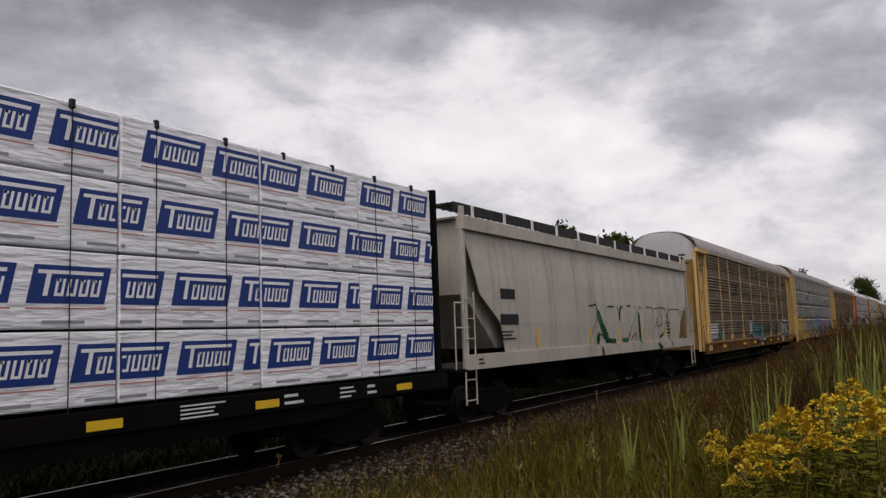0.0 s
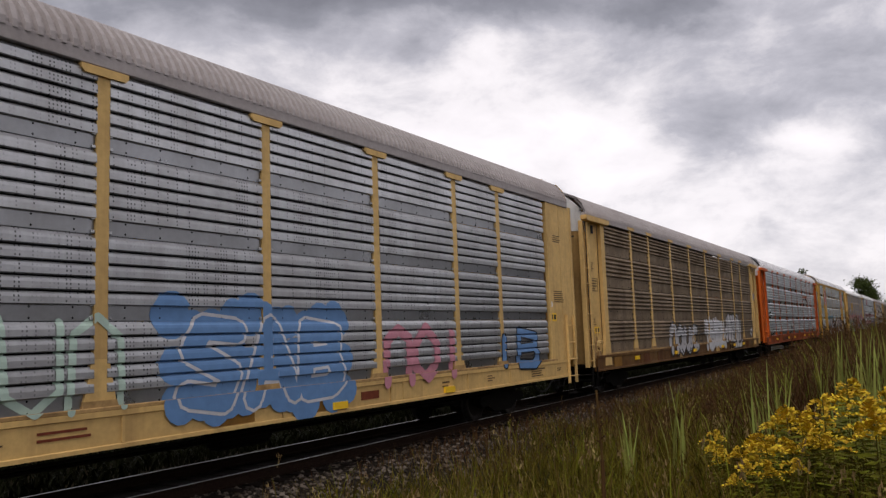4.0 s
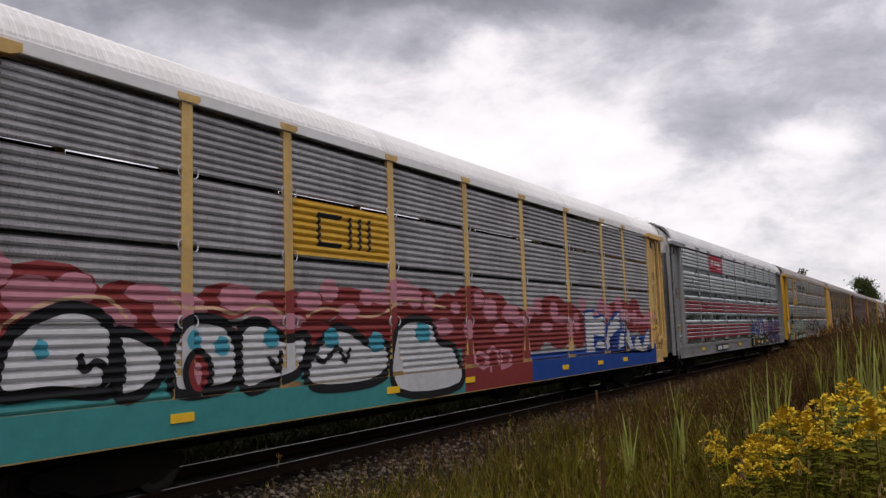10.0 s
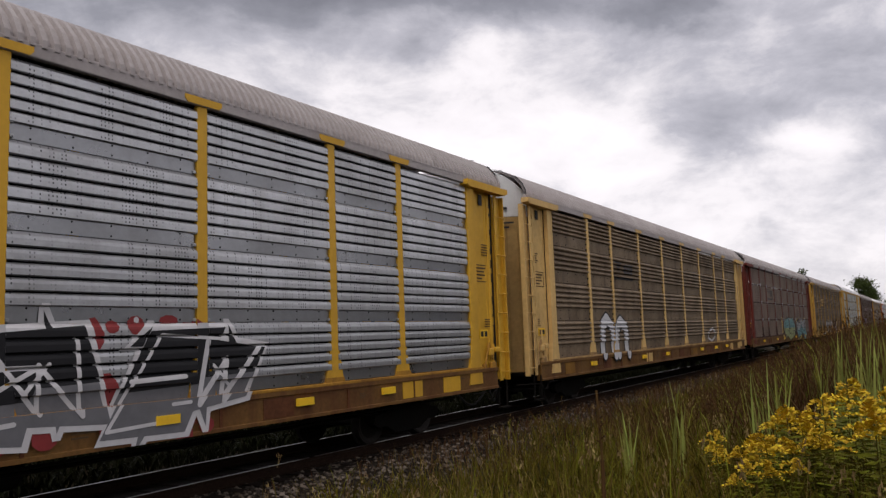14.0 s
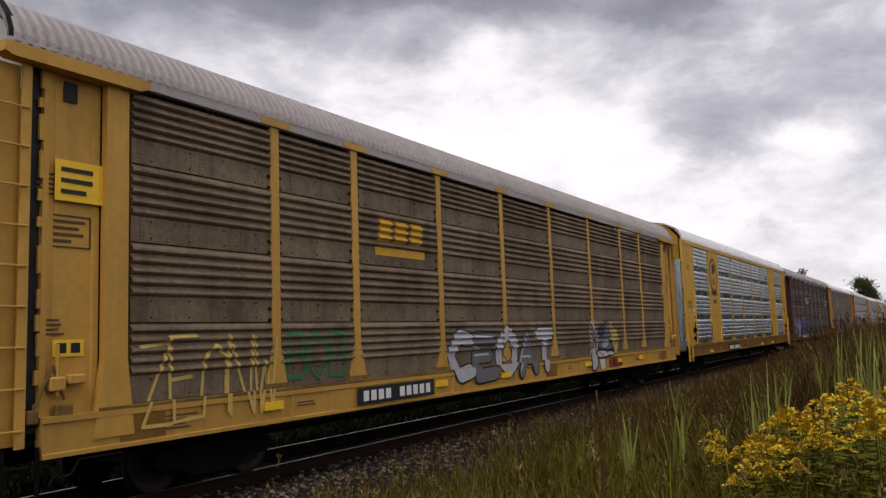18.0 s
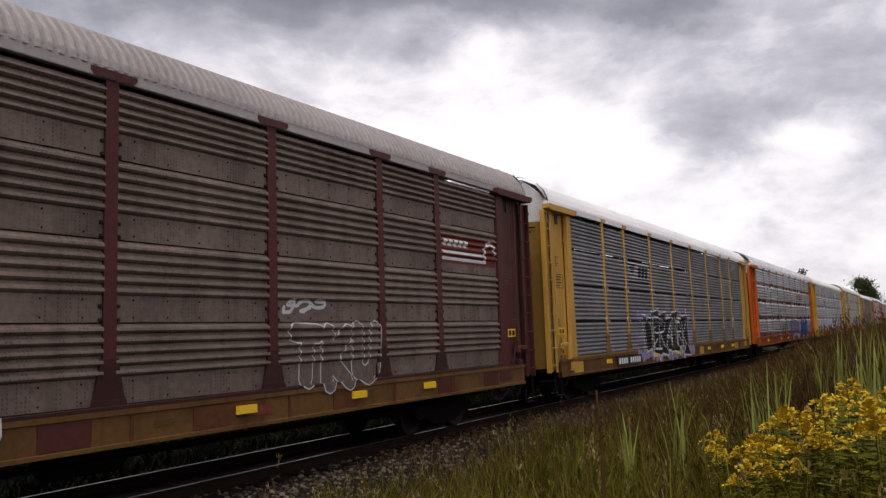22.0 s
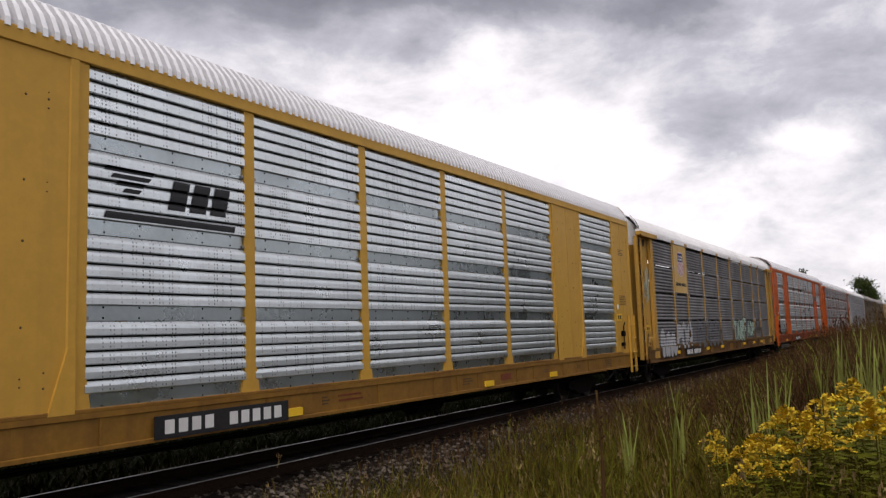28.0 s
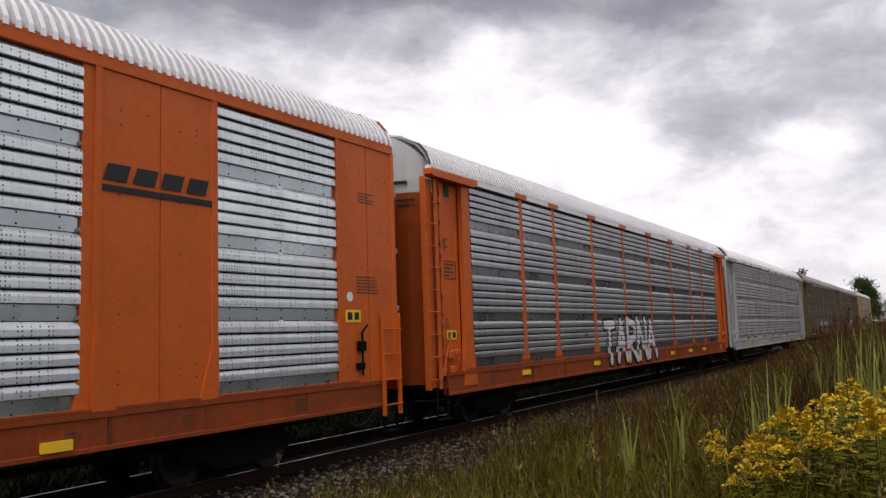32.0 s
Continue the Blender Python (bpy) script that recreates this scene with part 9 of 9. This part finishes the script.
def goldenrod_mesh(seed):
    """Stem, narrow leaves and an arching plume of tiny blooms, as three meshes."""
    rnd = random.Random(seed)
    h = 1.0
    st, lf, fl = bmesh.new(), bmesh.new(), bmesh.new()
    rod(st, (0, 0, 0), (0.02, 0.01, h * 0.55), 0.006, 5)
    rod(st, (0.02, 0.01, h * 0.55), (0.03, 0.0, h * 0.98), 0.004, 5)

    def quad(bm, p, d, w, length):
        d = Vector(d).normalized()
        sde = d.cross(Vector((rnd.uniform(-1, 1), rnd.uniform(-1, 1), 1))).normalized() * w
        p = Vector(p)
        vs = [bm.verts.new(v) for v in (p, p + d * length * 0.5 + sde, p + d * length, p + d * length * 0.5 - sde)]
        bm.faces.new(vs)
    for i in range(64):
        t = 0.10 + 0.74 * i / 63
        a = i * 2.4
        quad(lf, (0.02 * t, 0.01 * t, h * t), (math.cos(a), math.sin(a), 0.45 - 0.6 * t), 0.015, rnd.uniform(0.09, 0.17))
    # the plume: branches that all arch over to one side, thick with bloom
    for i in range(9):
        a = rnd.uniform(-1.0, 1.0) + (math.pi if i % 6 == 0 else 0.0)
        z = h * (0.84 + 0.15 * i / 9)
        reach = 0.15 * (1.12 - i / 9) + 0.03
        p0 = Vector((0.03, 0, z))
        for k in range(10):
            t = k / 9
            p = p0 + Vector((math.cos(a) * reach * t, math.sin(a) * reach * t, 0.10 * t - 0.12 * t * t))
            for _ in range(3):
                q = p + Vector((rnd.uniform(-0.012, 0.012), rnd.uniform(-0.012, 0.012), rnd.uniform(-0.002, 0.022)))
                quad(fl, q, (math.cos(a) + rnd.uniform(-0.6, 0.6), math.sin(a) + rnd.uniform(-0.6, 0.6), rnd.uniform(0, 0.9)), 0.013, 0.036)
    out = []
    for bm, nm in ((st, "stem"), (lf, "leaves"), (fl, "bloom")):
        me = bpy.data.meshes.new(nm)
        bm.to_mesh(me)
        bm.free()
        me.materials.append({"stem": L_STEM, "leaves": L_GREEN, "bloom": L_GOLD}[nm])
        out.append(me)
    return out


def goldenrods():
    rnd = random.Random(12)
    kinds = [goldenrod_mesh(i) for i in range(4)]
    for i in range(46):
        # a stand on the rise by the camera, widening away from it
        if i < 40:
            a = rnd.uniform(78.2, 90.0)
            d = rnd.uniform(6.7, 8.4) + max(0.0, a - 77) * 0.16 * rnd.random()
        else:
            a, d = rnd.uniform(76.5, 79), rnd.uniform(8.4, 9.4)
        a = radians(a)
        x, y = d * math.sin(a), d * math.cos(a)
        g = tagged(new("goldenrod"), "flowering goldenrod plant with a yellow plume", "wild flower", "stand of goldenrod")
        sc = rnd.uniform(0.48, 0.80) + max(0.0, math.degrees(a) - 77.8) * 0.060
        g.matrix_basis = Matrix.Translation((x, y, float(ground_z(x, y)) - 0.02)) @ Matrix.Rotation(rnd.uniform(0, 6.28), 4, "Z") @ Matrix.Rotation(rnd.uniform(-0.12, 0.12), 4, "X") @ Matrix.Diagonal((sc, sc, sc, 1))
        for me, nm in zip(kinds[i % 4], ("stem", "leaves", "bloom")):
            o = new(nm, me)
            o.parent = g


goldenrods()


def reeds():
    """Tufts of broad upright blades, and one dark bare stalk."""
    rnd = random.Random(31)
    for i, (az, d, h) in enumerate(((74.3, 11, 1.5), (71.2, 11, 1.3), (79.6, 11.0, 1.4), (81.2, 11, 1.5), (84.6, 10.5, 1.7), (85.4, 11, 1.75), (86.3, 10, 1.75),
                                    (87.2, 10.5, 1.9), (83.6, 13, 1.6), (86.8, 12, 1.9), (80.4, 12, 1.5), (85.9, 12.5, 1.9), (84.9, 12, 1.75), (87.6, 11.5, 1.95))):
        x, y = d * math.sin(radians(az)), d * math.cos(radians(az))
        bm = bmesh.new()
        for k in range(11):
            a, ln, w = rnd.uniform(0, 6.28), rnd.uniform(0.6, 1.0) * h, rnd.uniform(0.009, 0.018)
            px, py = rnd.uniform(-0.09, 0.09), rnd.uniform(-0.09, 0.09)
            bend = rnd.uniform(0.04, 0.22)
            sx, sy = -math.sin(a) * w, math.cos(a) * w
            prev = None
            for t, f in ((0, 0.7), (0.3, 1), (0.6, 0.9), (0.85, 0.5), (1.0, 0.05)):
                cx, cy, cz = px + math.cos(a) * bend * ln * t * t, py + math.sin(a) * bend * ln * t * t, ln * t
                pair = (bm.verts.new((cx - sx * f, cy - sy * f, cz)), bm.verts.new((cx + sx * f, cy + sy * f, cz)))
                if prev:
                    bm.faces.new((prev[0], prev[1], pair[1], pair[0]))
                prev = pair
        me = bpy.data.meshes.new("reed_tuft")
        bm.to_mesh(me)
        bm.free()
        me.materials.append(L_REED)
        o = tagged(new("reed_tuft", me), "tuft of broad green reed blades", "reed", "reed tufts in the weeds")
        o.location = (x, y, float(ground_z(x, y)) - 0.02)
    bm = bmesh.new()
    rod(bm, (0, 0, 0), (0.02, 0, 0.9), 0.015, 6)
    rod(bm, (0.02, 0, 0.9), (0.0, 0.01, 1.42), 0.009, 6)
    for i in range(12):
        z = 1.0 + 0.03 * i
        rod(bm, (0.012, 0, z), (0.012 + 0.03 * math.cos(i * 2.4), 0.03 * math.sin(i * 2.4), z + 0.02), 0.006, 5)
    me = bpy.data.meshes.new("dead_stalk")
    bm.to_mesh(me)
    bm.free()
    me.materials.append(L_BROWN)
    o = tagged(new("dead_stalk", me), "bare dark stalk of a dead weed", "weed stalk")
    x, y = 6.2 * math.sin(radians(69.2)), 6.2 * math.cos(radians(69.2))
    o.location = (x, y, float(ground_z(x, y)))


L_REED = leaf_mat("reed_blades", (0.235, 0.255, 0.065), 0.5, 0, 0.3)
reeds()


def woods():
    """A wood along the near side of the line, behind the camera: it closes the place and shows in the steel sides."""
    rng = np.random.default_rng(77)
    n = 42000
    x = rng.uniform(-60, 330, n)
    top = np.where(x < 50, 4.0, 9.0) + 1.0 * np.sin(x * 0.31) + 0.8 * np.sin(x * 0.83 + 1)
    y = -19.0 + 2.0 * np.sin(x * 0.21) + rng.normal(0, 1.1, n)
    z = 0.2 + top * rng.random(n) ** 0.8
    size = rng.uniform(0.25, 0.6, n)
    u, v = rng.normal(0, 1, (n, 3)), rng.normal(0, 1, (n, 3))
    u /= np.linalg.norm(u, axis=1, keepdims=True)
    v /= np.linalg.norm(v, axis=1, keepdims=True)
    p = np.stack([x, y, z], -1)
    q = np.stack([p - u * size[:, None], p + v * size[:, None] * 0.7, p + u * size[:, None], p - v * size[:, None] * 0.7], 1)
    me = bpy.data.meshes.new("woods")
    me.from_pydata(q.reshape(-1, 3).tolist(), [], ((np.arange(n) * 4)[:, None] + np.arange(4)[None]).tolist())
    me.materials.append(L_DARK)
    tagged(new("woods", me), "dark green wood along the railway", "woods", kind="stuff")


def far_wood():
    """The same wood where it comes nearer to the line farther on."""
    rng = np.random.default_rng(78)
    n = 26000
    x = rng.uniform(30, 330, n)
    top = np.clip((x - 30) * 0.3, 1.5, 12.5) + 2.0 + 1.8 * np.sin(x * 0.27) + 1.5 * np.sin(x * 0.71 + 1)
    y = -10.0 + 1.6 * np.sin(x * 0.19) + rng.normal(0, 1.0, n)
    z = 0.2 + top * rng.random(n) ** 0.8
    size = rng.uniform(0.3, 0.75, n)
    u, v = rng.normal(0, 1, (n, 3)), rng.normal(0, 1, (n, 3))
    u /= np.linalg.norm(u, axis=1, keepdims=True)
    v /= np.linalg.norm(v, axis=1, keepdims=True)
    p = np.stack([x, y, z], -1)
    q = np.stack([p - u * size[:, None], p + v * size[:, None] * 0.7, p + u * size[:, None], p - v * size[:, None] * 0.7], 1)
    me = bpy.data.meshes.new("woods")
    me.from_pydata(q.reshape(-1, 3).tolist(), [], ((np.arange(n) * 4)[:, None] + np.arange(4)[None]).tolist())
    me.materials.append(L_DARK)
    tagged(new("woods", me), "dark green wood near the railway", "woods", kind="stuff")


woods()
far_wood()


L_TREE = leaf_mat("tree_leaves", (0.052, 0.072, 0.020))


def tree(x, y, h, spread, seed, name="tree", leaves=2600):
    rnd = random.Random(seed)
    t = tagged(new(name), "leafy dark green tree behind the railway", "tree", "trees beyond the track")
    z0 = float(ground_z(x, y))
    t.location = (x, y, z0)
    bm = bmesh.new()
    prev = Vector((0, 0, 0))
    tips = []
    for i in range(5):
        nxt = prev + Vector((rnd.uniform(-0.2, 0.2), rnd.uniform(-0.2, 0.2), h * 0.17))
        m = Matrix.Translation((prev + nxt) / 2) @ (nxt - prev).to_track_quat("Z", "Y").to_matrix().to_4x4()
        bmesh.ops.create_cone(bm, cap_ends=True, segments=8, radius1=h * 0.022 * (1 - i * 0.16), radius2=h * 0.022 * (1 - (i + 1) * 0.16), depth=(nxt - prev).length * 1.03, matrix=m)
        if i >= 1:
            for k in range(4):
                a = rnd.uniform(0, 6.28)
                tip = nxt + Vector((math.cos(a) * spread * rnd.uniform(0.4, 0.9) * (1 - i * 0.1), math.sin(a) * spread * rnd.uniform(0.4, 0.9) * (1 - i * 0.1), h * rnd.uniform(0.04, 0.16)))
                rod(bm, nxt, tip, h * 0.006, 5)
                tips.append(tip)
        prev = nxt
    tips.append(prev + Vector((0, 0, h * 0.1)))
    me = bpy.data.meshes.new("trunk")
    bm.to_mesh(me)
    bm.free()
    me.materials.append(BARK)
    o = new("trunk", me)
    o.parent = t
    rng = np.random.default_rng(seed)
    c = np.array([tuple(v) for v in tips])
    idx = rng.integers(0, len(c), leaves)
    p = c[idx] + rng.normal(0, 1, (leaves, 3)) * np.array([0.24, 0.24, 0.18]) * spread
    s = rng.uniform(0.12, 0.30, leaves) * max(1.0, h / 10)
    u, v = rng.normal(0, 1, (leaves, 3)), rng.normal(0, 1, (leaves, 3))
    u /= np.linalg.norm(u, axis=1, keepdims=True)
    v /= np.linalg.norm(v, axis=1, keepdims=True)
    q = np.stack([p - u * s[:, None], p + v * s[:, None] * 0.6, p + u * s[:, None], p - v * s[:, None] * 0.6], 1)
    fs = (np.arange(leaves) * 4)[:, None] + np.arange(4)[None]
    me = bpy.data.meshes.new("crown")
    me.from_pydata(q.reshape(-1, 3).tolist(), [], fs.tolist())
    me.materials.append(L_TREE)
    o = new("crown", me)
    o.parent = t


tree(300, 19.6, 15.0, 5.2, 1, leaves=6000)
tree(306, 16.6, 11.6, 3.4, 2, leaves=4000)
tree(262, 14.8, 8.0, 3.4, 3)
tree(150, 19.0, 10.8, 1.4, 6, leaves=900)
tree(52, 22.4, 8.8, 2.0, 4, leaves=3500)
tree(63.5, 21.6, 9.3, 1.6, 5, leaves=2200)
tree(330, 22, 11, 4.0, 7)
tree(340, 12, 9, 4.0, 8)


def motions():
    """The train runs past at one speed; each wheel turns with it."""
    for car, x0 in FLEET:
        walk(car, [(t, pose(x0 - SPEED * t, TRACK_Y, 0)) for t in (0, 8, 16, 24, 32)])
    for i, dx in enumerate((-0.89, 0.89)):
        first = WHEELSETS[i][0]
        rows = []
        for n in range(32 * FPS + 1):
            t = n / FPS
            rows.append((t, Matrix.Translation((dx, 0, 0.42)) @ Matrix.Rotation(-SPEED * t / 0.42, 4, "Y")))
        walk(first, rows)
        for w in WHEELSETS[i][1:]:
            w.rotation_mode = "QUATERNION"
            keys = w.animation_data_create()
            keys.action = first.animation_data.action
            keys.action_slot = first.animation_data.action_slot


motions()
